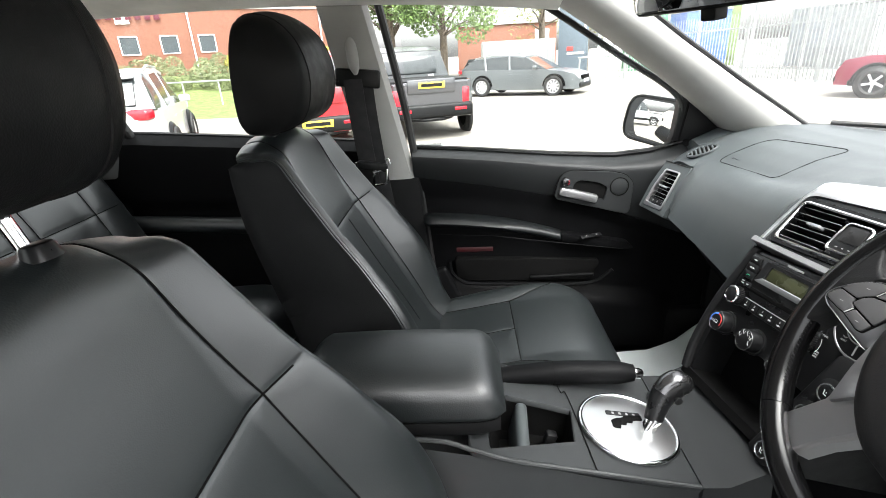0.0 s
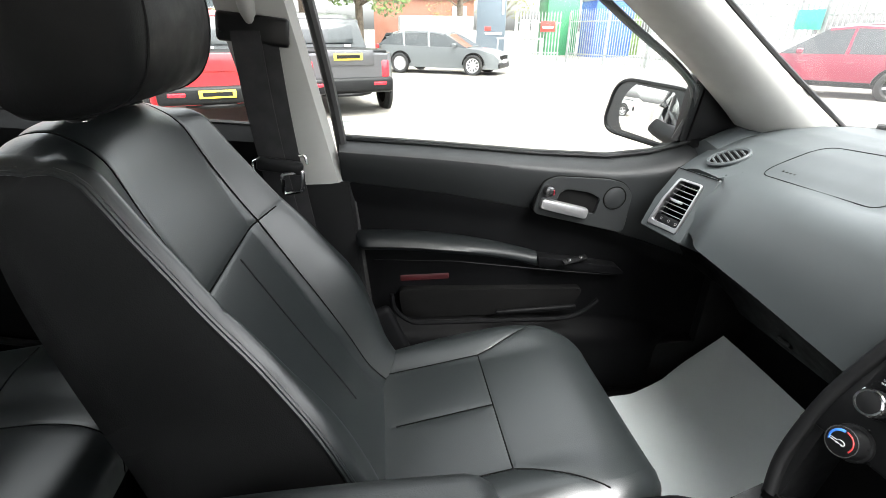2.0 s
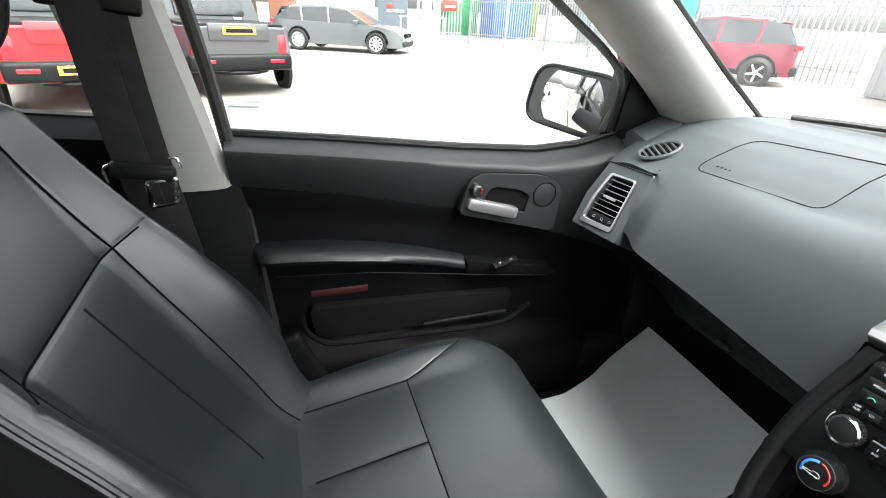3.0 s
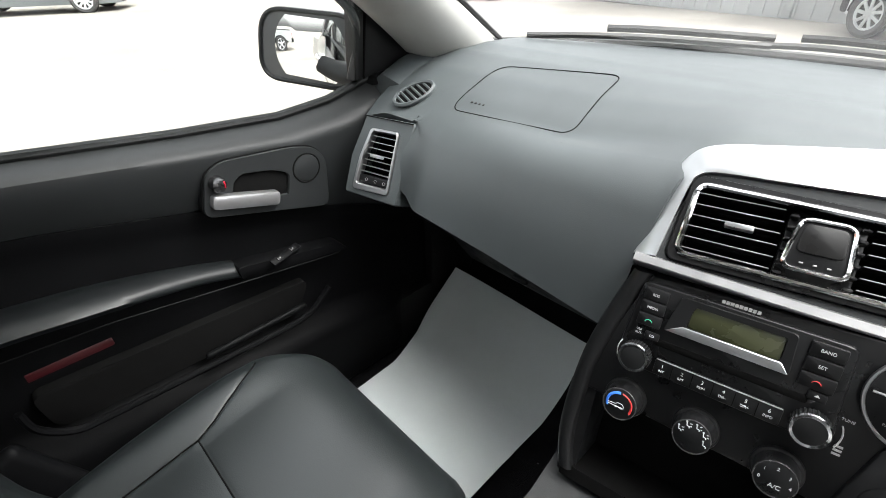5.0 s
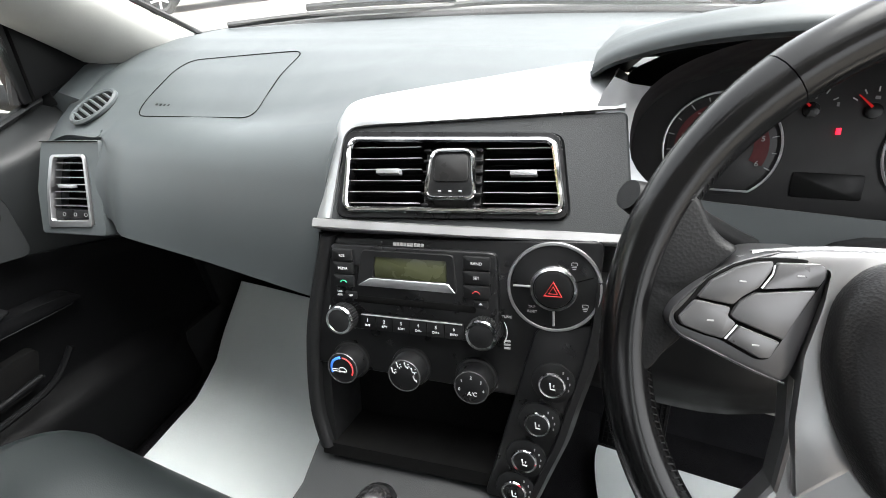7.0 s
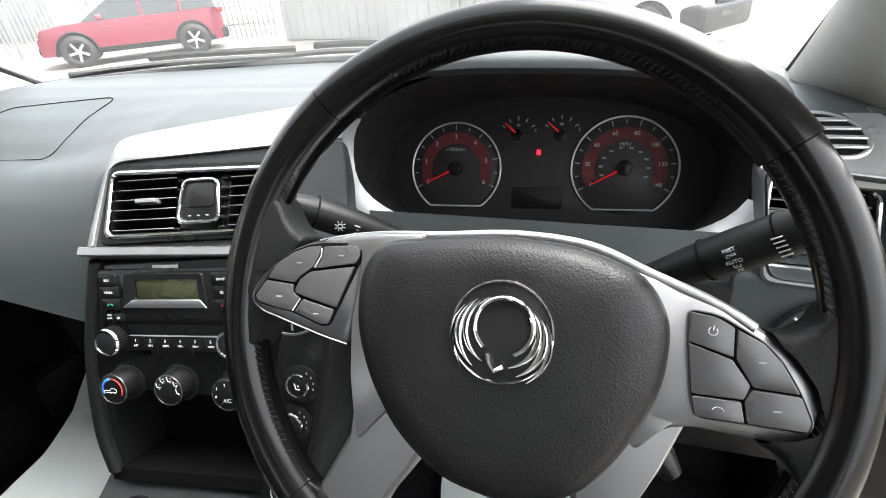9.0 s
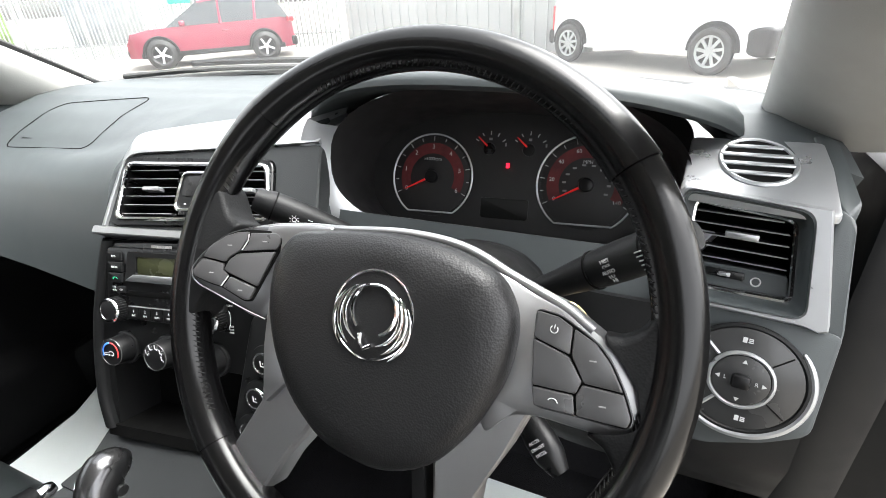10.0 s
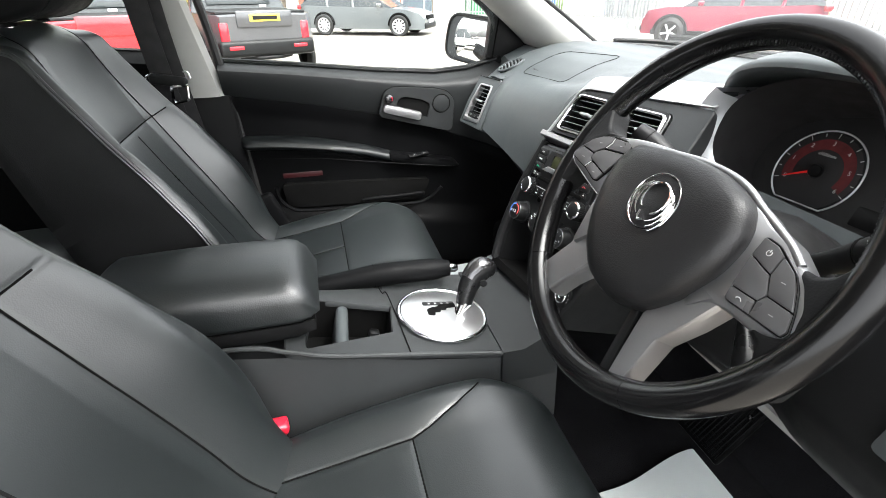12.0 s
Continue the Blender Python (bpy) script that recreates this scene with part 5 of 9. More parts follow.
def centre_stack(th):
    """The centre stack: radio, heater knobs, hazard dial, seat heater dials and the open tray."""
    face = [(-0.100, 0.046), (0.175, 0.055), (0.172, -0.02), (0.160, -0.108), (-0.127, -0.098), (-0.126, -0.068)]
    unit = part("radio_console", prism(ST, roundpoly(face, 0.008, 4), -0.12, 0.0, 0.004), GLOSS, th, "black centre stack panel")
    cheek = [(-0.104, 0.048), (-0.128, -0.040), (-0.136, -0.10), (-0.137, -0.16), (-0.128, -0.205)]
    part("left_cheek", loft([[ST.p(q.x + a, q.y, b) for a, b in ((-0.008, -0.14), (-0.008, -0.050), (-0.0075, -0.028), (-0.0055, -0.013), (-0.0020, -0.002), (0.0030, 0.0045), (0.0090, 0.0062), (0.0140, 0.0045), (0.0165, 0.0), (0.0165, -0.14))] for q in curve_points([(a, b, 0) for a, b in cheek], 5)]), BLACK, unit, "black side cheek", angle=70)
    part("side_panel", join(loft([[ST.p(a, b, d) for a, b in ((-0.106, 0.05), (-0.14, -0.10), (-0.13, -0.215), (-0.11, -0.215), (-0.11, 0.05))] for d in (-0.005, -0.40)])), BLACK, unit, "black side panel of the stack")
    strip = [(0.119, -0.030), (0.176, -0.020), (0.163, -0.090), (0.148, -0.145), (0.120, -0.225), (0.070, -0.225), (0.107, -0.0755)]
    part("right_strip", prism(ST, roundpoly(strip, 0.008, 4), -0.12, 0.0035, 0.003), GLOSS, unit, "black strip with seat heater dials")
    edge = [(0.178, 0.02), (0.175, -0.03), (0.166, -0.075), (0.157, -0.11), (0.1485, -0.145), (0.136, -0.180), (0.120, -0.225)]
    part("right_cheek", loft([[ST.p(q.x + a, q.y, b) for a, b in ((0.006, -0.2), (0.006, -0.006), (0.0, 0.006), (-0.007, 0.007), (-0.009, 0.002), (-0.009, -0.2))] for q in curve_points([(a, b, 0) for a, b in edge], 5)]), BLACK, unit, "black edge of the stack")
    # tray back and floor carry their shade as near-black colour
    part("tray", prism(ST, rectpoly(-0.125, -0.22, 0.085, -0.075, 0.01), -0.10, -0.07, 0.002), CAVITY, unit, "open storage tray, its shade painted dark")
    part("tray_floor", loft([[ST.p(a, -0.205 + b, d) for a, b in ((-0.125, -0.012), (0.085, -0.012), (0.085, 0.004), (-0.125, 0.004))] for d in (-0.12, 0.0)]), CAVITY, unit, "tray floor in shade black")
    # radio
    radio = part("radio", prism(ST, roundpoly([(-0.100, -0.050), (0.086, -0.050), (0.082, 0.041), (-0.092, 0.041)], 0.008, 4), -0.01, 0.006, 0.003), GLOSS, unit, "black car radio with green display")
    part("display_frame", ringprism(ST, roundpoly([(-0.062, -0.001), (0.044, -0.001), (0.041, 0.037), (-0.054, 0.037)], 0.004, 4), roundpoly([(-0.044, 0.009), (0.034, 0.009), (0.034, 0.031), (-0.040, 0.031)], 0.003, 4), 0.0, 0.0095, 0.001), BLACK, radio, "black display frame")
    part("display_sill", loft([[ST.p(a, b, d) for a, b, d in ((-0.060, 0.000, 0.0098), (0.043, 0.000, 0.0098), (0.036, 0.009, 0.0100), (-0.046, 0.009, 0.0100))], [ST.p(a, b, d) for a, b, d in ((-0.059, 0.001, 0.0106), (0.042, 0.001, 0.0106), (0.035, 0.0085, 0.0106), (-0.045, 0.0085, 0.0106))]]), SILVER, radio, "silver slope under the display")
    part("display", prism(ST, rectpoly(-0.042, 0.009, 0.034, 0.031, 0.002), 0.0, 0.0072, 0.0005), LCD, radio, "dull green liquid crystal display")
    for k, w in enumerate((True, True, False)):
        key = part("radio_key", prism(ST, rectpoly(-0.088, 0.024 - 0.0135 * k, -0.065, 0.0365 - 0.0135 * k, 0.002), 0.003, 0.009, 0.0012), BLACK, radio)
        if w:
            part("lettering", text(ST, ("RDS", "MEDIA")[k], -0.0765, 0.0300 - 0.0135 * k, 0.0036, 0.0092), WHITEINK, key)
        else:
            part("call_mark", arc_bars(ST, -0.0765, 0.0005, 0.0035, 20, 160, 0.0009, 0.0094), GREENINK, key)
    for k, wd in enumerate(("BAND", "SET", "")):
        key = part("radio_key", prism(ST, rectpoly(0.050, 0.024 - 0.0140 * k, 0.076, 0.0370 - 0.0140 * k, 0.002), 0.003, 0.009, 0.0012), BLACK, radio)
        if wd:
            part("lettering", text(ST, wd, 0.063, 0.0305 - 0.0140 * k, 0.0040, 0.0092), WHITEINK, key)
        else:
            part("call_mark", arc_bars(ST, 0.063, 0.0000, 0.0035, 20, 160, 0.0009, 0.0094), REDINK, key)
    part("maker_mark", join(*[bar(ST, -0.0205 + 0.0036 * k, 0.0435, 0.0029, 0.0034, 0.003) for k in range(9)]), GREYINK, radio)
    part("disc_slot", prism(ST, rectpoly(-0.068, -0.0195, 0.062, -0.0125, 0.002), 0.003, 0.0065, 0.0005), CAVITY, radio, "black disc slot")
    part("preset_key_bed", prism(ST, rectpoly(-0.060, -0.048, 0.050, -0.031, 0.003), 0.003, 0.009, 0.0015), BLACK, radio, "row of numbered preset keys")
    part("key_line", bar(ST, -0.005, -0.0315, 0.108, 0.0011, 0.0093), GREYINK, radio)
    for k in range(6):
        part("preset_number", text(ST, str(k + 1), -0.052 + 0.0185 * k, -0.0375, 0.0050, 0.0093), WHITEINK, radio)
        part("preset_lettering", text(ST, ("INT", "RPT", "RDM", "DIR-", "DIR+", "INFO")[k], -0.052 + 0.0185 * k, -0.0430, 0.0034, 0.0093), WHITEINK, radio)
        if k:
            part("key_gap", bar(ST, -0.0613 + 0.0185 * k, -0.040, 0.0007, 0.014, 0.0092), CAVITY, radio)
    for a, b, wd in ((-0.070, -0.012, "CD"), (0.067, -0.010, "")):
        part("small_key", prism(ST, rectpoly(a - 0.007, b - 0.004, a + 0.007, b + 0.004, 0.002), 0.003, 0.008, 0.001), BLACK, radio)
        part("key_mark", text(ST, wd, a, b, 0.0032, 0.0082) if wd else prism(ST, [(a - 0.002, b), (a + 0.002, b), (a, b + 0.0024)], 0.0081, 0.0084, 0.0), WHITEINK, radio)
    part("socket_lettering", join(text(ST, "USB", -0.0835, -0.0095, 0.0032, 0.0062), text(ST, "AUX", -0.0835, -0.0132, 0.0032, 0.0062)), WHITEINK, radio)
    knob(ST, -0.0790, -0.0365, 0.0150, 0.018, unit, "volume_knob", True, "black volume knob with chrome ring")
    knob(ST, 0.0700, -0.0362, 0.0150, 0.018, unit, "tuning_knob", True, "black tuning knob with chrome ring")
    part("tune_lettering", text(ST, "TUNE", 0.0915, -0.020, 0.0036, 0.0065), GREYINK, unit)
    part("seek_lettering", join(*[bar(ST, 0.0925, -0.0445 - 0.0036 * k, 0.006, 0.0018, 0.0065) for k in range(3)]), GREYINK, unit)
    part("tune_arc", arc_bars(ST, 0.070, -0.0362, 0.0220, -28, 28, 0.0009, 0.0065), WHITEINK, unit)
    part("volume_arc", arc_bars(ST, -0.079, -0.0365, 0.0195, 150, 205, 0.0009, 0.0065), WHITEINK, unit)
    # heater knobs
    h1 = knob(ST, -0.0780, -0.0890, 0.0185, 0.020, unit, "temperature_knob", False, "black temperature knob with blue and red arc", False)
    part("blue_arc", arc_bars(ST, -0.078, -0.089, 0.0125, 95, 205, 0.0018, 0.0234), BLUEINK, h1)
    part("red_arc", arc_bars(ST, -0.078, -0.089, 0.0125, -25, 85, 0.0018, 0.0234), REDINK, h1)
    part("car_mark", join(line(ST, roundpoly([(-0.089, -0.0922), (-0.073, -0.0922), (-0.073, -0.0898), (-0.075, -0.0878), (-0.080, -0.0878), (-0.081, -0.0898), (-0.089, -0.0902)], 0.0006, 2), 0.00035, 0.0233), line(ST, circle(-0.0806, -0.0924, 0.0009, 10), 0.0003, 0.0234), line(ST, circle(-0.0752, -0.0924, 0.0009, 10), 0.0003, 0.0234)), WHITEINK, h1)
    h2 = knob(ST, -0.0085, -0.0875, 0.0185, 0.020, unit, "airflow_knob", False, "black airflow direction knob", False)
    for k in range(5):
        a = radians(160 - 42 * k)
        cu, cv = -0.0085 + 0.0120 * math.cos(a), -0.0875 + 0.0120 * math.sin(a)
        mark = [line(ST, [(cu - 0.0012, cv + 0.0022), (cu - 0.0006, cv - 0.0008), (cu + 0.0016, cv - 0.0010), (cu + 0.0018, cv - 0.0026)], 0.00042, 0.0233, False), line(ST, circle(cu - 0.0014, cv + 0.0032, 0.0006, 8), 0.0003, 0.0233)]
        for q in range(2 if k != 4 else 0):
            mark.append(line(ST, [(cu + 0.0016 + 0.0008 * q, cv + 0.0020 - 0.0022 * q), (cu + 0.0034 + 0.0006 * q, cv + 0.0026 - 0.0030 * q)], 0.00032, 0.0233, False))
        part("airflow_mark", join(*mark), WHITEINK, h2)
    h3 = knob(ST, 0.0610, -0.0900, 0.0185, 0.020, unit, "fan_knob", False, "black fan knob marked A/C", False)
    part("ac_lettering", text(ST, "A/C", 0.0620, -0.0960, 0.0058, 0.0233), WHITEINK, h3)
    for k in range(5):
        a = radians(195 - 52 * k)
        part("fan_number", text(ST, str(k), 0.061 + 0.0122 * math.cos(a), -0.0895 + 0.0105 * math.sin(a), 0.0042, 0.0233), WHITEINK, h3)
    for kb, cu, cv, q in ((h1, -0.078, -0.089, 205), (h2, -0.0085, -0.0875, 195), (h3, 0.061, -0.090, 118)):
        c, w = math.cos(radians(q)), math.sin(radians(q))
        part("pointer", line(ST, [(cu + 0.0150 * c, cv + 0.0150 * w), (cu + 0.0172 * c, cv + 0.0172 * w)], 0.0007, 0.0218, False), WHITEINK, kb, "white pointer")
    # hazard dial
    dial = part("switch_dial", moved(cyl(0.0405, 0.006, 0.002, 56), ST.matrix(0.1335, 0.0118, 0.0)), GLOSS, unit, "round black switch dial")
    part("dial_ring", line(ST, circle(0.1335, 0.0118, 0.0405, 56), 0.0019, 0.005), DARKSILVER, dial, "silver dial ring")
    part("inner_ring", line(ST, circle(0.1335, 0.0118, 0.0190, 40), 0.0022, 0.009), CHROME, dial, "chrome ring")
    hz = part("hazard_button", moved(cyl(0.0175, 0.007, 0.003, 36), ST.matrix(0.1335, 0.0118, 0.005)), BLACK, dial, "black hazard button with red triangle")
    tri = [(0.1335 + 0.0088 * math.cos(radians(90 + 120 * k)), 0.0105 + 0.0088 * math.sin(radians(90 + 120 * k))) for k in range(3)]
    part("triangle", join(line(ST, tri, 0.0008, 0.0122), line(ST, [(0.1335 + (q[0] - 0.1335) * 0.5, 0.0105 + (q[1] - 0.0105) * 0.5) for q in tri], 0.0006, 0.0122)), REDINK, hz, "red warning triangle")
    for q in (180, 272, 20):
        a, b = math.cos(radians(q)), math.sin(radians(q))
        part("dial_divider", line(ST, [(0.1335 + 0.0215 * a, 0.0118 + 0.0215 * b), (0.1335 + 0.036 * a, 0.0118 + 0.036 * b)], 0.0011 if q != 20 else 0.0005, 0.0064, False), SILVER if q != 20 else CAVITY, dial)
    for a, b in ((0.1505, 0.034), (0.1615, -0.004)):
        part("switch_mark", join(line(ST, rectpoly(a - 0.0024, b - 0.0004, a + 0.0024, b + 0.0024, 0.0008, 2), 0.0003, 0.0064), bar(ST, a, b - 0.0018, 0.0044, 0.0007, 0.0064), bar(ST, a, b - 0.0034, 0.0030, 0.0007, 0.0064)), GREYINK, dial)
    part("trip_lettering", text(ST, "TRIP", 0.1145, -0.0075, 0.0034, 0.0064), GREYINK, dial)
    part("reset_lettering", text(ST, "RESET", 0.1150, -0.0120, 0.0034, 0.0064), GREYINK, dial)
    # seat heater and level dials
    for a, b in ((0.1365, -0.0827), (0.1242, -0.1264), (0.1124, -0.1701), (0.1028, -0.2090)):
        d = part("seat_heater_dial", moved(cyl(0.0205, 0.0035, 0.0015, 36), ST.matrix(a, b, 0.003)), BLACK, unit, "small black seat heater dial")
        part("chrome_ring", line(ST, circle(a - 0.001, b, 0.0115, 32), 0.0016, 0.0105), CHROME, d, "chrome ring")
        part("cap", moved(cyl(0.0112, 0.009, 0.002, 28), ST.matrix(a - 0.001, b, 0.003)), GLOSS, d)
        part("seat_mark", join(line(ST, [(a - 0.0028, b + 0.0034), (a - 0.0020, b - 0.0026), (a + 0.0024, b - 0.0030)], 0.0007, 0.0125, False), bar(ST, a + 0.0008, b + 0.0008, 0.0012, 0.0018, 0.0125)), WHITEINK, d)
        for q in (55, 30, 5, -20):
            part("level_mark", bar(ST, a + 0.0150 * math.cos(radians(q)), b + 0.0150 * math.sin(radians(q)), 0.0012, 0.0022, 0.0068), GREYINK, d)
    return unit


def instrument_binnacle(th):
    """The hooded instrument cluster behind the wheel."""
    def opening(hw, hh, cy, cz, x, lean, n=48):
        out = []
        for i in range(n):
            a = 2 * math.pi * i / n
            c, s = math.cos(a), math.sin(a)
            e = 2.6
            y = cy - hw * math.copysign(abs(c) ** (2 / e), c)
            z = hh * math.copysign(abs(s) ** (2 / e), s)
            if z > 0:
                z *= 1.0 + 0.12 * (1 - ((y - cy) / hw) ** 2)
            out.append(Vector((x + lean * z, y, cz + z)))
        return out
    r_out = opening(0.219, 0.088, 0.336, 1.238, 0.660, 0.25)
    r_mid = opening(0.189, 0.074, 0.334, 1.234, 0.674, 0.25)
    r_in = opening(0.187, 0.074, 0.336, 1.180, 0.772, 0.40)
    unit = part("instrument_binnacle", loft([r_mid, [a.lerp(b, 0.5) for a, b in zip(r_mid, r_in)], r_in], True, False), TUNNEL, th, "dark grey tunnel round the instruments")
    def hood_line(y):
        t = max(0.0, min(1.0, (0.566 - y) / 0.461))
        return 1.279 - 0.010 * t + 0.058 * max(0.0, 1 - abs(2 * t - 1) ** 2.6) ** 0.8

    def arc(ring):
        return [Vector((p.x, p.y, min(p.z, hood_line(p.y) - 0.006))) for p in (ring[k % 48] for k in range(21, 47))]
    r_out, r_mid = arc(r_out), arc(r_mid)
    lower = loft([r_out, [a.lerp(b, 0.5) + Vector((-0.006, 0, 0)) for a, b in zip(r_out, r_mid)], r_mid], False, False)
    part("shroud_rim", lower, SILVER, unit, "silver rim round the binnacle")
    skirt = arc(opening(0.221, 0.098, 0.334, 1.232, 0.672, 0.22))
    deep = arc(opening(0.222, 0.106, 0.332, 1.225, 0.74, 0.22))
    part("shroud", loft([r_out, skirt, deep], False, False), SILVER, unit, "silver grey shroud beside the instruments")

    # hood over the instruments
    def hood(s, t):
        y = 0.566 - 0.461 * t
        q = 2 * t - 1
        crown = max(0.0, 1 - abs(q) ** 2.6)
        zl = hood_line(y)
        prof = [(0.0, 0.740, zl - 0.028), (0.10, 0.665, zl - 0.017), (0.16, 0.638, zl - 0.010), (0.22, 0.640, zl), (0.32, 0.665, zl + 0.008), (0.60, 0.80, zl * 0.5 + 0.5 * (1.272 + 0.02 * crown)), (1.0, 0.99, 1.258)]
        return Vector((lerp(s, [(a, b) for a, b, c in prof]) + (0.067 if q < 0 else 0.106) * abs(q) ** 3, y, lerp(s, [(a, c) for a, b, c in prof])))
    part("hood", sheet(hood, 40, 40, 0.006), DASH, unit, "dark grey hood over the instruments", angle=50)

    # dial faces
    face = part("dial_panel", prism(GA, roundpoly([(-0.182, -0.075), (0.182, -0.075), (0.186, 0.070), (0.14, 0.092), (-0.14, 0.092), (-0.186, 0.070)], 0.02, 6), -0.02, 0.0, 0.001), DIAL, unit, "black instrument panel")
    for cu, r, marks, count, sweep in ((-0.089, 0.0500, ("0", "1", "2", "3", "4", "5", "6"), 7, (205, -25)), (0.0875, 0.0520, ("0", "20", "40", "60", "80", "100", "120", "140"), 8, (207, -28))):
        cv = 0.003
        g = part("tachometer" if cu < 0 else "speedometer", moved(cyl(r, 0.002, 0.0005, 56), GA.matrix(cu, cv, 0.0)), DIAL, face, "round instrument dial with red scale")
        arc = circle(cu, cv, r, 60, None, -55, 235)
        part("dial_rim", line(GA, arc, 0.0012, 0.003), ALLOY, g, "chrome dial rim")
        outer = circle(cu, cv, r * 0.80, 40, None, sweep[1], sweep[0])
        inner = circle(cu, cv, r * 0.55, 40, None, sweep[1], sweep[0])
        bm = bmesh.new()
        vo = [bm.verts.new(GA.p(q[0], q[1], 0.0026)) for q in outer]
        vi = [bm.verts.new(GA.p(q[0], q[1], 0.0026)) for q in inner]
        for k in range(len(vo) - 1):
            bm.faces.new((vo[k], vo[k + 1], vi[k + 1], vi[k]))
        part("red_band", bm, DIALRED, g, "dark red scale band")
        n = (count - 1) * 2
        ticks = []
        for k in range(n + 1):
            a = radians(sweep[0] + (sweep[1] - sweep[0]) * k / n)
            ln = 0.006 if k % 2 == 0 else 0.004
            q = r * 0.90
            ticks.append(bar(GA, cu + q * math.cos(a), cv + q * math.sin(a), ln, 0.0009, 0.0032, math.degrees(a)))
        part("tick_marks", join(*ticks), WHITEINK, g)
        for k, mk in enumerate(marks):
            a = radians(sweep[0] + (sweep[1] - sweep[0]) * k / (count - 1))
            q = r * 0.70
            part("dial_number", text(GA, mk, cu + q * math.cos(a), cv + q * math.sin(a), 0.0078 if cu < 0 else 0.0064, 0.0036), WHITEINK, g)
        if cu < 0:
            part("unit_lettering", text(GA, "x1000rpm", cu, cv + 0.021, 0.0058, 0.0036), WHITEINK, g)
        else:
            part("unit_lettering", text(GA, "MPH", cu, cv + 0.024, 0.0056, 0.0036), WHITEINK, g)
            inner_marks = [bar(GA, cu + 0.023 * math.cos(radians(q)), cv + 0.021 * math.sin(radians(q)), 0.0045, 0.0022, 0.0036) for q in range(200, -30, -25)]
            part("inner_scale", join(*inner_marks), GREYINK, g)
        a = radians(sweep[0] + 1)
        tip, tail = (cu + r * 0.72 * math.cos(a), cv + r * 0.72 * math.sin(a)), (cu + 0.008 * math.cos(a), cv + 0.008 * math.sin(a))
        part("needle", tube([GA.p(*tail, 0.007), GA.p(*tip, 0.006)], [0.0016, 0.0007], 6), NEEDLE, g, "lit red needle")
        part("needle_hub", moved(cyl(0.0085, 0.006, 0.002, 24), GA.matrix(cu, cv, 0.003)), GLOSS, g, "black needle hub")
    for cu, marks in ((-0.021, "C H"), (0.024, "E F")):
        cv = 0.045
        g = part("small_gauge", moved(cyl(0.0075, 0.003, 0.001, 20), GA.matrix(cu - 0.001, cv - 0.007, 0.0)), GLOSS, face, "small gauge with red needle")
        tk = [bar(GA, cu + 0.018 * math.cos(radians(q)), cv - 0.006 + 0.017 * math.sin(radians(q)), 0.0045, 0.001, 0.002, q) for q in (150, 120, 90, 60, 30)]
        part("tick_marks", join(*tk), WHITEINK, g)
        part("needle", tube([GA.p(cu - 0.003, cv - 0.004, 0.004), GA.p(cu - 0.014, cv + 0.006, 0.004)], [0.0013, 0.0006], 6), NEEDLE, g, "lit red needle")
        part("gauge_mark", join(bar(GA, cu, cv + 0.004, 0.004, 0.003, 0.002), bar(GA, cu + 0.018, cv - 0.002, 0.002, 0.004, 0.002)), GREYINK, g)
    part("warning_lamp", moved(rbox((0, 0, 0), (0.0042, 0.006, 0.001), 0.0015), GA.matrix(0.001, 0.020, 0.002)), REDLAMP, face, "lit red seat belt warning lamp")
    part("trip_display", prism(GA, rectpoly(-0.027, -0.040, 0.028, -0.017, 0.003), -0.001, 0.0015, 0.0005), DARKLCD, face, "dark trip display")
    return unit


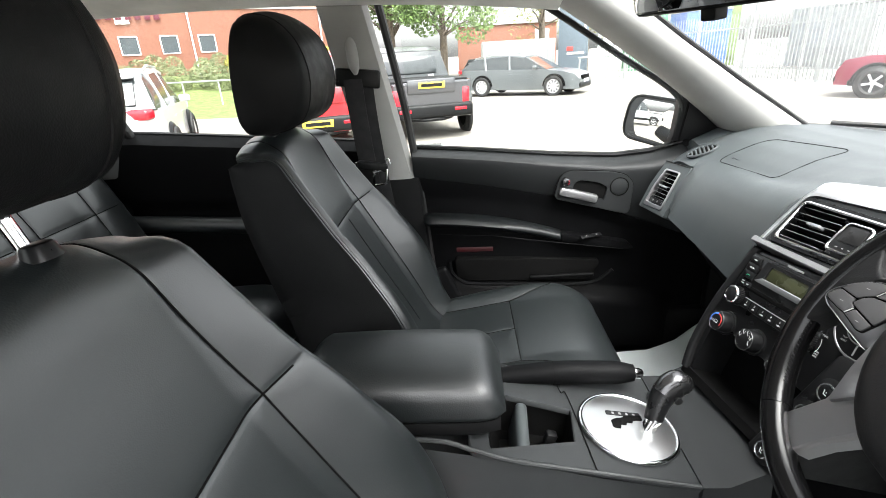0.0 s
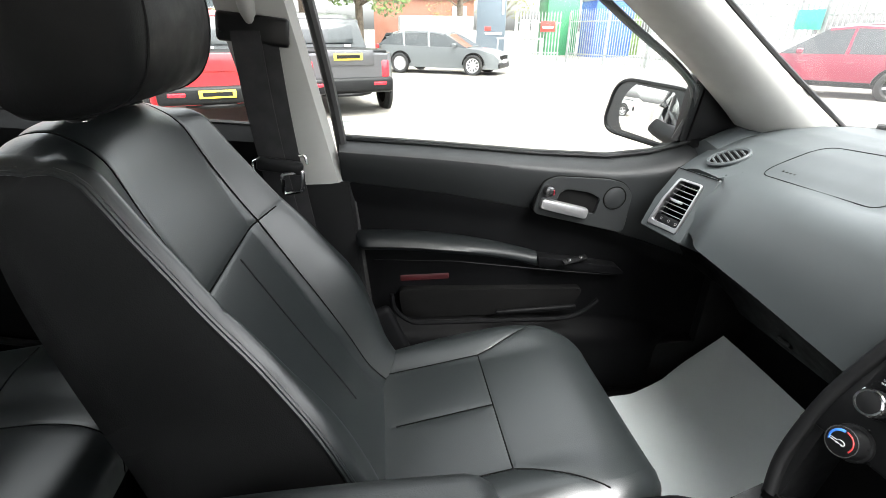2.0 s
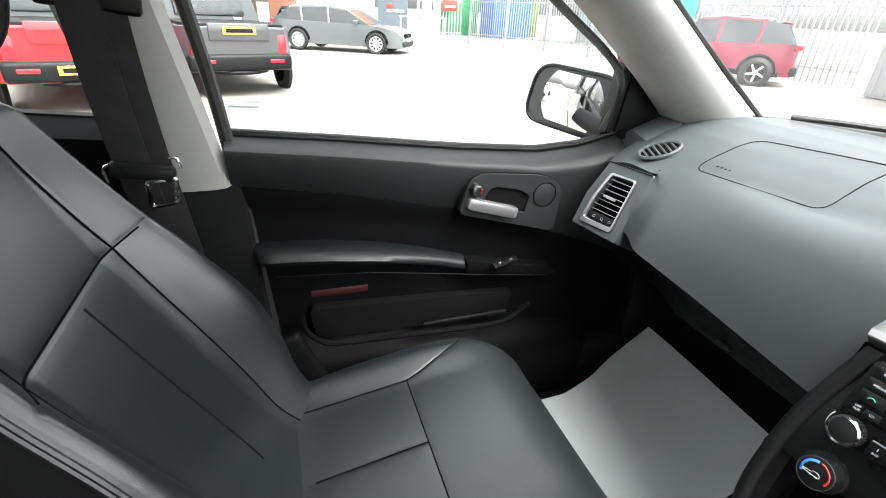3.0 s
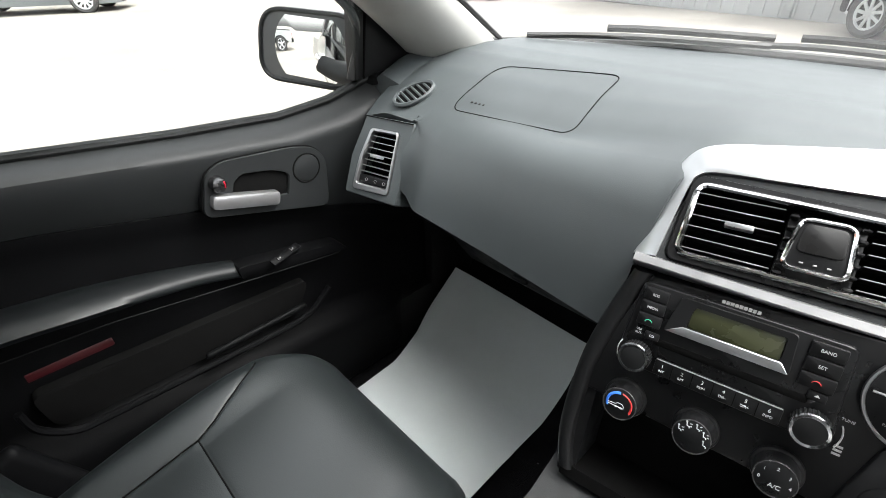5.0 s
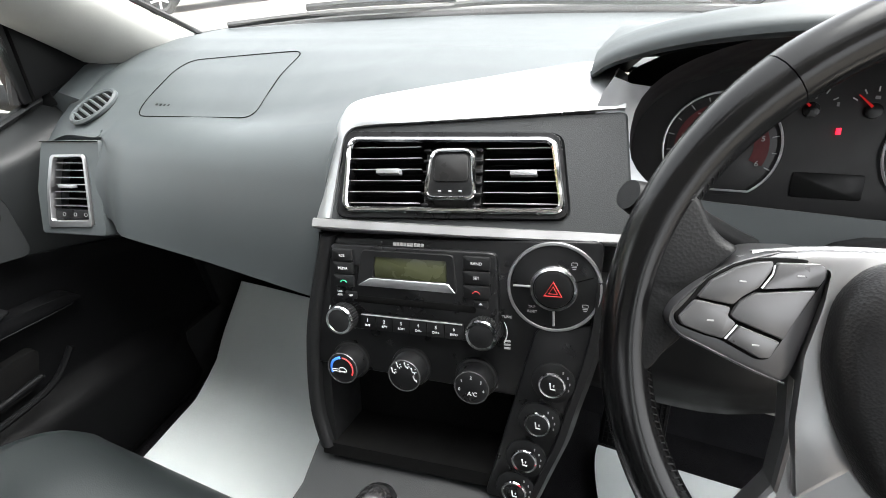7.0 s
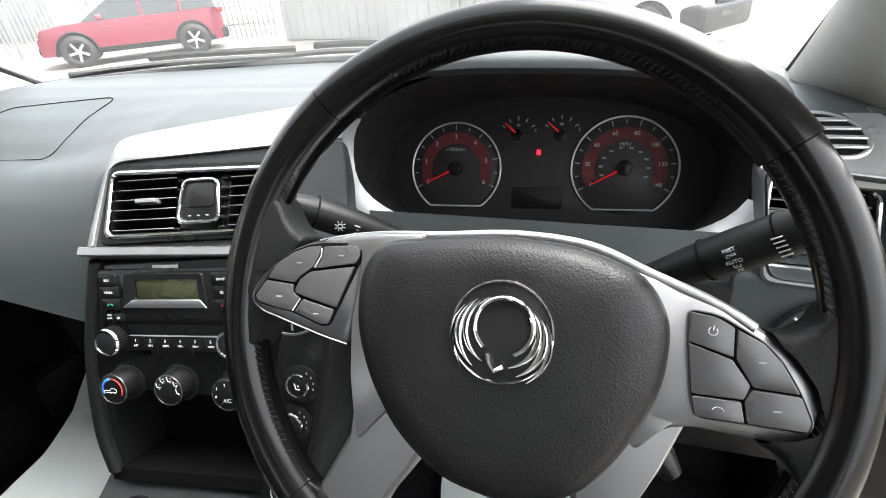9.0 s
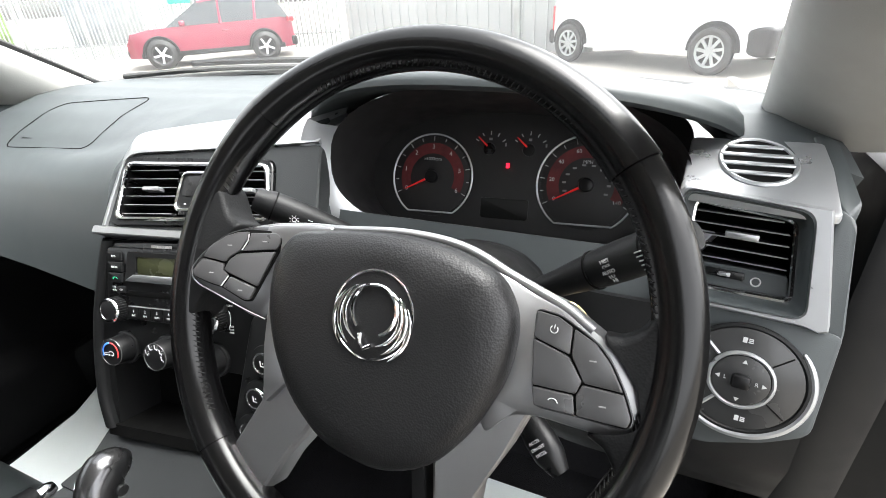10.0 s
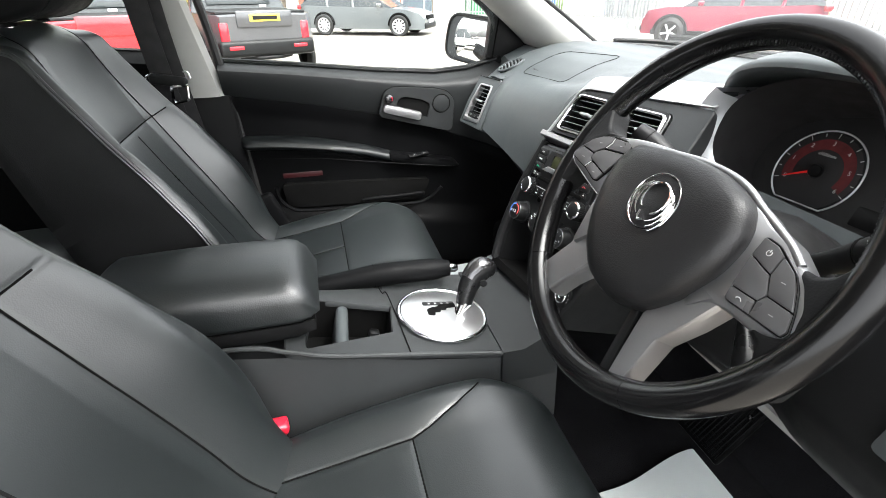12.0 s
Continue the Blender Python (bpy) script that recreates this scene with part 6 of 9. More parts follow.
def driver_side(th):
    """The silver panel with the outer vents, mirror dial and lower panels on the driver's side."""
    plate = [(-0.060, 0.0665), (0.048, 0.0615), (0.0575, -0.031), (0.045, -0.0265), (-0.044, -0.0280)]
    outer = roundpoly([(-0.0568, 0.0628), (0.0298, 0.0572), (0.0408, -0.0208), (-0.0400, -0.0228)], 0.011, 5)
    rim = roundpoly([(-0.0487, 0.0549), (0.0243, 0.0486), (0.0337, -0.0152), (-0.0440, -0.0175)], 0.008, 5)
    unit = part("outer_vent_panel", ringprism(RV, resample(roundpoly(plate, 0.008, 5), outer), outer, -0.05, 0.0, 0.003), SILVER, th, "silver painted outer vent panel")
    deck = [(-0.0500, 0.046), (-0.0560, -0.030), (-0.0590, -0.058), (0.0470, -0.074), (0.0510, -0.034), (0.0540, 0.0), (0.0540, 0.046)]
    part("upper_deck", prism(RT, roundpoly(deck, 0.006, 4), -0.007, 0.0, 0.003), SILVER, unit, "silver painted deck above the vent")
    part("end_cap", join(prism(RV, roundpoly([(0.043, 0.064), (0.056, 0.056), (0.068, -0.027), (0.066, -0.06), (0.046, -0.06)], 0.006, 4), -0.14, -0.008, 0.005),
                         prism(RT, roundpoly([(0.050, 0.070), (0.068, 0.060), (0.064, -0.050), (0.050, -0.072), (0.046, -0.02)], 0.006, 4), -0.07, -0.003, 0.005)), DASH, unit, "dark grey end of the dashboard")
    o = circle(0.0, 0.001, 0.0278, 40, 0.0400)
    v = part("round_vent", prism(RT, o, -0.004, 0.0012, 0.0005), CAVITY, unit, "oval slotted demister vent")
    part("vent_rim", line(RT, o, 0.0022, 0.0008), SILVER, v)
    for k in range(4):
        b = 0.001 - 0.0240 + 0.0160 * k
        h = 0.0278 * math.sqrt(max(0.05, 1 - ((b - 0.001) / 0.0400) ** 2))
        part("slat", moved(rbox((-0.001, b, 0.002), (2 * h, 0.0052, 0.003), 0.0012, 1), RT.matrix()), SILVER, v)
    like = resample(rim, outer)
    funnel = loft([[RV.p(q[0], q[1], -0.02) for q in [(p[0] * 1.03, p[1] * 1.03) for p in outer]], [RV.p(q[0], q[1], 0.001) for q in outer], [RV.p(*Vector(a).lerp(Vector(b), 0.15), -0.001) for a, b in zip(outer, like)], [RV.p(*Vector(a).lerp(Vector(b), 0.85), -0.020) for a, b in zip(outer, like)], [RV.p(q[0], q[1], -0.030) for q in like]], True, False)
    part("vent_bezel", funnel, DASH, unit, "dark grey vent bezel")
    # near-black slab paints the shaded depth of the vent
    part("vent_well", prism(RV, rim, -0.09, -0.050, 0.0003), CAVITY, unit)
    pl = Plane(RV.p(0, 0, -0.028), RV.n)
    air_vent(pl, [(-0.0475, 0.0040), (0.0270, 0.0045), (0.0205, 0.0460), (-0.0455, 0.0510)], unit, 5, [(-0.0095, 0.0305)], rim=False)
    part("vent_lower_rim", line(RV, rim, 0.0026, -0.025, True, 8), CHROME, unit, "chrome vent rim")
    part("slider_bed", prism(pl, roundpoly([(-0.0430, -0.0150), (0.0310, -0.0130), (0.0275, 0.0045), (-0.0470, 0.0040)], 0.003, 3), -0.02, 0.001, 0.001), DASH, unit, "dark grey strip under the slats")
    part("flow_slider", prism(pl, rectpoly(-0.0300, -0.0060, -0.0010, 0.0005, 0.002), -0.008, 0.004, 0.001), GLOSS, unit, "black airflow slider")
    part("slider_tab", prism(pl, rectpoly(-0.0200, -0.0045, -0.0110, -0.0010, 0.001), 0.003, 0.0065, 0.001), SILVER, unit)
    for a, b in ((0.0075, -0.0050), (-0.0368, -0.0030)):
        part("slider_mark", line(pl, circle(a, b, 0.0034, 16), 0.0006, 0.0014), WHITEINK, unit)
    # mirror and lamp dial
    cu, cv = 0.0118, -0.0780
    base = [(-0.062, -0.022), (0.055, -0.027), (0.0675, -0.028), (0.0660, -0.112), (0.040, -0.129), (0.0, -0.146), (-0.062, -0.152)]
    part("lower_panel", prism(RV, roundpoly(base, 0.008, 4), -0.12, -0.006, 0.004), DASH, th, "dark grey panel under the vents")
    dial = part("mirror_dial", moved(cyl(0.0425, 0.009, 0.003, 56), RV.matrix(cu, cv, -0.006)), KEYGREY, th, "round black mirror and lamp dial")
    part("dial_ring", line(RV, circle(cu, cv, 0.0435, 56), 0.0022, 0.001), BLACK, dial, "dark dial ring")
    run = [RV.p(*q, 0.0) for q in circle(cu, cv, 0.0470, 48, None, -172, 42)]
    part("silver_crescent", tube(run, [0.0012 + 0.0024 * math.sin(math.pi * k / 48) ** 0.5 for k in range(49)], 8), SILVER, dial, "silver crescent beside the dial")
    part("inner_ring", line(RV, circle(cu, cv, 0.0222, 40), 0.0017, 0.0045), SILVER, dial, "silver inner ring")
    part("joystick_base", moved(cyl(0.0205, 0.004, 0.003, 36), RV.matrix(cu, cv, 0.002)), KEYGREY, dial, "dark grey mirror joystick base")
    part("joystick", moved(rbox((0, 0, 0.004), (0.013, 0.011, 0.008), 0.0025), RV.matrix(cu, cv, 0.004)), GLOSS, dial, "black mirror joystick")
    for q in (0, 90, 180, 270):
        a = radians(q)
        tip = [(cu + 0.0155 * math.cos(a) + 0.0021 * math.cos(a + w), cv + 0.0155 * math.sin(a) + 0.0021 * math.sin(a + w)) for w in (0, 2.1, 4.2)]
        part("arrow", prism(RV, tip, 0.0058, 0.0066, 0.0001), WHITEINK, dial)
    for a, wd in ((-0.0108, "L"), (0.0108, "R")):
        part("lettering", text(RV, wd, cu + a, cv, 0.0045, 0.0063), WHITEINK, dial)
    for q in (42, 138, 232, 325):
        a = radians(q)
        part("dial_divider", line(RV, [(cu + 0.0245 * math.cos(a), cv + 0.0245 * math.sin(a)), (cu + 0.040 * math.cos(a), cv + 0.040 * math.sin(a))], 0.0015 if q in (138, 232) else 0.0006, 0.0030, False), SILVER if q in (138, 232) else CAVITY, dial)
    for q in (93, 185, 280):
        a = radians(q)
        b, c = cu + 0.0325 * math.cos(a), cv + 0.0325 * math.sin(a)
        part("lamp_mark", join(bar(RV, b - 0.0018, c, 0.0030, 0.0042, 0.0034), bar(RV, b + 0.0022, c + 0.0014, 0.0032, 0.0007, 0.0034), bar(RV, b + 0.0022, c, 0.0032, 0.0007, 0.0034), bar(RV, b + 0.0022, c - 0.0014, 0.0032, 0.0007, 0.0034)), WHITEINK, dial)

    # knee panels under the wheel and the trim between the stack and the driver
    def knee(s, t):
        y = 0.035 + 0.50 * t
        pr = [(0, 0.62, 1.150), (0.15, 0.605, 1.10), (0.5, 0.60, 1.02), (0.7, 0.615, 0.965), (1.0, 0.735, 0.860)]
        dip = 0.03 * math.exp(-((y - 0.318) / 0.06) ** 2)
        return Vector((lerp(s, [(a, b) for a, b, c in pr]) + dip, y, lerp(s, [(a, c) for a, b, c in pr])))
    part("knee_panel", sheet(knee, 20, 24, 0.01), BLACK, th, "black knee panel under the wheel")
    part("knee_edge", sheet(lambda s, t: Vector((0.733 + 0.012 * s, 0.12 + 0.40 * t, 0.862 - 0.024 * s)), 3, 10, 0.006), PILLAR, th, "light grey lower edge of the knee panel")
    part("fuse_cover", moved(rbox((0, 0, 0), (0.006, 0.10, 0.05), 0.004), pose(0.597, 0.10, 1.02, 0, -5, 0)), DASH, th, "dark grey fuse cover")

    def bridge(s, t):
        y = 0.50 - 0.36 * t
        return Vector((0.655 - 0.03 * s, y, 1.180 - 0.06 * s))
    part("cluster_sill", sheet(bridge, 6, 12, 0.01), DASH, th, "dark grey panel below the instruments")
    inner = [VN.p(0.165, 0.066, -0.02), VN.p(0.172, 0.02, -0.015), VN.p(0.182, -0.05, -0.015)]
    outw = [Vector((0.684, 0.546, 1.274)), Vector((0.672, 0.542, 1.235)), Vector((0.655, 0.528, 1.165))]
    part("cluster_cheek", loft([[a, a.lerp(b, 0.5) + Vector((-0.004, 0, 0)), b, b + Vector((0.03, 0, 0)), a + Vector((0.03, 0, 0))] for a, b in zip(inner, outw)]), DASH, th, "dark grey cheek beside the instruments")
    return unit


def steering_wheel():
    th = thing("steering_wheel", (0.50, 0.318, 1.10), "black leather steering wheel with silver spokes, turned slightly", "steering wheel")
    R, r = 0.1672, 0.0135

    def rim_ring(a0, a1, n, rr=r, k=16, bulge=None):
        rings = []
        for i in range(n + 1):
            a = radians(a0 + (a1 - a0) * i / n)
            q = rr * (1 + (bulge(math.degrees(a)) if bulge else 0))
            c = Vector((math.cos(a), math.sin(a)))
            rings.append([WH.p(c.x * (R + q * math.cos(b)), c.y * (R + q * math.cos(b)), q * 1.10 * math.sin(b)) for b in [2 * math.pi * j / k for j in range(k)]])
        return rings

    def grip(d):
        return 0.10 * (math.exp(-((d - 43) / 14) ** 2) + math.exp(-((d - 140) / 14) ** 2))
    for a0, a1 in ((43, 140), (140, 232), (232, 308), (308, 403)):
        part("rim_section", loft(rim_ring(a0 + 0.10, a1 - 0.10, int((a1 - a0) / 2.5), bulge=grip)), RIM_LEATHER, th, "worn black leather rim", angle=70)
    part("rim_core", loft(rim_ring(0, 360, 90, r * 0.965) + [rim_ring(0, 360, 90, r * 0.965)[0]], True, False), CAVITY, th)
    for a0, a1 in ((15, 165), (166, 226), (314, 374)):
        st = []
        for k in range(int((a1 - a0) / 1.4)):
            a = radians(a0 + k * 1.4)
            b = radians(a0 + k * 1.4 + 0.8)
            ra, rb = R - r * 0.835, R - r * 0.962
            st.append(tube([WH.p(ra * math.cos(a), ra * math.sin(a), 0.0085), WH.p(rb * math.cos(b), rb * math.sin(b), 0.0045)], 0.0004, 5))
        part("stitching", join(*st), THREAD, th, "black cross stitching")
    # airbag pad
    pad_o = roundpoly([(-0.074, 0.0325), (-0.030, 0.0438), (0.004, 0.0492), (0.038, 0.0498), (0.070, 0.0420), (0.0855, 0.022), (0.088, -0.010), (0.076, -0.048), (0.057, -0.078), (0.027, -0.0925), (-0.014, -0.0905), (-0.046, -0.071), (-0.068, -0.044), (-0.081, -0.015), (-0.083, 0.014)], 0.014, 4)
    pc = (0.004, -0.016)

    def scaled(ps, k):
        return [(pc[0] + (q[0] - pc[0]) * k, pc[1] + (q[1] - pc[1]) * k) for q in ps]
    rings = [(scaled(pad_o, 0.99), -0.03), (scaled(pad_o, 1.0), 0.007), (scaled(pad_o, 0.985), 0.0130), (scaled(pad_o, 0.95), 0.0178), (scaled(pad_o, 0.87), 0.0218), (scaled(pad_o, 0.70), 0.0242), (scaled(pad_o, 0.4), 0.0255), (scaled(pad_o, 0.15), 0.026)]
    pd = part("airbag_pad", loft([[WH.p(q[0], q[1], d) for q in ps] for ps, d in rings]), PADSKIN, th, "black grained airbag pad", angle=60)
    part("airbag_lettering", text(WH, "AIRBAG", 0.006, -0.056, 0.0062, 0.0236), BLACK, pd)
    part("airbag_mark", join(bar(WH, 0.006, -0.042, 0.005, 0.0012, 0.0246, 10), bar(WH, 0.006, -0.045, 0.003, 0.0012, 0.0244, 60)), BLACK, pd)
    # plain chrome roundel: a thin ring, an open ring, layered wings and a foot
    cu, cv, d = 0.006, 0.000, 0.0262
    em = part("emblem", moved(cyl(0.0262, 0.002, 0.001, 48), WH.matrix(cu, cv, d - 0.0015)), PADSKIN, pd, "chrome roundel on the airbag pad")
    part("chrome_ring", line(WH, circle(cu, cv, 0.0258, 48), 0.0007, d + 0.001), CHROME, em, "thin chrome ring")
    part("chrome_ring", line(WH, circle(cu + 0.001, cv + 0.003, 0.0145, 48, None, -60, 235), 0.0012, d + 0.002, False), CHROME, em, "bright chrome open ring")
    for sg in (-1, 1):
        for q, (rad, thick) in enumerate(((0.0185, 0.0016), (0.0218, 0.0018), (0.0250, 0.0013))):
            a0, a1 = -68 + 10 * q, 62 - 14 * q
            run = [WH.p(cu + sg * rad * math.cos(radians(a0 + (a1 - a0) * k / 14)), cv - 0.002 * q + rad * 0.98 * math.sin(radians(a0 + (a1 - a0) * k / 14)), d + 0.001) for k in range(15)]
            part("chrome_wing", tube(run, [0.0003 + thick * math.sin(math.pi * k / 14) for k in range(15)], 8, False, 0.8), CHROME, em, "chrome wing of the roundel")
    part("chrome_foot", tube([WH.p(cu - 0.005, cv - 0.0125, d + 0.001), WH.p(cu - 0.003, cv - 0.017, d + 0.002), WH.p(cu, cv - 0.020, d + 0.002), WH.p(cu + 0.004, cv - 0.017, d + 0.001)], 0.0014, 8), CHROME, em)
    # right side: broad silver spoke with its button bed
    arm = roundpoly([(0.050, 0.047), (0.0736, 0.0430), (0.0864, 0.0385), (0.105, 0.0362), (0.1235, 0.0275), (0.137, 0.0215), (0.150, 0.0100), (0.160, -0.003), (0.1615, -0.0155), (0.1535, -0.0225), (0.1425, -0.0268), (0.106, -0.0295), (0.092, -0.034), (0.080, -0.05), (0.066, -0.03)], 0.004, 4)
    right = part("side_spoke", prism(WH, arm, -0.020, 0.0035, 0.006), DARKSILVER, th, "satin silver side spoke with buttons")
    bed = roundpoly([(0.0920, 0.0292), (0.106, 0.0292), (0.1275, 0.0206), (0.1362, 0.0134), (0.1462, 0.0004), (0.1532, -0.0118), (0.1516, -0.0175), (0.129, -0.0195), (0.1045, -0.0225), (0.100, -0.012)], 0.004, 3)
    part("button_bed", prism(WH, bed, 0.0, 0.0052, 0.001), CAVITY, right, "black button bed")
    part("bed_rim", line(WH, bed, 0.0005, 0.0052), GRAPHITE, right, "thin graphite edge")
    # left side: graphite button panel, rising towards the rim with a narrow silver edge towards the pad
    WL = Plane(WH.p(-0.09, -0.0015, 0.0072), WH.n + WH.u * 0.29, 0, WH.k)
    WL.u, WL.v = (WH.u - WH.n * 0.29).normalized(), WH.v
    panel = roundpoly([(-0.0585, -0.0160), (-0.0572, -0.0074), (-0.0492, 0.0055), (-0.0372, 0.0190), (-0.0192, 0.0292), (0.0059, 0.0350), (0.0075, 0.0250), (0.0075, 0.0019), (0.0060, -0.0222), (0.0040, -0.0338), (-0.0131, -0.0312), (-0.0399, -0.0252), (-0.0520, -0.0225)], 0.006, 4)
    left = part("side_spoke", prism(WL, panel, -0.040, -0.0035, 0.004), GRAPHITE, th, "graphite side spoke with buttons")
    bed_l = roundpoly([(-0.0568, -0.0130), (-0.0508, -0.0005), (-0.0465, 0.0094), (-0.0374, 0.0184), (-0.0295, 0.0229), (-0.0200, 0.0260), (0.0000, 0.0296), (0.0036, 0.0270), (0.0040, 0.0215), (-0.0054, -0.0126), (-0.0082, -0.0228), (-0.0138, -0.0243), (-0.0325, -0.0190), (-0.0412, -0.0188), (-0.0540, -0.0170)], 0.002, 3)
    part("button_bed", prism(WL, bed_l, -0.006, -0.0022, 0.0008), CAVITY, left, "black button bed")
    edge_l = roundpoly([(-0.1260, 0.0205), (-0.1155, 0.0245), (-0.0950, 0.0325), (-0.0700, 0.0385), (-0.050, 0.0415), (-0.050, -0.06), (-0.069, -0.088), (-0.0795, -0.054), (-0.0855, -0.021), (-0.0850, 0.012), (-0.0870, 0.029), (-0.1060, 0.0240)], 0.003, 3)
    part("spoke_edge", prism(WH, edge_l, -0.016, 0.0068, 0.004), DARKSILVER, left, "satin silver edge beside the pad")
    part("panel_rim", line(WL, curve_points([(-0.0192, 0.0285, 0), (-0.0372, 0.0183, 0), (-0.0492, 0.0050, 0), (-0.0568, -0.0080, 0), (-0.0572, -0.0160, 0), (-0.0510, -0.0212, 0), (-0.0399, -0.0240, 0), (-0.0131, -0.0300, 0), (0.0030, -0.0326, 0)], 5), 0.0006, -0.0042, False), GRAPHITE, left, "thin graphite edge")
    for run in ([(-0.0209, 0.0225), (-0.0205, 0.0180), (-0.0232, 0.0105)], [(-0.0285, -0.0095), (-0.0318, -0.0175)]):
        part("key_divider", line(WL, run, 0.0005, -0.0002, False), ALLOY, left, "silver key divider")
    key_sets = ((right, (("power", [(0.0930, 0.0280), (0.1045, 0.0280), (0.1131, 0.0246), (0.1150, 0.0104), (0.0942, 0.0138)]), ("bars", [(0.1142, 0.0242), (0.1265, 0.0200), (0.1352, 0.0130), (0.1450, 0.0004), (0.1256, -0.0016), (0.1160, 0.0103)]),
                         ("call", [(0.1005, -0.0122), (0.1220, -0.0094), (0.1252, -0.0192), (0.1036, -0.0217)]), ("bars", [(0.1232, -0.0092), (0.1252, -0.0026), (0.1456, -0.0006), (0.1518, -0.0115), (0.1508, -0.0162), (0.1262, -0.0190)]), ("", [(0.0944, 0.0128), (0.1148, 0.0094), (0.1245, -0.0012), (0.1228, -0.0084), (0.1003, -0.0112)]))),
                (left, (("VOL", [(-0.0498, -0.0010), (-0.0458, 0.0086), (-0.0370, 0.0171), (-0.0293, 0.0216), (-0.0217, 0.0240), (-0.0214, 0.0195), (-0.0242, 0.0105), (-0.0303, 0.0042), (-0.0333, -0.0006)]), ("MODE", [(-0.0199, 0.0237), (-0.0018, 0.0279), (0.0019, 0.0262), (0.0024, 0.0215), (0.0008, 0.0172), (-0.0229, 0.0099), (-0.0199, 0.0160)]),
                        ("VOL", [(-0.0553, -0.0126), (-0.0501, -0.0023), (-0.0337, -0.0019), (-0.0338, -0.0064), (-0.0290, -0.0090), (-0.0326, -0.0177), (-0.0410, -0.0175), (-0.0530, -0.0158)]), ("", [(-0.0328, -0.0058), (-0.0307, 0.0017), (-0.0253, 0.0074), (0.0004, 0.0154), (-0.0063, -0.0112), (-0.0300, -0.0072)]), ("MUTE", [(-0.0307, -0.0179), (-0.0271, -0.0096), (-0.0072, -0.0126), (-0.0093, -0.0214), (-0.0137, -0.0227)]))))
    for side, keys in key_sets:
        for mark, ps in keys:
            pl, d = (WH, 0.0072) if side is right else (WL, 0.0)
            key = part("wheel_key", prism(pl, roundpoly(ps, 0.0012, 3), d - 0.005, d, 0.0007), WHEELKEY, side)
            c = sum((Vector(q) for q in ps), Vector((0, 0))) / len(ps)
            if mark == "power":
                part("power_mark", join(arc_bars(pl, c.x, c.y, 0.0020, -230, 50, 0.0003, d + 0.0002), bar(pl, c.x, c.y + 0.0016, 0.0005, 0.0024, d + 0.0002)), WHITEINK, key)
            elif mark == "call":
                part("call_mark", arc_bars(pl, c.x, c.y - 0.0015, 0.0026, 20, 160, 0.0006, d + 0.0002), WHITEINK, key)
            elif mark == "bars":
                part("key_mark", bar(pl, c.x, c.y, 0.0036, 0.0007, d + 0.0001, 10), GREYINK, key)
            elif mark:
                part("lettering", bar(pl, c.x, c.y, 0.0032, 0.0007, d + 0.0001, 10), GREYINK, key)
    # lower spokes: tapered arms with rounded edges from the hub to the rim
    arms = (([(-0.022, -0.070), (-0.034, -0.098), (-0.046, -0.120), (-0.055, -0.146)], [(-0.086, -0.030), (-0.079, -0.060), (-0.077, -0.088), (-0.096, -0.140)]),
            ([(0.058, -0.050), (0.0545, -0.080), (0.0630, -0.108), (0.0740, -0.144)], [(0.105, -0.022), (0.0960, -0.055), (0.0850, -0.084), (0.0900, -0.144)]))
    for near, far in arms:
        rings = []
        for p, q in zip(near, far):
            p, q = Vector(p), Vector(q)
            prof = ((0.0, -0.022), (0.0, -0.004), (0.03, -0.0008), (0.07, 0.0008), (0.50, 0.0014), (0.93, 0.0008), (0.97, -0.0008), (1.0, -0.004), (1.0, -0.022))
            rings.append([WH.p(*p.lerp(q, f), d) for f, d in prof])
        part("lower_spoke", loft(rings), DARKSILVER, th, "brushed silver lower spoke", angle=14)
    part("spoke_shadow_edge", prism(WH, roundpoly([(0.040, -0.084), (0.048, -0.080), (0.070, -0.146), (0.060, -0.150)], 0.003, 2), -0.024, -0.004, 0.003), BLACK, th)
    # leather gussets where the rim meets the side spokes
    for ps, d in (([(0.168, 0.060), (0.150, 0.043), (0.147, 0.034), (0.138, 0.0268), (0.128, 0.0262), (0.137, 0.0212), (0.150, 0.0097), (0.1595, -0.003), (0.1610, -0.0155), (0.1535, -0.0222), (0.1425, -0.0265), (0.1324, -0.0275), (0.143, -0.0310), (0.150, -0.039), (0.153, -0.050), (0.162, -0.062), (0.172, -0.05), (0.174, 0.0)], 0.0085),
                  ([(-0.165, 0.055), (-0.149, 0.045), (-0.140, 0.0330), (-0.1331, 0.0275), (-0.125, 0.0251), (-0.1363, 0.0060), (-0.1430, -0.0090), (-0.1435, -0.0175), (-0.1370, -0.0250), (-0.1388, -0.0290), (-0.1430, -0.0360), (-0.147, -0.0470), (-0.158, -0.062), (-0.170, -0.05), (-0.172, 0.0)], 0.0105)):
        part("gusset", prism(WH, roundpoly(ps, 0.003, 3), -0.016, d, 0.005), LEATHER_SIDE, th, "black leather gusset of the rim", angle=60)
    part("top_bridge", tube([WH.p(q[0], q[1], 0.0) for q in curve_points([(-0.118, 0.0225, 0), (-0.095, 0.0305, 0), (-0.070, 0.0365, 0), (-0.042, 0.0412, 0), (0.0, 0.0494, 0), (0.040, 0.0506, 0), (0.0736, 0.0418, 0), (0.105, 0.0335, 0), (0.123, 0.0255, 0)], 6)], 0.0034, 10), DARKSILVER, th, "silver bridge above the pad")
    part("hub_shell", loft([[WH.p(q[0] * k, q[1] * k, d) for q in pad_o] for k, d in ((0.95, -0.005), (0.9, -0.03), (0.65, -0.055), (0.5, -0.07))]), BLACK, th, "black hub shell behind the pad")
    return th


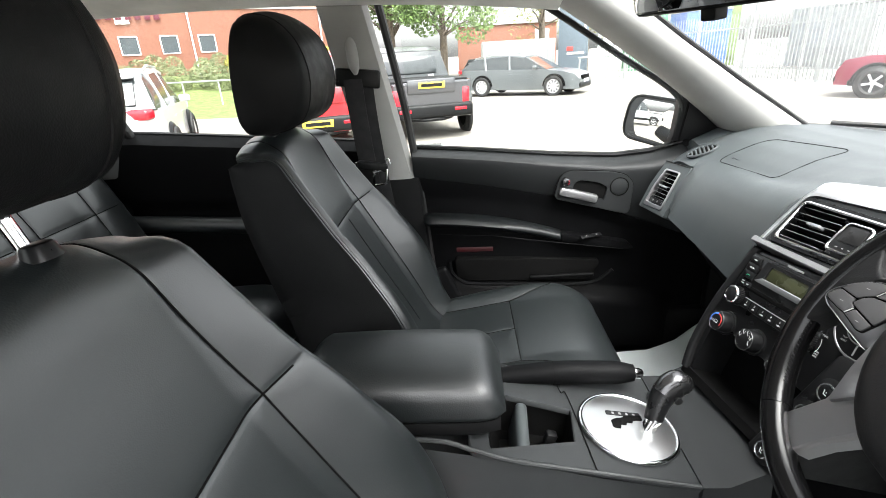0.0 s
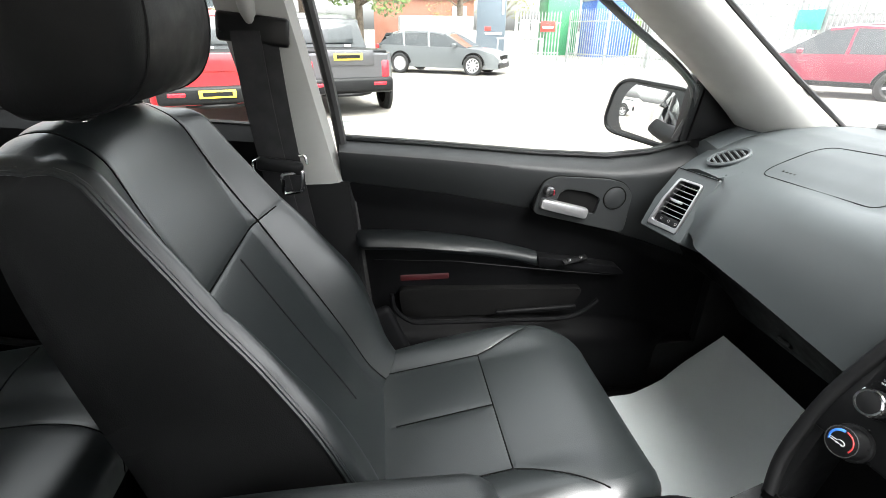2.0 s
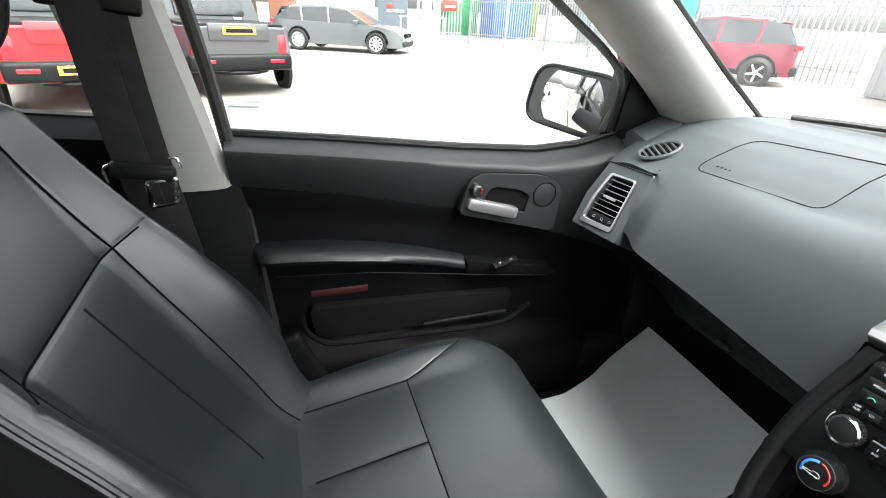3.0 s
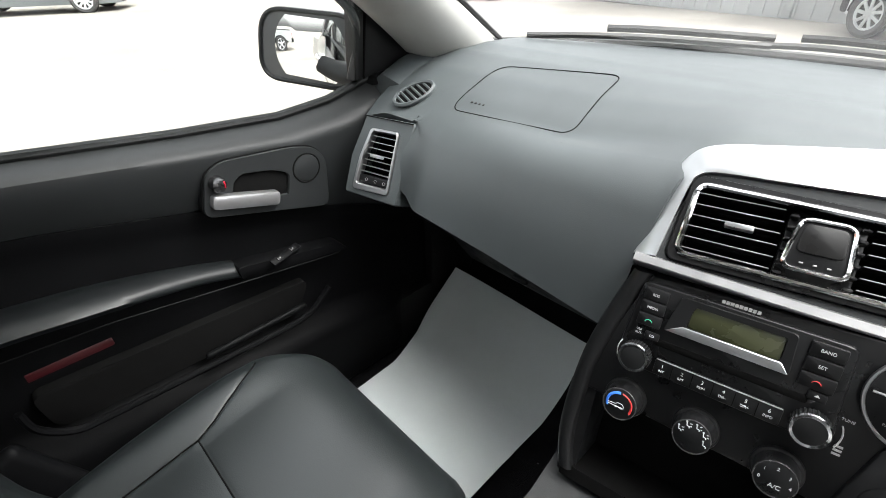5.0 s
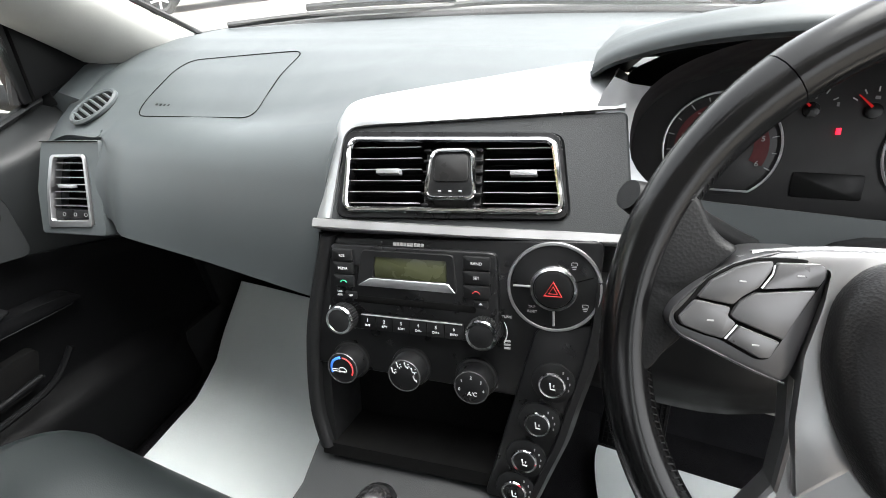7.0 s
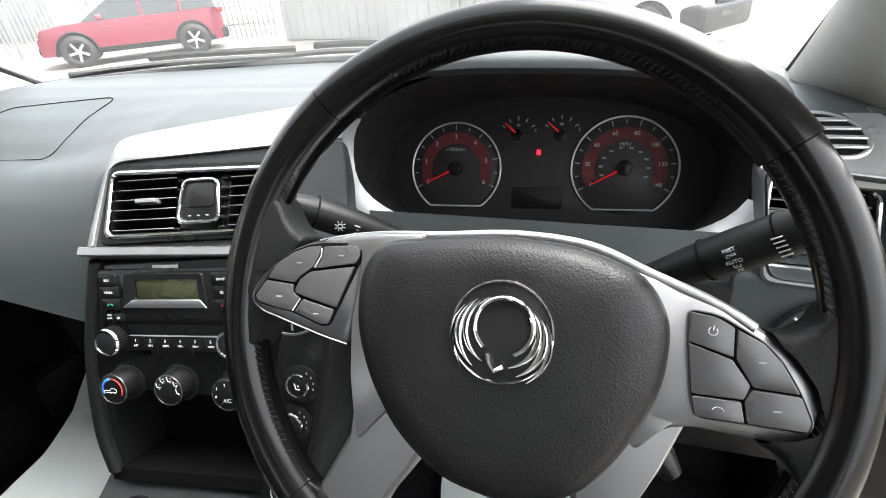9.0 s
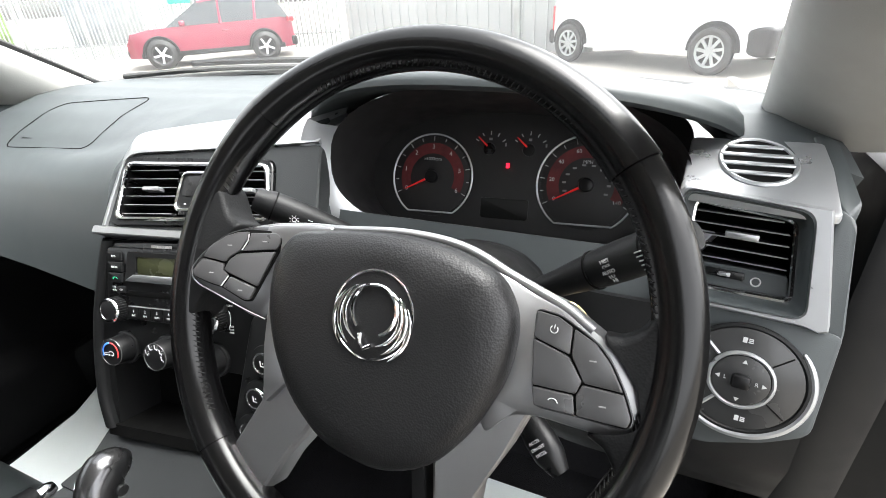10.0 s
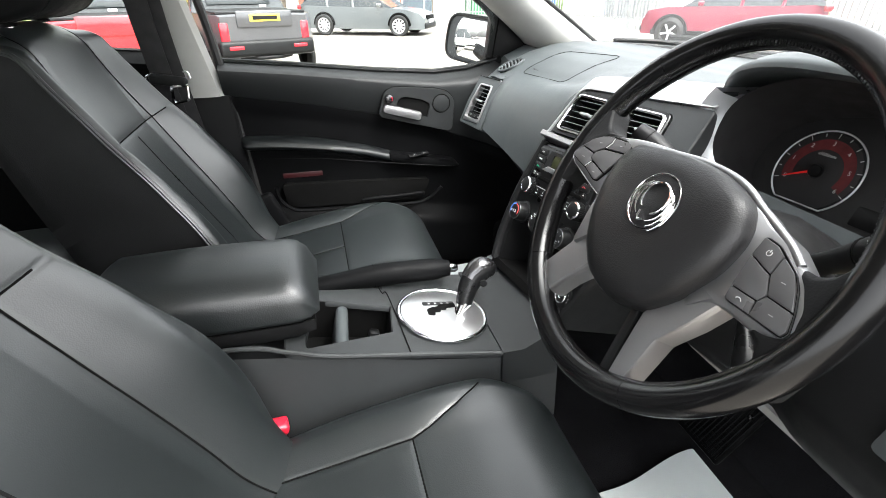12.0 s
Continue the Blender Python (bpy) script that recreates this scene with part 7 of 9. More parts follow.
def column_and_stalks(dash):
    col = part("steering_column", loft([[Vector((x, 0.318 + w * math.cos(a) * 1.05, z + h * math.sin(a))) for a in [2 * math.pi * k / 20 for k in range(20)]] for x, z, w, h in ((0.50, 1.178, 0.050, 0.042), (0.53, 1.166, 0.060, 0.052), (0.60, 1.140, 0.064, 0.056), (0.68, 1.10, 0.060, 0.052))]), BLACK, dash, "black steering column shroud")
    part("ignition_collar", tube([Vector((0.536 + 0.003 * math.cos(a), 0.226 + 0.0, 1.160)) + Vector((0.016 * math.sin(a) * 0.5, -0.014 * math.cos(a) * 0.5, 0.020 * math.sin(a))) + Vector((0, -0.010 * math.cos(a), 0)) for a in [2 * math.pi * k / 24 for k in range(24)]], 0.0045, 8, True), BRASS, col, "worn brass ignition collar")
    part("ignition_body", tube([(0.56, 0.27, 1.158), (0.54, 0.226, 1.160)], [0.026, 0.022], 16), BLACK, col, "black ignition barrel")
    # wiper stalk on the right, lamp stalk on the left, audio stalk below
    a, b = Vector((0.548, 0.250, 1.186)), Vector((0.512, 0.152, 1.268))
    pts = [a.lerp(b, k / 8) for k in range(9)]
    st = part("wiper_stalk", tube(pts, [0.010, 0.010, 0.011, 0.0125, 0.0135, 0.014, 0.0138, 0.013, 0.009], 16), BLACK, col, "black wiper stalk with white markings")
    ax = (b - a).normalized()
    nrm = (Vector((-1, -0.2, 0.35)) - ax * Vector((-1, -0.2, 0.35)).dot(ax)).normalized()
    sp = Plane(a.lerp(b, 0.62), nrm)
    sp.u, sp.v = ax, nrm.cross(ax)
    for k, wd in enumerate(("MIST", "OFF", "AUTO", "LO", "HI")):
        part("lettering", text(sp, wd, -0.004, 0.0070 - 0.0036 * k, 0.0036, 0.0143 - 0.0010 * abs(k - 2)), WHITEINK, st)
    for k in range(5):
        part("stalk_line", bar(sp, 0.022, 0.006 - 0.003 * k, 0.006, 0.0007, 0.0141), WHITEINK, st)
    for s in (0.45, 0.78):
        q = a.lerp(b, s)
        part("collar_gap", tube([q - ax * 0.0006, q + ax * 0.0006], 0.0142, 20), CAVITY, st)
    a, b = Vector((0.600, 0.420, 1.172)), Vector((0.539, 0.513, 1.239))
    st = part("lamp_stalk", tube([a.lerp(b, k / 8) for k in range(9)], [0.009, 0.009, 0.010, 0.011, 0.0125, 0.0135, 0.014, 0.0138, 0.0105], 16), BLACK, col, "black lamp stalk")
    q, ax = a.lerp(b, 0.86), (b - a).normalized()
    part("collar_gap", tube([q - ax * 0.0006, q + ax * 0.0006], 0.0144, 20), CAVITY, st)
    nrm = (Vector((-1, -0.1, 0.3)) - ax * Vector((-1, -0.1, 0.3)).dot(ax)).normalized()
    sp = Plane(a.lerp(b, 0.70), nrm)
    sp.u, sp.v = -ax, nrm.cross(-ax)
    part("lamp_mark", join(line(sp, circle(0.0, 0.0, 0.0020, 12), 0.0004, 0.0139), *[bar(sp, 0.0038 * math.cos(radians(q)), 0.0038 * math.sin(radians(q)), 0.0016, 0.0005, 0.0139, q) for q in range(0, 360, 45)]), WHITEINK, st)
    for k in range(3):
        part("stalk_line", bar(sp, 0.014, 0.004 - 0.003 * k, 0.005, 0.0006, 0.0127), WHITEINK, st)
    a, b = Vector((0.510, 0.266, 1.126)), Vector((0.474, 0.210, 1.080))
    st = part("cruise_stalk", tube([a.lerp(b, k / 6) for k in range(7)], [0.006, 0.007, 0.009, 0.011, 0.0125, 0.012, 0.007], 16), GLOSS, col, "black cruise control stalk")
    ax = (b - a).normalized()
    nrm = (Vector((-1, 0.1, 0.5)) - ax * Vector((-1, 0.1, 0.5)).dot(ax)).normalized()
    sp = Plane(a.lerp(b, 0.72), nrm)
    sp.v = -ax
    sp.u = nrm.cross(ax)
    for k, wd in enumerate(("ACCEL", "ON-OFF", "DECEL")):
        part("lettering", text(sp, wd, 0, 0.005 - 0.0046 * k, 0.0032, 0.0124), WHITEINK, st)
    return col


# ---- centre console ----
CT = Plane((0.25, 0.685, 0.888), (0.15, 0, 0.989))


def cxy(x, y):
    return (y - 0.685, -(x - 0.25) * 1.011)


def centre_console():
    th = thing("centre_console", (0.15, 0.685, 0.54), "dark grey centre console with cup holder", "centre console")
    outer = roundpoly([cxy(0.052, 0.815), cxy(0.052, 0.582), cxy(0.43, 0.556), cxy(0.43, 0.815)], 0.02, 6)
    hole = roundpoly([cxy(0.085, 0.725), cxy(0.085, 0.588), cxy(0.215, 0.578), cxy(0.232, 0.715)], 0.018, 6)
    part("top_panel", ringprism(CT, outer, resample(hole, outer), -0.012, 0.0, 0.004), CONSOLE, th, "charcoal console top")
    rings = []
    for x, zt, y0, y1 in ((-0.30, 0.925, 0.59, 0.80), (-0.05, 0.93, 0.588, 0.805), (0.055, 0.917, 0.580, 0.816), (0.25, 0.882, 0.566, 0.816), (0.43, 0.855, 0.556, 0.816), (0.50, 0.85, 0.556, 0.82)):
        f = 0.02
        rings.append([Vector((x, y0 - f, 0.54)), Vector((x, y0 - 0.012, 0.72)), Vector((x, y0, zt - 0.03)), Vector((x, y0 + 0.004, zt - 0.010)), Vector((x, y0 + 0.03, zt - 0.09)), Vector((x, y1 - 0.03, zt - 0.09)), Vector((x, y1 - 0.004, zt - 0.010)), Vector((x, y1, zt - 0.03)), Vector((x, y1 + 0.01, 0.72)), Vector((x, y1 + f, 0.54))])
    part("body", loft(rings), CONSOLE, th, "charcoal console sides")
    part("side_edge", tube([Vector((x, y, z)) for x, y, z in curve_points([(-0.26, 0.592, 0.930), (-0.02, 0.590, 0.934), (0.06, 0.583, 0.918), (0.12, 0.574, 0.905), (0.25, 0.566, 0.886), (0.43, 0.557, 0.858)], 6)], 0.004, 8), CONSOLE, th)
    # cup holder well, its shade put into the near-black
    well = loft([[CT.p(q[0] * k, q[1] if k == 1 else (q[1] - 0.10) * k + 0.10, d) for q in hole] for k, d in ((1.0, -0.002), (0.97, -0.08), (0.5, -0.085))], True, False)
    part("cup_holder", well, CAVITY, th, "cup holder well in shade black")
    part("cup_divider", moved(rbox((0, 0, 0), (0.022, 0.125, 0.075), 0.010, 3), pose(0.135, 0.652, 0.865, 0, 12, -4)), DASH, th, "dark grey cup holder divider")
    for y in (0.61, 0.69):
        part("cup_tab", moved(rbox((0, 0, 0), (0.02, 0.018, 0.03), 0.005), pose(0.195, y, 0.835, 0, 15, 0)), BLACK, th)
    # slope up to the centre stack
    part("front_panel", loft([[Vector((x, y, z)) for x, z in ((0.395, 0.868), (0.432, 0.868), (0.478, 0.893), (0.490, 0.892), (0.50, 0.80), (0.395, 0.80))] for y in (0.553, 0.562, 0.81, 0.818)]), DOOR_TRIM, th, "charcoal slope under the stack")
    part("panel_gap", tube([CT.p(*cxy(0.418, y), 0.0006) for y in (0.56, 0.64, 0.72, 0.81)], 0.0014, 5), CAVITY, th)
    part("panel_gap", tube(curve_points([CT.p(*cxy(x, y), 0.0006) for x, y in ((0.215, 0.805), (0.222, 0.745), (0.232, 0.735), (0.243, 0.565))], 6), 0.0010, 5), CAVITY, th)
    part("handbrake_boot", loft([[Vector((x, y, z)) for y, z in ((0.742, 0.872), (0.748, 0.886), (0.765, 0.893), (0.795, 0.893), (0.812, 0.886), (0.815, 0.872))] for x in (0.06, 0.12, 0.19, 0.225)]), BLACK, th, "black moulding round the handbrake")
    return th


def armrest():
    th = thing("armrest", (-0.06, 0.70, 0.93), "black leather padded armrest on the centre console", "armrest")
    rings = []
    for k in range(25):
        s = k / 24
        x = -0.235 + 0.347 * s
        f = min(1.0, max(0.0, (1 - s) / 0.10)) ** 0.42
        g = min(1.0, max(0.0, s / 0.12)) ** 0.45
        q = min(f, g)
        w, zt = 0.098 * (0.84 + 0.16 * q), 0.962 + (0.052 + 0.006 * math.sin(math.pi * s)) * q
        zb = 0.962 - 0.014 * q
        ring = []
        for j in range(28):
            a = 2 * math.pi * j / 28
            c, sn = math.cos(a), math.sin(a)
            e = 4.0
            yy = w * math.copysign(abs(c) ** (2 / e), c)
            zz = math.copysign(abs(sn) ** (2 / e), sn)
            ring.append(Vector((x, 0.700 + yy, 0.962 + (zt - 0.962) * zz + 0.006 * (1 - (yy / w) ** 2) * q if zz > 0 else 0.962 + (0.962 - zb) * zz)))
        rings.append(ring)
    part("lid_pad", loft(rings), ARMLEATHER, th, "black leather lid pad", angle=70)
    low = []
    for k in range(13):
        s = k / 12
        x = -0.230 + 0.333 * s
        f = min(1.0, (1 - s + 0.02) / 0.12) ** 0.5
        w = 0.095 * (0.86 + 0.14 * f)
        low.append([Vector((x, 0.700 + a * w, z)) for a, z in ((-1, 0.950), (-1.0, 0.930), (-0.94, 0.922 + 0.012 * (1 - f)), (0.94, 0.922 + 0.012 * (1 - f)), (1.0, 0.930), (1.0, 0.950))])
    part("lid_base", loft(low), LEATHER_SIDE, th, "black vinyl lid base")
    return th


def gear_selector():
    th = thing("gear_selector", (0.32, 0.672, 0.876), "automatic gear selector on a brushed steel disc", "gear selector")
    pl = Plane(CT.p(*cxy(0.320, 0.668), 0.001), CT.n)
    dome = [(0.0785, 0.0), (0.076, 0.004), (0.060, 0.0075), (0.035, 0.0095), (0.006, 0.0100)]
    part("gate_plate", loft([[pl.p(*q, d) for q in circle(0, 0, r, 56)] for r, d in dome]), BRUSHED, th, "brushed steel gate disc")
    part("chrome_ring", line(pl, circle(0, 0, 0.0790, 56), 0.0042, 0.002, True, 10), CHROME, th, "chrome ring round the gate")
    slot = [(-0.030, 0.004), (-0.018, 0.006), (-0.016, -0.004), (-0.006, -0.003), (-0.004, -0.010), (0.006, -0.009), (0.008, -0.016), (0.026, -0.018), (0.026, -0.030), (-0.004, -0.026), (-0.010, -0.020), (-0.020, -0.018), (-0.030, -0.012)]
    turn = [(-q[1] + 0.002, -q[0]) for q in slot]
    slot1 = roundpoly([(q[0] - 0.012, q[1]) for q in turn], 0.002, 2)
    part("gate_slot", prism(pl, slot1, 0.006, 0.0112, 0.0004), CAVITY, th, "stepped black gate slot")
    part("indicator_strip", prism(pl, roundpoly([(0.016, 0.034), (0.026, 0.034), (0.026, -0.026), (0.014, -0.026)], 0.002, 2), 0.004, 0.0105, 0.0006), GLOSS, th, "black gear position strip")
    for k in range(4):
        part("gear_mark", bar(pl, 0.0205, 0.022 - 0.012 * k, 0.005, 0.004, 0.0108), GREYINK, th)
    a, b = Vector((0.350, 0.660, 0.878)), Vector((0.362, 0.664, 0.902))
    part("shaft", tube([a, a.lerp(b, 0.5), b], [0.0125, 0.0125, 0.0135], 18), CHROME, th, "chromed lever shaft")
    path = curve_points([(0.359, 0.664, 0.896), (0.365, 0.671, 0.911), (0.374, 0.679, 0.928), (0.386, 0.685, 0.942), (0.400, 0.688, 0.949), (0.412, 0.687, 0.946), (0.420, 0.685, 0.939)], 4)
    rads = [lerp(k, [(0, 0.0145), (4, 0.0165), (8, 0.0190), (12, 0.0215), (16, 0.0225), (20, 0.0195), (22, 0.015), (24, 0.006)]) for k in range(25)]
    kn = part("gear_knob", tube(path, rads, 20), GLOSS, th, "glossy black gear knob")
    crown = [Vector(p) + Vector((-0.002, 0.0, 0.0062)) for p in path[9:24]]
    part("knob_crown", tube(crown, [max(0.004, rads[k + 9] * 0.86) for k in range(15)], 16), KNOB, kn, "dark chrome knob crown")
    part("release_button", moved(cyl(0.0065, 0.005, 0.001, 18), Matrix.Translation((0.394, 0.6640, 0.937)) @ pose(0, 0, 0, 90, 0, 0)), BLACK, kn, "black release button")
    btn = part("mode_button", moved(cyl(0.020, 0.004, 0.002, 30), CT.matrix(*cxy(0.402, 0.752), 0.0)), BLACK, th, "round black mode switch")
    part("mode_key", moved(rbox((0, 0, 0.010), (0.014, 0.022, 0.020), 0.004, 3), CT.matrix(*cxy(0.402, 0.752), 0.0)), GLOSS, btn, "black rocker key")
    return th


def handbrake():
    th = thing("handbrake", (0.20, 0.778, 0.88), "black handbrake lever with silver button", "handbrake")
    pts = curve_points([(0.03, 0.778, 0.885), (0.12, 0.778, 0.905), (0.22, 0.778, 0.912), (0.30, 0.778, 0.910), (0.362, 0.778, 0.907)], 6)
    part("grip", tube(pts, [0.019 + 0.003 * smooth01((k - 8) / 4) - 0.006 * smooth01((k - 20) / 4) for k in range(25)], 16), DOORBLACK, th, "black moulded grip")
    part("grip_gap", tube([(0.212, 0.778, 0.9115), (0.2135, 0.778, 0.9115)], 0.0225, 18), CAVITY, th)
    part("button", tube([(0.358, 0.778, 0.907), (0.374, 0.778, 0.906), (0.380, 0.778, 0.906)], [0.0095, 0.0095, 0.006], 16), CHROME, th, "silver release button")
    return th


def buckle():
    th = thing("belt_buckle", (0.02, 0.57, 0.80), "seat belt buckle with red release button", "belt buckle")
    m = look((0.015, 0.565, 0.80), (0.025, 0.555, 1.0))
    part("stem", tube([(-0.005, 0.565, 0.66), (0.006, 0.56, 0.76)], 0.013, 8), BLACK, th, "black buckle stem")
    part("body", moved(rbox((0, 0, 0), (0.055, 0.028, 0.055), 0.008, 3), pose(0.014, 0.540, 0.792, 6, 8, 10)), BLACK, th, "black buckle body")
    part("release_button", moved(rbox((0, 0, 0), (0.056, 0.026, 0.020), 0.006, 3), pose(0.018, 0.535, 0.820, 6, 8, 10)), REDPLASTIC, th, "red release button")
    return th


def floor_mat(name, x0, x1, y0, y1, group_label, flat=False):
    def f(s, t):
        x = x0 + (x1 - x0) * s
        y = y0 + (y1 - y0) * t
        z = 0.560 if flat else lerp(x, [(0.30, 0.558), (0.62, 0.560), (0.72, 0.585), (0.80, 0.64), (0.86, 0.70), (0.94, 0.80)])
        z += 0.004 * math.sin(9 * y + 3 * x) + 0.003 * math.sin(23 * x)
        y += 0.05 * smooth01((x - 0.60) / 0.2) * (t - 0.2) * (1 if x < 0.8 else 1 - (x - 0.8) * 4)
        return Vector((x, y, z))
    return solo(name, sheet(f, 24, 14, 0.0015), PAPER, group_label, "floor mat", "protective paper mats")


def pedals():
    for y, w, x, z, lb in ((0.335, 0.07, 0.93, 0.80, "wide black rubber brake pedal"), (0.235, 0.045, 0.95, 0.78, "narrow black accelerator pedal")):
        th = thing("pedal", (x, y, z), lb, "pedal", "foot pedals")
        part("pad", moved(rbox((0, 0, 0), (0.012, w, 0.06 if w > 0.05 else 0.13), 0.004), pose(x, y, z, 0, 32, 0)), RUBBER, th, "ribbed rubber pad")
        part("arm", tube([(x + 0.01, y, z), (x + 0.05, y, z + 0.10), (x + 0.07, y, z + 0.22)], 0.008, 8), BLACK, th, "black steel arm")
    rest = thing("foot_rest", (0.82, 0.455, 0.64), "black rubber foot rest with fine net ribs", "foot rest")
    m = pose(0.805, 0.455, 0.72, 0, 38, 0)
    part("plate", moved(rbox((0, 0, 0), (0.012, 0.10, 0.17), 0.004), m), DOORBLACK, rest)
    for k in range(12):
        part("rib", moved(rbox((0, 0, 0), (0.003, 0.0030, 0.155), 0.001, 1), m @ pose(-0.0068, -0.044 + 0.008 * k, 0)), DOORBLACK, rest)
    for k in range(17):
        part("cross_rib", moved(rbox((0, 0, 0), (0.003, 0.092, 0.0030), 0.001, 1), m @ pose(-0.0062, 0, -0.072 + 0.009 * k)), DOORBLACK, rest)
    part("rivet", moved(cyl(0.005, 0.003, 0.001, 16), m @ pose(-0.008, -0.034, 0.02, 0, -90, 0)), KNOB, rest, "steel rivet")


def own_body():
    """The outside of the vehicle itself: roof skin, bonnet and scuttle."""
    th = thing("own_bodywork", (0.5, MID, 0.5), "dark grey painted bodywork of the vehicle itself", "car body")
    part("roof_skin", sheet(lambda s, t: Vector((-1.26 + 1.58 * s, MID - 0.66 + 1.32 * t, 1.745 - 0.06 * (2 * t - 1) ** 4 - 0.06 * s ** 3 - 0.03 * (1 - s) ** 2)), 12, 12, 0.01), CARPAINT, th)
    part("scuttle", sheet(lambda s, t: windscreen_base(t) * 1.0 + Vector((0.02 + 0.09 * s, 0, -0.008 - 0.02 * s)), 4, 24, 0.01), BLACK, th, "black scuttle panel below the glass")
    part("bonnet", sheet(lambda s, t: Vector((1.12 + 1.0 * s - 0.10 * (2 * t - 1) ** 2 * (1 - s), MID - 0.74 + 1.48 * t, 1.175 - 0.10 * s - 0.10 * s ** 4 - 0.06 * (2 * t - 1) ** 4)), 16, 16, 0.01), CARPAINT, th, "dark grey bonnet")
    part("load_bed_side", sheet(lambda s, t: Vector((-2.95 + 1.80 * s, 1.53 - 0.05 * t * t - 0.03 * (1 - t) ** 2, 0.50 + 0.68 * t)), 10, 8, 0.02), CARPAINT, th, "dark grey load bed side")
    part("left_wing", sheet(lambda s, t: Vector((0.85 + 1.2 * s, 1.50 - 0.04 * t * t - 0.05 * s * s, 0.45 + 0.66 * t)), 8, 8, 0.02), CARPAINT, th, "dark grey front wing")
    part("right_wing", sheet(lambda s, t: Vector((0.95 + 1.1 * s, mirror_y(1.50 - 0.04 * t * t - 0.05 * s * s), 0.45 + 0.66 * t)), 8, 8, 0.02), CARPAINT, th, "dark grey front wing")
    part("front_pillar_skin", tube([(1.0, mirror_y(1.37), 1.24), (0.62, mirror_y(1.36), 1.50), (0.28, mirror_y(1.29), 1.69)], 0.022, 8), CARPAINT, th)
    return th


# ---- outside: vehicles ----
def wheel_part(parent, x, y, r, side, spokes=5, rim=None):
    m = pose(x, y, r, 90 * side, 0, 0)
    t = part("wheel", join(tube([(x + 0.83 * r * math.cos(a), y - side * 0.01, r + 0.83 * r * math.sin(a)) for a in [2 * math.pi * k / 28 for k in range(28)]], 0.17 * r, 8, True, 1.5)), RUBBER, parent, "black tyre")
    hub = moved(cyl(0.70 * r, 0.03, 0.006, 28), Matrix.Translation((x, y - side * 0.05, r)) @ pose(0, 0, 0, -90 * side, 0, 0))
    part("rim_back", hub, CAVITY, t)
    sp = [moved(rbox((0.36 * r, 0.03 * r, 0), (0.62 * r, 0.15 * r, 0.03), 0.008, 1), Matrix.Translation((x, y + side * 0.01, r)) @ pose(0, 0, 0, -90 * side, 0, 0) @ pose(0, 0, 0, 0, 0, 360 / spokes * k + 10)) for k in range(spokes)]
    ringm = tube([(x + 0.69 * r * math.cos(a), y + side * 0.012, r + 0.69 * r * math.sin(a)) for a in [2 * math.pi * k / 28 for k in range(28)]], 0.022, 6, True)
    capm = moved(cyl(0.14 * r, 0.03, 0.008, 16), Matrix.Translation((x, y + side * 0.005, r)) @ pose(0, 0, 0, -90 * side, 0, 0))
    part("rim", join(ringm, capm, *sp), rim or ALLOY, t, "bright alloy rim")
    return t


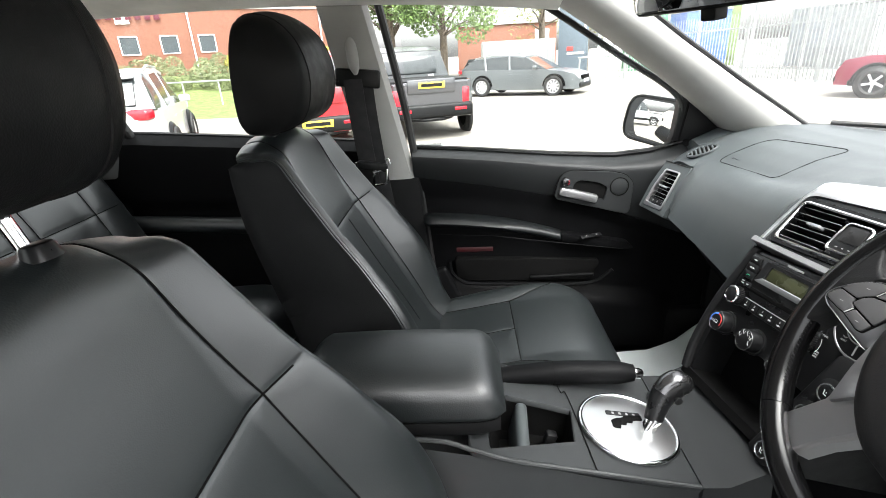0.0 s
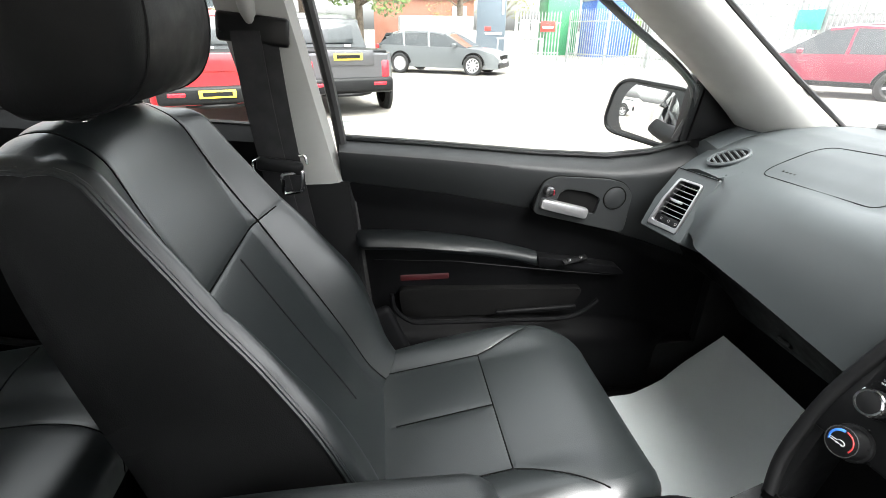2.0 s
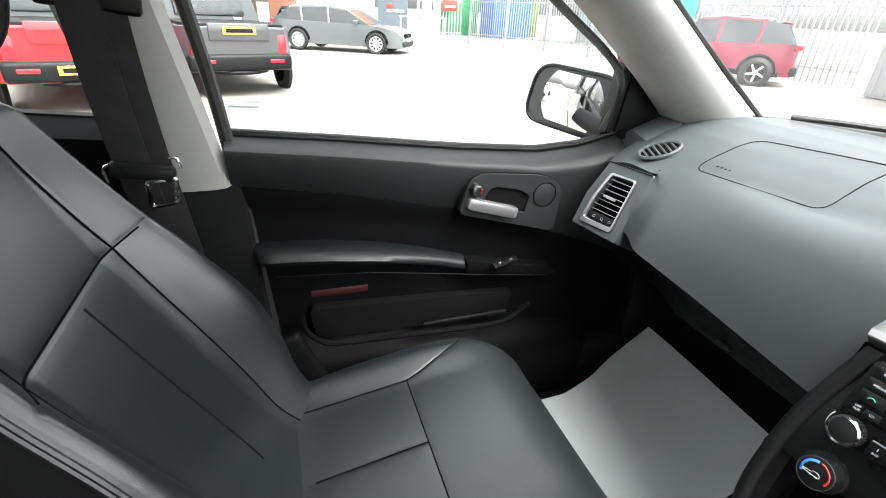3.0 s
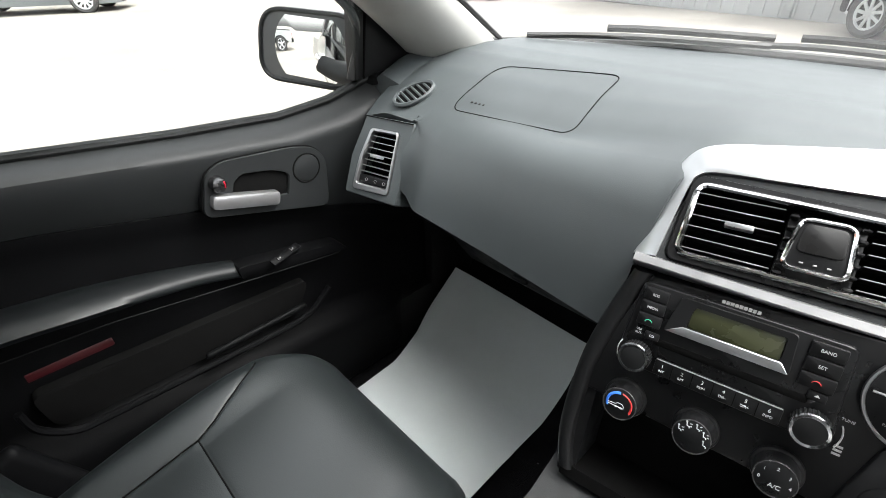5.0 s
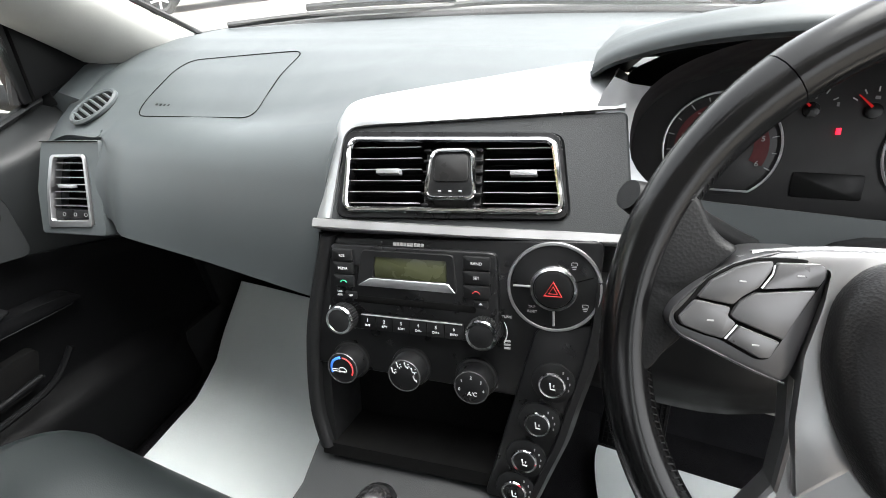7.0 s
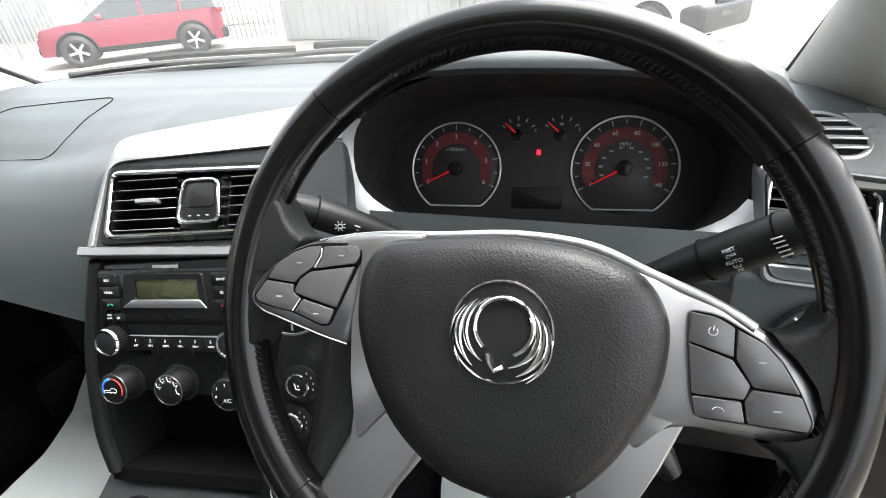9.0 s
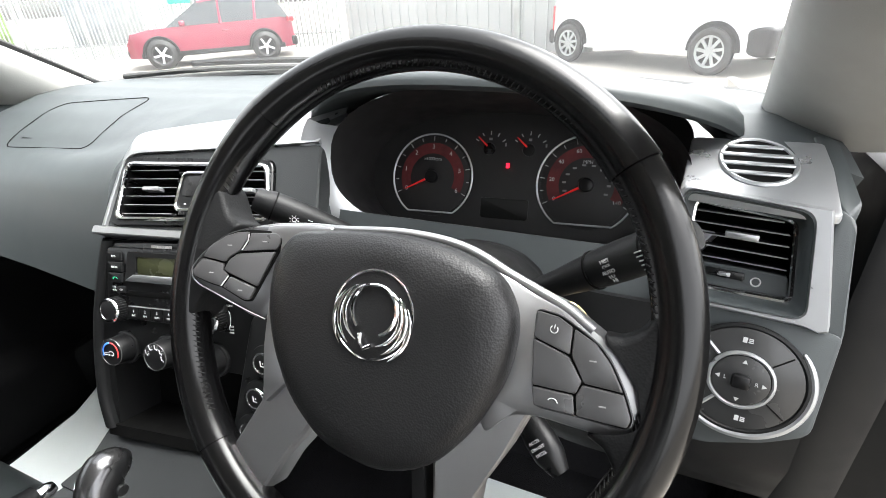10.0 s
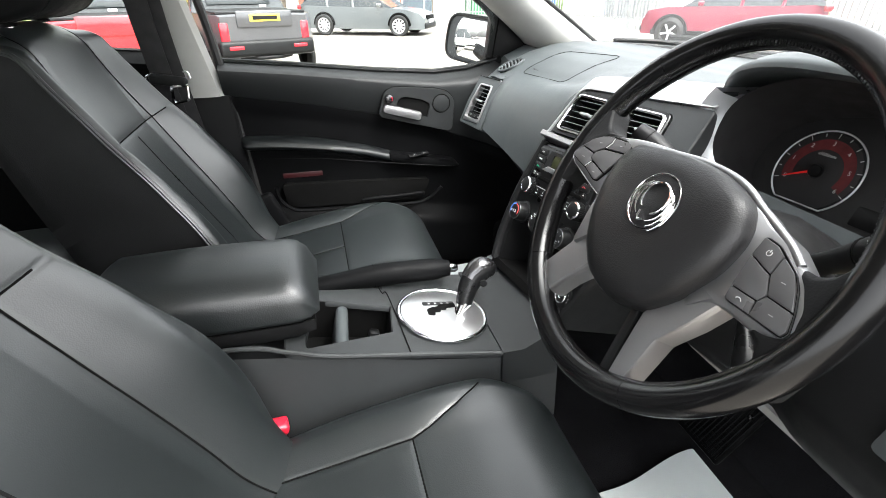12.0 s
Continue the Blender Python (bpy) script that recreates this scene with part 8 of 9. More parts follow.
def vehicle(name, label, paint, at, yaw, L, W, base, wheelbase, front_axle, r, lower, roof, glass_cut, tail="suv", plate=True, rim=None, spokes=5, group="parked vehicles", bed=None, clad=True, plate_up=None):
    """A parked vehicle, built nose towards +x with its front axle at the origin, on z = 0. lower and roof are side profiles (x, z)."""
    th = thing(name, (0, 0, 0), label, "car" if name != "pickup_truck" and name != "van" else name.replace("_", " "), group)
    hw = W / 2

    def section(x, z0, z1, w0, w1, n=6):
        pts = []
        for k in range(n + 1):
            t = k / n
            pts.append(Vector((x, -(w0 + (w1 - w0) * t ** 1.6), z0 + (z1 - z0) * t)))
        top = [Vector((x, -w1 * q, z1 + 0.015 * (1 - q * q))) for q in (0.9, 0.5, 0.0, -0.5, -0.9)]
        return pts + top + [Vector((p.x, -p.y, p.z)) for p in pts[::-1]]
    xs = sorted({q[0] for q in lower} | set(np.linspace(lower[0][0], lower[-1][0], 26).round(3)))
    rings = []
    for x in xs:
        e0, e1 = (x - lower[0][0]) / 0.35, (lower[-1][0] - x) / 0.45
        pinch = 0.80 + 0.20 * smooth01(min(e0, e1, 1.0)) ** 0.5
        rings.append(section(x, base, lerp(x, lower), hw * 0.985 * pinch, hw * 0.955 * pinch))
    part("body", loft(rings), paint, th, "painted body", angle=35)
    # glasshouse and roof
    gx = [q[0] for q in roof]
    rings, caps, posts = [], [], []
    for x in sorted({q[0] for q in roof} | set(np.linspace(gx[0], gx[-1], 18).round(3))):
        zl, zr = lerp(x, lower) - 0.02, lerp(x, roof)
        k = max(0.0, min(1.0, (zr - zl) / 0.5))
        rings.append(section(x, zl, max(zl + 0.01, zr), hw * 0.935, hw * (0.935 - 0.16 * k), 4))
    part("windows", loft(rings), TINT, th, "dark tinted windows", angle=35)
    top = [(x, z) for x, z in roof if z > max(q[1] for q in roof) - 0.13]
    x0, x1 = top[0][0], top[-1][0]
    rr = []
    for k in range(12):
        x = x0 + (x1 - x0) * k / 11
        z = lerp(x, roof)
        w = hw * 0.785
        rr.append([Vector((x, a * w, z + b)) for a, b in ((-1.03, -0.05), (-1.02, 0.0), (-0.9, 0.025), (0, 0.035), (0.9, 0.025), (1.02, 0.0), (1.03, -0.05))])
    part("roof", loft(rr), paint, th, "painted roof")
    for x, lean in glass_cut:
        for sd in (-1, 1):
            zl, zr = lerp(x, lower) - 0.02, lerp(x, roof)
            part("door_pillar", tube([(x, sd * hw * 0.945, zl), (x + lean, sd * hw * (0.945 - 0.16 * (zr - zl) / 0.5 * 0.98), zr)], 0.045, 6), paint, th)
    # lower cladding, arches, wheels
    xl, xr = lower[0][0], lower[-1][0]
    if clad:
        part("sill_cladding", join(rbox(((xl + xr) / 2, -hw * 0.96, base + 0.05), ((xr - xl) * 0.86, 0.06, 0.13), 0.02), rbox(((xl + xr) / 2, hw * 0.96, base + 0.05), ((xr - xl) * 0.86, 0.06, 0.13), 0.02)), BLACK, th, "black sill cladding")
    for ax in (0.0, -wheelbase):
        for sd in (-1, 1):
            arch = [(ax + (r + 0.06) * math.cos(a), sd * (hw - 0.012), r + (r + 0.06) * math.sin(a)) for a in [math.pi * k / 16 for k in range(17)]]
            part("wheel_arch", join(tube(arch, 0.05, 6, False, 0.6), moved(cyl(r + 0.03, 0.03, 0.004, 28), Matrix.Translation((ax, sd * (hw - 0.022), r)) @ pose(0, 0, 0, -90 * sd, 0, 0))), BLACK if clad else CAVITY, th, "black wheel arch")
            wheel_part(th, ax, sd * (hw + 0.015), r, sd, spokes, rim)
    for sd in (-1, 1):
        part("door_mirror", moved(rbox((0, 0, 0), (0.14, 0.20, 0.13), 0.04, 3), pose(roof[-1][0] - 0.42, sd * (hw + 0.06), lerp(roof[-1][0] - 0.42, lower) + 0.07)), paint, th, "painted door mirror")
        part("headlamp", moved(rbox((0, 0, 0), (0.30, 0.32, 0.13), 0.05, 3), pose(xr - 0.20, sd * hw * 0.62, lerp(xr - 0.2, lower) - 0.20, 0, 0, -sd * 18)), LENS, th, "clear headlamp")
        for k in range(2 if name != "van" else 1):
            part("door_handle", rbox((-0.75 - 0.95 * k - (0.2 if name == "van" else 0), sd * hw * 0.965, lower[len(lower) // 2][1] - 0.16), (0.17, 0.03, 0.03), 0.01), paint, th)
        zt = lerp(xl + 0.1, lower)
        if tail == "pickup":
            part("tail_lamp", rbox((xl + 0.05, sd * (hw * 0.80 - 0.075), zt - 0.30), (0.12, 0.15, 0.38), 0.03), TAILRED, th, "red tail lamp")
        elif tail == "van":
            part("tail_lamp", rbox((xl + 0.06, sd * hw * 0.78, zt - 0.45), (0.12, 0.10, 0.5), 0.03), TAILRED, th, "red tail lamp")
        else:
            part("tail_lamp", moved(rbox((0, 0, 0), (0.22, 0.46, 0.16), 0.05, 3), pose(xl + 0.10, sd * hw * 0.64, zt - 0.07, 0, 0, sd * 22)), TAILRED, th, "red tail lamp")
            part("bumper_reflector", rbox((xl + 0.01, sd * hw * 0.66, base + 0.26), (0.08, 0.26, 0.07), 0.02), TAILRED, th, "red bumper reflector")
    part("rear_bumper", rbox((xl + 0.06, 0, base + 0.14), (0.28, W * 0.86, 0.26), 0.06, 3), BLACK, th, "black rear bumper")
    if tail == "suv":
        part("rear_window", moved(rbox((0, 0, 0), (0.02, W * 0.66, 0.40), 0.008), pose(xl + 0.235, 0, lerp(xl + 0.1, lower) + 0.23, 0, 34, 0)), TINT, th, "dark rear window")
        part("roof_spoiler", moved(rbox((0, 0, 0), (0.22, W * 0.68, 0.05), 0.02), pose(xl + 0.42, 0, lerp(xl + 0.45, roof) + 0.04, 0, -6, 0)), paint, th, "painted roof spoiler")
        part("wiper", tube([(xl + 0.10, 0.1, lerp(xl + 0.1, lower) + 0.06), (xl + 0.13, -0.30, lerp(xl + 0.1, lower) + 0.09)], 0.012, 6), BLACK, th, "black rear wiper")
        for sd in (-1, 1):
            part("roof_rail", tube([(xl + 0.7, sd * hw * 0.76, lerp(xl + 0.7, roof) + 0.05), (xl + 1.3, sd * hw * 0.76, lerp(xl + 1.3, roof) + 0.08), (xl + 2.1, sd * hw * 0.76, lerp(xl + 2.1, roof) + 0.05)], 0.02, 6), SILVER, th, "silver roof rail")
    part("front_bumper", rbox((xr - 0.18, 0, base + (0.20 if tail == "van" else 0.12)), (0.44, W * (0.95 if tail == "van" else 0.80), 0.40 if tail == "van" else 0.22), 0.08, 3), BLACK, th, "black front bumper")
    part("grille", rbox((xr - 0.015, 0, base + 0.38), (0.06, W * 0.5, 0.16), 0.03), CAVITY, th, "black grille")
    if plate:
        zp = base + (plate_up or (0.62 if tail == "pickup" else 0.55))
        off = 0.06 if plate_up else 0.0
        p = part("number_plate", rbox((xl - 0.035 - off, 0, zp), (0.02, 0.52, 0.115), 0.004), YELLOW, th, "yellow rear number plate")
        part("plate_bar", rbox((xl - 0.047 - off, 0, zp), (0.004, 0.42, 0.06), 0.0), BLACK, p)
        part("front_plate", rbox((xr + 0.03, 0, base + 0.26), (0.02, 0.52, 0.115), 0.004), UPVC, th, "white front number plate")
    if bed:
        x0, x1, zb = bed
        part("bed_cover", rbox(((x0 + x1) / 2, 0, zb + 0.03), (x1 - x0, W * 0.80, 0.05), 0.015), BLACK, th, "black load bed cover")
        part("tailgate_dish", rbox((xl - 0.012, 0, base + 0.60), (0.04, 0.95, 0.26), 0.02), paint, th, "pressed tailgate panel")
        part("rear_window", moved(rbox((0, 0, 0), (0.02, W * 0.62, 0.36), 0.03), pose(x1 - 0.0, 0, zb + 0.30, 0, 12, 0)), TINT, th, "dark rear window")
        part("tow_bar", tube([(xl + 0.2, -0.45, base - 0.02), (xl - 0.02, -0.2, base - 0.02), (xl - 0.02, 0.2, base - 0.02), (xl + 0.2, 0.45, base - 0.02)], 0.035, 8), BLACK, th, "black tow bar")
        for sd in (-1, 1):
            part("reverse_lamp", rbox((xl - 0.075, sd * hw * 0.58, base + 0.16), (0.03, 0.24, 0.06), 0.01), TAILRED, th, "red bumper lamp")
        part("maker_mark", rbox((xl - 0.03, 0, base + 0.80), (0.01, 0.12, 0.04), 0.004), SILVER, th)
    th.matrix_basis = Matrix.Translation((at[0], at[1], ground_z(at[0], at[1]))) @ pose(0, 0, 0, 0, 0, yaw)
    return th


PICKUP_LOW = [(-3.95, 1.10), (-3.90, 1.13), (-2.30, 1.13), (-2.25, 1.12), (-0.35, 1.10), (0.25, 1.06), (0.72, 0.98), (0.85, 0.80)]
PICKUP_ROOF = [(-2.33, 1.13), (-2.16, 1.68), (-1.7, 1.78), (-1.0, 1.77), (-0.78, 1.70), (-0.05, 1.10)]
SUV_LOW = [(-3.50, 0.98), (-3.45, 1.08), (-2.4, 1.04), (-0.45, 1.00), (0.2, 0.97), (0.65, 0.88), (0.80, 0.62)]
SUV_ROOF = [(-3.40, 1.08), (-3.10, 1.50), (-2.6, 1.60), (-1.7, 1.64), (-1.15, 1.58), (-0.25, 1.0)]
ESTATE_LOW = [(-3.98, 0.86), (-3.90, 0.98), (-2.5, 0.95), (-0.55, 0.93), (0.25, 0.86), (0.72, 0.74), (0.90, 0.55)]
ESTATE_ROOF = [(-3.85, 0.98), (-3.35, 1.32), (-2.6, 1.44), (-1.7, 1.45), (-1.2, 1.38), (-0.30, 0.93)]
VAN_LOW = [(-3.42, 1.12), (-3.38, 1.16), (-1.0, 1.10), (-0.3, 1.06), (0.1, 1.02), (0.55, 0.90), (0.78, 0.62)]
VAN_ROOF = [(-3.40, 1.16), (-3.34, 1.78), (-3.0, 1.86), (-1.4, 1.86), (-1.0, 1.78), (-0.05, 1.06)]


def parked_vehicles():
    def facing(front, rear):
        f, b = Vector(front), Vector(rear)
        return math.degrees(math.atan2(f.y - b.y, f.x - b.x))
    # grey estate beyond the car park
    vehicle("estate_car", "grey estate car parked by the railings", GREYPAINT, (3.90, 19.50, 0), facing((3.45, 18.7), (0.90, 20.1)), 4.93, 1.88, 0.22, 2.91, 0.9, 0.34, ESTATE_LOW, ESTATE_ROOF, [(-1.75, -0.08), (-2.75, -0.1)], spokes=10, clad=False)
    # charcoal pickup, tail towards the camera
    vehicle("pickup_truck", "charcoal pickup truck with black bed cover", DARKPAINT, (-1.79, 13.43, 0), 109, 5.1, 1.92, 0.46, 3.06, 0.9, 0.38, PICKUP_LOW, PICKUP_ROOF, [(-1.45, -0.05)], tail="pickup", bed=(-3.85, -2.3, 1.12))
    # red pickup beside it
    vehicle("pickup_truck", "bright red pickup truck with black bumper", BRIGHTRED, (-3.70, 12.13, 0), 109, 5.1, 1.92, 0.46, 3.06, 0.9, 0.38, PICKUP_LOW, PICKUP_ROOF, [(-1.45, -0.05)], tail="pickup", bed=(-3.85, -2.3, 1.12), plate_up=0.16)
    # white SUV
    vehicle("suv", "white family SUV with red tail lamps", WHITEPAINT, (-6.65, 10.15, 0), 113, 4.45, 1.85, 0.30, 2.65, 0.85, 0.36, SUV_LOW, SUV_ROOF, [(-1.7, -0.06), (-2.6, -0.1)], plate=True)
    # red SUV by the fence
    vehicle("suv", "dark red SUV with black cladding by the fence", REDPAINT, (10.61, 13.18, 0), facing((9.94, 12.52), (11.80, 10.62)), 4.45, 1.87, 0.30, 2.675, 0.85, 0.36, SUV_LOW, SUV_ROOF, [(-1.6, -0.06), (-2.5, -0.1)])
    # white van
    vehicle("van", "white panel van with black rubbing strip", WHITEPAINT, (9.63, -0.93, 0), facing((8.85, -0.42), (10.43, 2.0)), 4.4, 1.83, 0.26, 2.80, 0.8, 0.32, VAN_LOW, VAN_ROOF, [(-0.95, -0.05), (-1.5, 0.0), (-2.2, 0.0), (-2.9, 0.0), (-3.3, 0.0)], tail="van", rim=GALV, spokes=9, clad=False)
    # silver pickup behind, seen in the door mirror
    vehicle("pickup_truck", "silver pickup truck parked behind", SILVERPAINT, (-12.6, 6.7, 0), 80, 5.1, 1.92, 0.46, 3.06, 0.9, 0.38, PICKUP_LOW, PICKUP_ROOF, [(-1.45, -0.05)], tail="pickup", bed=(-3.85, -2.3, 1.12))


# ---- outside: grounds and buildings ----
def ground_z(x, y):
    """The car park falls gently away from the vehicle."""
    return 0.005 * max(-30.0, min(40.0, x)) - 0.010 * max(-20.0, min(60.0, y))


def grounds():
    g = solo("ground", sheet(lambda s, t: (lambda x, y: Vector((x, y, ground_z(x, y))))(300 * (2 * s - 1) ** 3, 300 * (2 * t - 1) ** 3), 80, 80), ASPHALT, "pale worn tarmac of the car park", "ground", kind="structure")
    f = lambda s, t: Vector((-26 + 19.2 * s, 16.0 + 12.0 * t + 2.0 * (1 - s), -0.20 + 1.26 * t * t))
    solo("lawn", sheet(f, 16, 8, 0.06), GRASS, "mown grass bank beside the car park", "lawn", kind="structure")
    solo("trim_6", tube([(-26, 17.9, -0.28), (-7.0, 15.95, -0.16), (-6.7, 26, -0.26)], 0.07, 4), KERB, "pale concrete kerb round the grass", "kerb", kind="structure")


def leaves_on(centres, count, size, spread, seed, flat=1.0):
    rnd = random.Random(seed)
    vs, fs = [], []
    for k in range(count):
        c, r = centres[k % len(centres)]
        while True:
            d = Vector((rnd.uniform(-1, 1), rnd.uniform(-1, 1), rnd.uniform(-1, 1)))
            if 0.05 < d.length < 1:
                break
        d = d.normalized() * (d.length ** 0.4)
        p = Vector(c) + Vector((d.x * r, d.y * r, d.z * r * flat))
        a = Vector((rnd.gauss(0, 1), rnd.gauss(0, 1), rnd.gauss(0, 1))).normalized()
        b = a.orthogonal().normalized()
        s = size * rnd.uniform(0.6, 1.4)
        i = len(vs)
        vs += [p - a * s, p + b * s * 0.5, p + a * s, p - b * s * 0.5]
        fs.append((i, i + 1, i + 2, i + 3))
    bm = bmesh.new()
    vv = [bm.verts.new(v) for v in vs]
    for f in fs:
        bm.faces.new([vv[i] for i in f])
    return bm


def tree(at, h, r, seed, leaf, count, label, thin=False):
    rnd = random.Random(seed)
    th = thing("tree", at, label, "tree", "trees")
    at = Vector(at)
    part("trunk", tube([at - Vector((0, 0, 0.5)), at + Vector((0.05, 0, h * 0.25)), at + Vector((0.0, 0.1, h * 0.55)), at + Vector((0.1, 0, h * 0.85))], [h * 0.03, h * 0.024, h * 0.015, h * 0.004], 8), BARK, th, "brown trunk")
    limbs, cs = [], []
    for k in range(22):
        z = h * rnd.uniform(0.32, 0.9)
        a = rnd.uniform(0, 2 * math.pi)
        q = r * rnd.uniform(0.4, 1.0) * (1 - abs(z / h - 0.58) * 0.9)
        e = at + Vector((math.cos(a) * q, math.sin(a) * q, z + rnd.uniform(0, 0.15) * h))
        limbs.append(tube([at + Vector((0, 0, z * 0.8)), (at + e + Vector((0, 0, z))) / 2 - Vector((0, 0, z * 0.06)), e], [h * 0.008, h * 0.005, h * 0.0015], 5))
        cs.append((e, r * rnd.uniform(0.20, 0.42)))
    part("limbs", join(*limbs), BARK, th, "brown limbs")
    part("crown", leaves_on(cs, count, 0.10 if not thin else 0.08, 1, seed), leaf, th, "crown of small leaves", smooth=False)
    return th


def planting():
    tree((-0.8, 27.5, 0), 8.0, 3.0, 3, LEAF, 9000, "broad green tree behind the parked pickups")
    tree((-3.8, 29.5, 0), 8.5, 3.2, 4, LEAF, 9000, "broad green tree behind the parked pickups")
    tree((5.2, 33.0, 0), 8.5, 3.6, 5, LEAFY, 4200, "thin yellowing tree beyond the fence", True)
    tree((9.2, 38.0, 0), 7.0, 3.2, 6, LEAFY, 4200, "thin yellowing tree beyond the fence", True)
    rnd = random.Random(9)
    cs = [((-22 + 0.62 * k, 24.8 + 0.5 * math.sin(k), 1.05 + 0.18 * math.sin(k * 1.7)), 0.62) for k in range(26)]
    part_h = thing("hedge", (-14, 24.8, 0.2), "pale clipped hedge in front of the brick office", "hedge", kind="stuff")
    part("foliage", leaves_on(cs, 16000, 0.05, 1, 8), HEDGE, part_h, "pale green foliage", smooth=False)
    cs = [((-17 + 1.1 * k + rnd.uniform(-0.3, 0.3), 26.8, 1.55 + rnd.uniform(-0.1, 0.25)), 0.5) for k in range(10)]
    sh = thing("shrub", (-12, 26.8, 0.2), "low yellow and green shrubs along the office wall", "shrub", kind="stuff")
    part("foliage", leaves_on(cs[5:], 5000, 0.045, 1, 12), GORSE, sh, "yellow foliage", smooth=False)
    part("foliage", leaves_on(cs[:6], 5000, 0.045, 1, 13), HEDGE, sh, "pale green foliage", smooth=False)


def window_unit(parent, m, w, h):
    fr = part("window", join(rbox((0, 0, h / 2), (w, 0.10, 0.07), 0.01), rbox((0, 0, -h / 2), (w, 0.12, 0.07), 0.01), rbox((w / 2, 0, 0), (0.07, 0.10, h), 0.01), rbox((-w / 2, 0, 0), (0.07, 0.10, h), 0.01)), UPVC, parent, "white window frame")
    fr.matrix_basis = m
    p = part("pane", rbox((0, 0.02, 0), (w, 0.02, h), 0.0), PANE, fr)
    p.matrix_parent_inverse = Matrix()
    return fr


def buildings():
    # brick office
    b = thing("office_building", (-14, 31, 0), "red brick two storey office with white windows", "building")
    o, yaw = Vector((-8.6, 45.2, 0)), 216.0
    m = Matrix.Translation(o) @ pose(0, 0, 0, 0, 0, yaw)
    w = part("wall", moved(rbox((18, -4, 4.65), (36, 8, 10.3), 0.02), m), BRICK, b, "red brick wall")
    part("stone_band", moved(rbox((7.3, 0.03, 5.45), (14.7, 0.1, 0.16), 0.02), m), STONEBAND, w, "grey stone band")
    part("roof", moved(rbox((18, -4, 10.0), (37, 9, 0.4), 0.05), m), STONEBAND, b, "grey roof edge")
    for k in range(13):
        for z in (3.1, 7.1):
            window_unit(b, m @ Matrix.Translation((2.2 + 2.5 * k, 0.03, z)) @ pose(0, 0, 0, 0, 0, 180), 1.1, 1.15)
    for x in (3.4, 13.2, 20.9):
        part("drain_pipe", tube([m @ Vector((x, 0.12, 0)), m @ Vector((x, 0.12, 9.7))], 0.06, 8), UPVC, b, "white drain pipe")
    sg = part("sign_panel", moved(rbox((17.27, 0.10, 5.5), (0.85, 0.06, 2.1), 0.01), m), UPVC, b, "white sign panel")
    for k in range(7):
        part("sign_letter_bar", moved(rbox((18.6 - 0.575 * k, 0.16, 4.95), (0.36, 0.03, 0.48), 0.02), m), principled("dark_red_letters", (0.10, 0.015, 0.03), 0.5) if k == 0 else bpy.data.materials["dark_red_letters"], b)
    # low brick store
    s = thing("brick_store", (4.0, 46, 0), "low red brick store with a white door", "building")
    part("wall", rbox((4.2, 48, 1.5), (8.5, 5, 4.0), 0.02), BRICK, s, "red brick wall")
    part("roof", rbox((4.2, 48, 3.58), (8.8, 5.3, 0.16), 0.03), STONEBAND, s, "grey flat roof edge")
    part("door", rbox((7.2, 45.44, 1.5), (1.2, 0.1, 3.0), 0.02), UPVC, s, "white door")
    # white container and slate sign tower
    c = thing("container", (3.5, 30.5, 0), "white shipping container behind the estate car", "container")
    part("body", rbox((3.5, 31.4, 0.83), (4.2, 2.2, 2.29), 0.03), CLAD, c, "white corrugated body")
    for k in range(26):
        part("rib", rbox((1.5 + 0.16 * k, 30.29, 0.83), (0.06, 0.05, 2.1), 0.01, 1), CLAD, c)
    t = thing("sign_tower", (6.25, 28.6, 0), "tall slate blue sign tower with orange top", "sign")
    part("board", moved(rbox((0, 0, 1.6), (1.55, 0.3, 3.8), 0.03), pose(6.25, 28.6, 0, 0, 0, -18)), SIGNBLUE, t, "slate blue board")
    part("top_board", moved(rbox((0, 0, 4.0), (1.5, 0.28, 1.0), 0.03), pose(6.25, 28.6, 0, 0, 0, -18)), ORANGE, t, "orange top board")
    part("emblem", moved(rbox((-0.15, -0.17, 1.35), (0.34, 0.02, 0.22), 0.01), pose(6.25, 28.6, 0, 0, 0, -18)), SIGNRED, t)
    part("sign_bar", moved(rbox((0.15, -0.17, 1.12), (0.9, 0.02, 0.12), 0.01), pose(6.25, 28.6, 0, 0, 0, -18)), UPVC, t)
    part("sign_bar", moved(rbox((0.62, -0.17, 2.7), (0.12, 0.02, 1.3), 0.01), pose(6.25, 28.6, 0, 0, 0, -18)), UPVC, t)
    # grey shed wall beside the van
    sh = thing("storage_shed", (14.5, 5, 0), "pale grey clad storage shed", "building")
    part("wall", moved(rbox((0, 0, 1.9), (0.3, 7.2, 3.8), 0.03), pose(12.6, 5.2, 0, 0, 0, -12)), CLAD, sh, "pale grey cladding")
    for k in range(24):
        part("cladding_rib", moved(rbox((-0.16, -3.5 + 0.3 * k, 1.9), (0.03, 0.05, 3.7), 0.008, 1), pose(12.6, 5.2, 0, 0, 0, -12)), CLAD, sh)
    part("door_post", moved(rbox((-0.2, -1.9, 1.9), (0.12, 0.16, 3.7), 0.02), pose(12.6, 5.2, 0, 0, 0, -12)), GALV, sh, "grey steel post")
    # distant clutter behind the fence
    for k, (x, y, w, d, h, mt, lb) in enumerate(((12.6, 36, 2.2, 2, 3.2, TEAL, "green farm machine behind the fence"), (14.8, 33, 2.6, 2.4, 3.0, BLUETARP, "blue container behind the fence"), (20.0, 27, 3.0, 6, 2.6, GALV, "grey stacked machinery behind the fence"), (17.5, 36, 1.6, 2, 3.6, LEAF, "dark green trailer behind the fence"))):
        q = thing("yard_container", (x, y, 0), lb, "container", "stored goods")
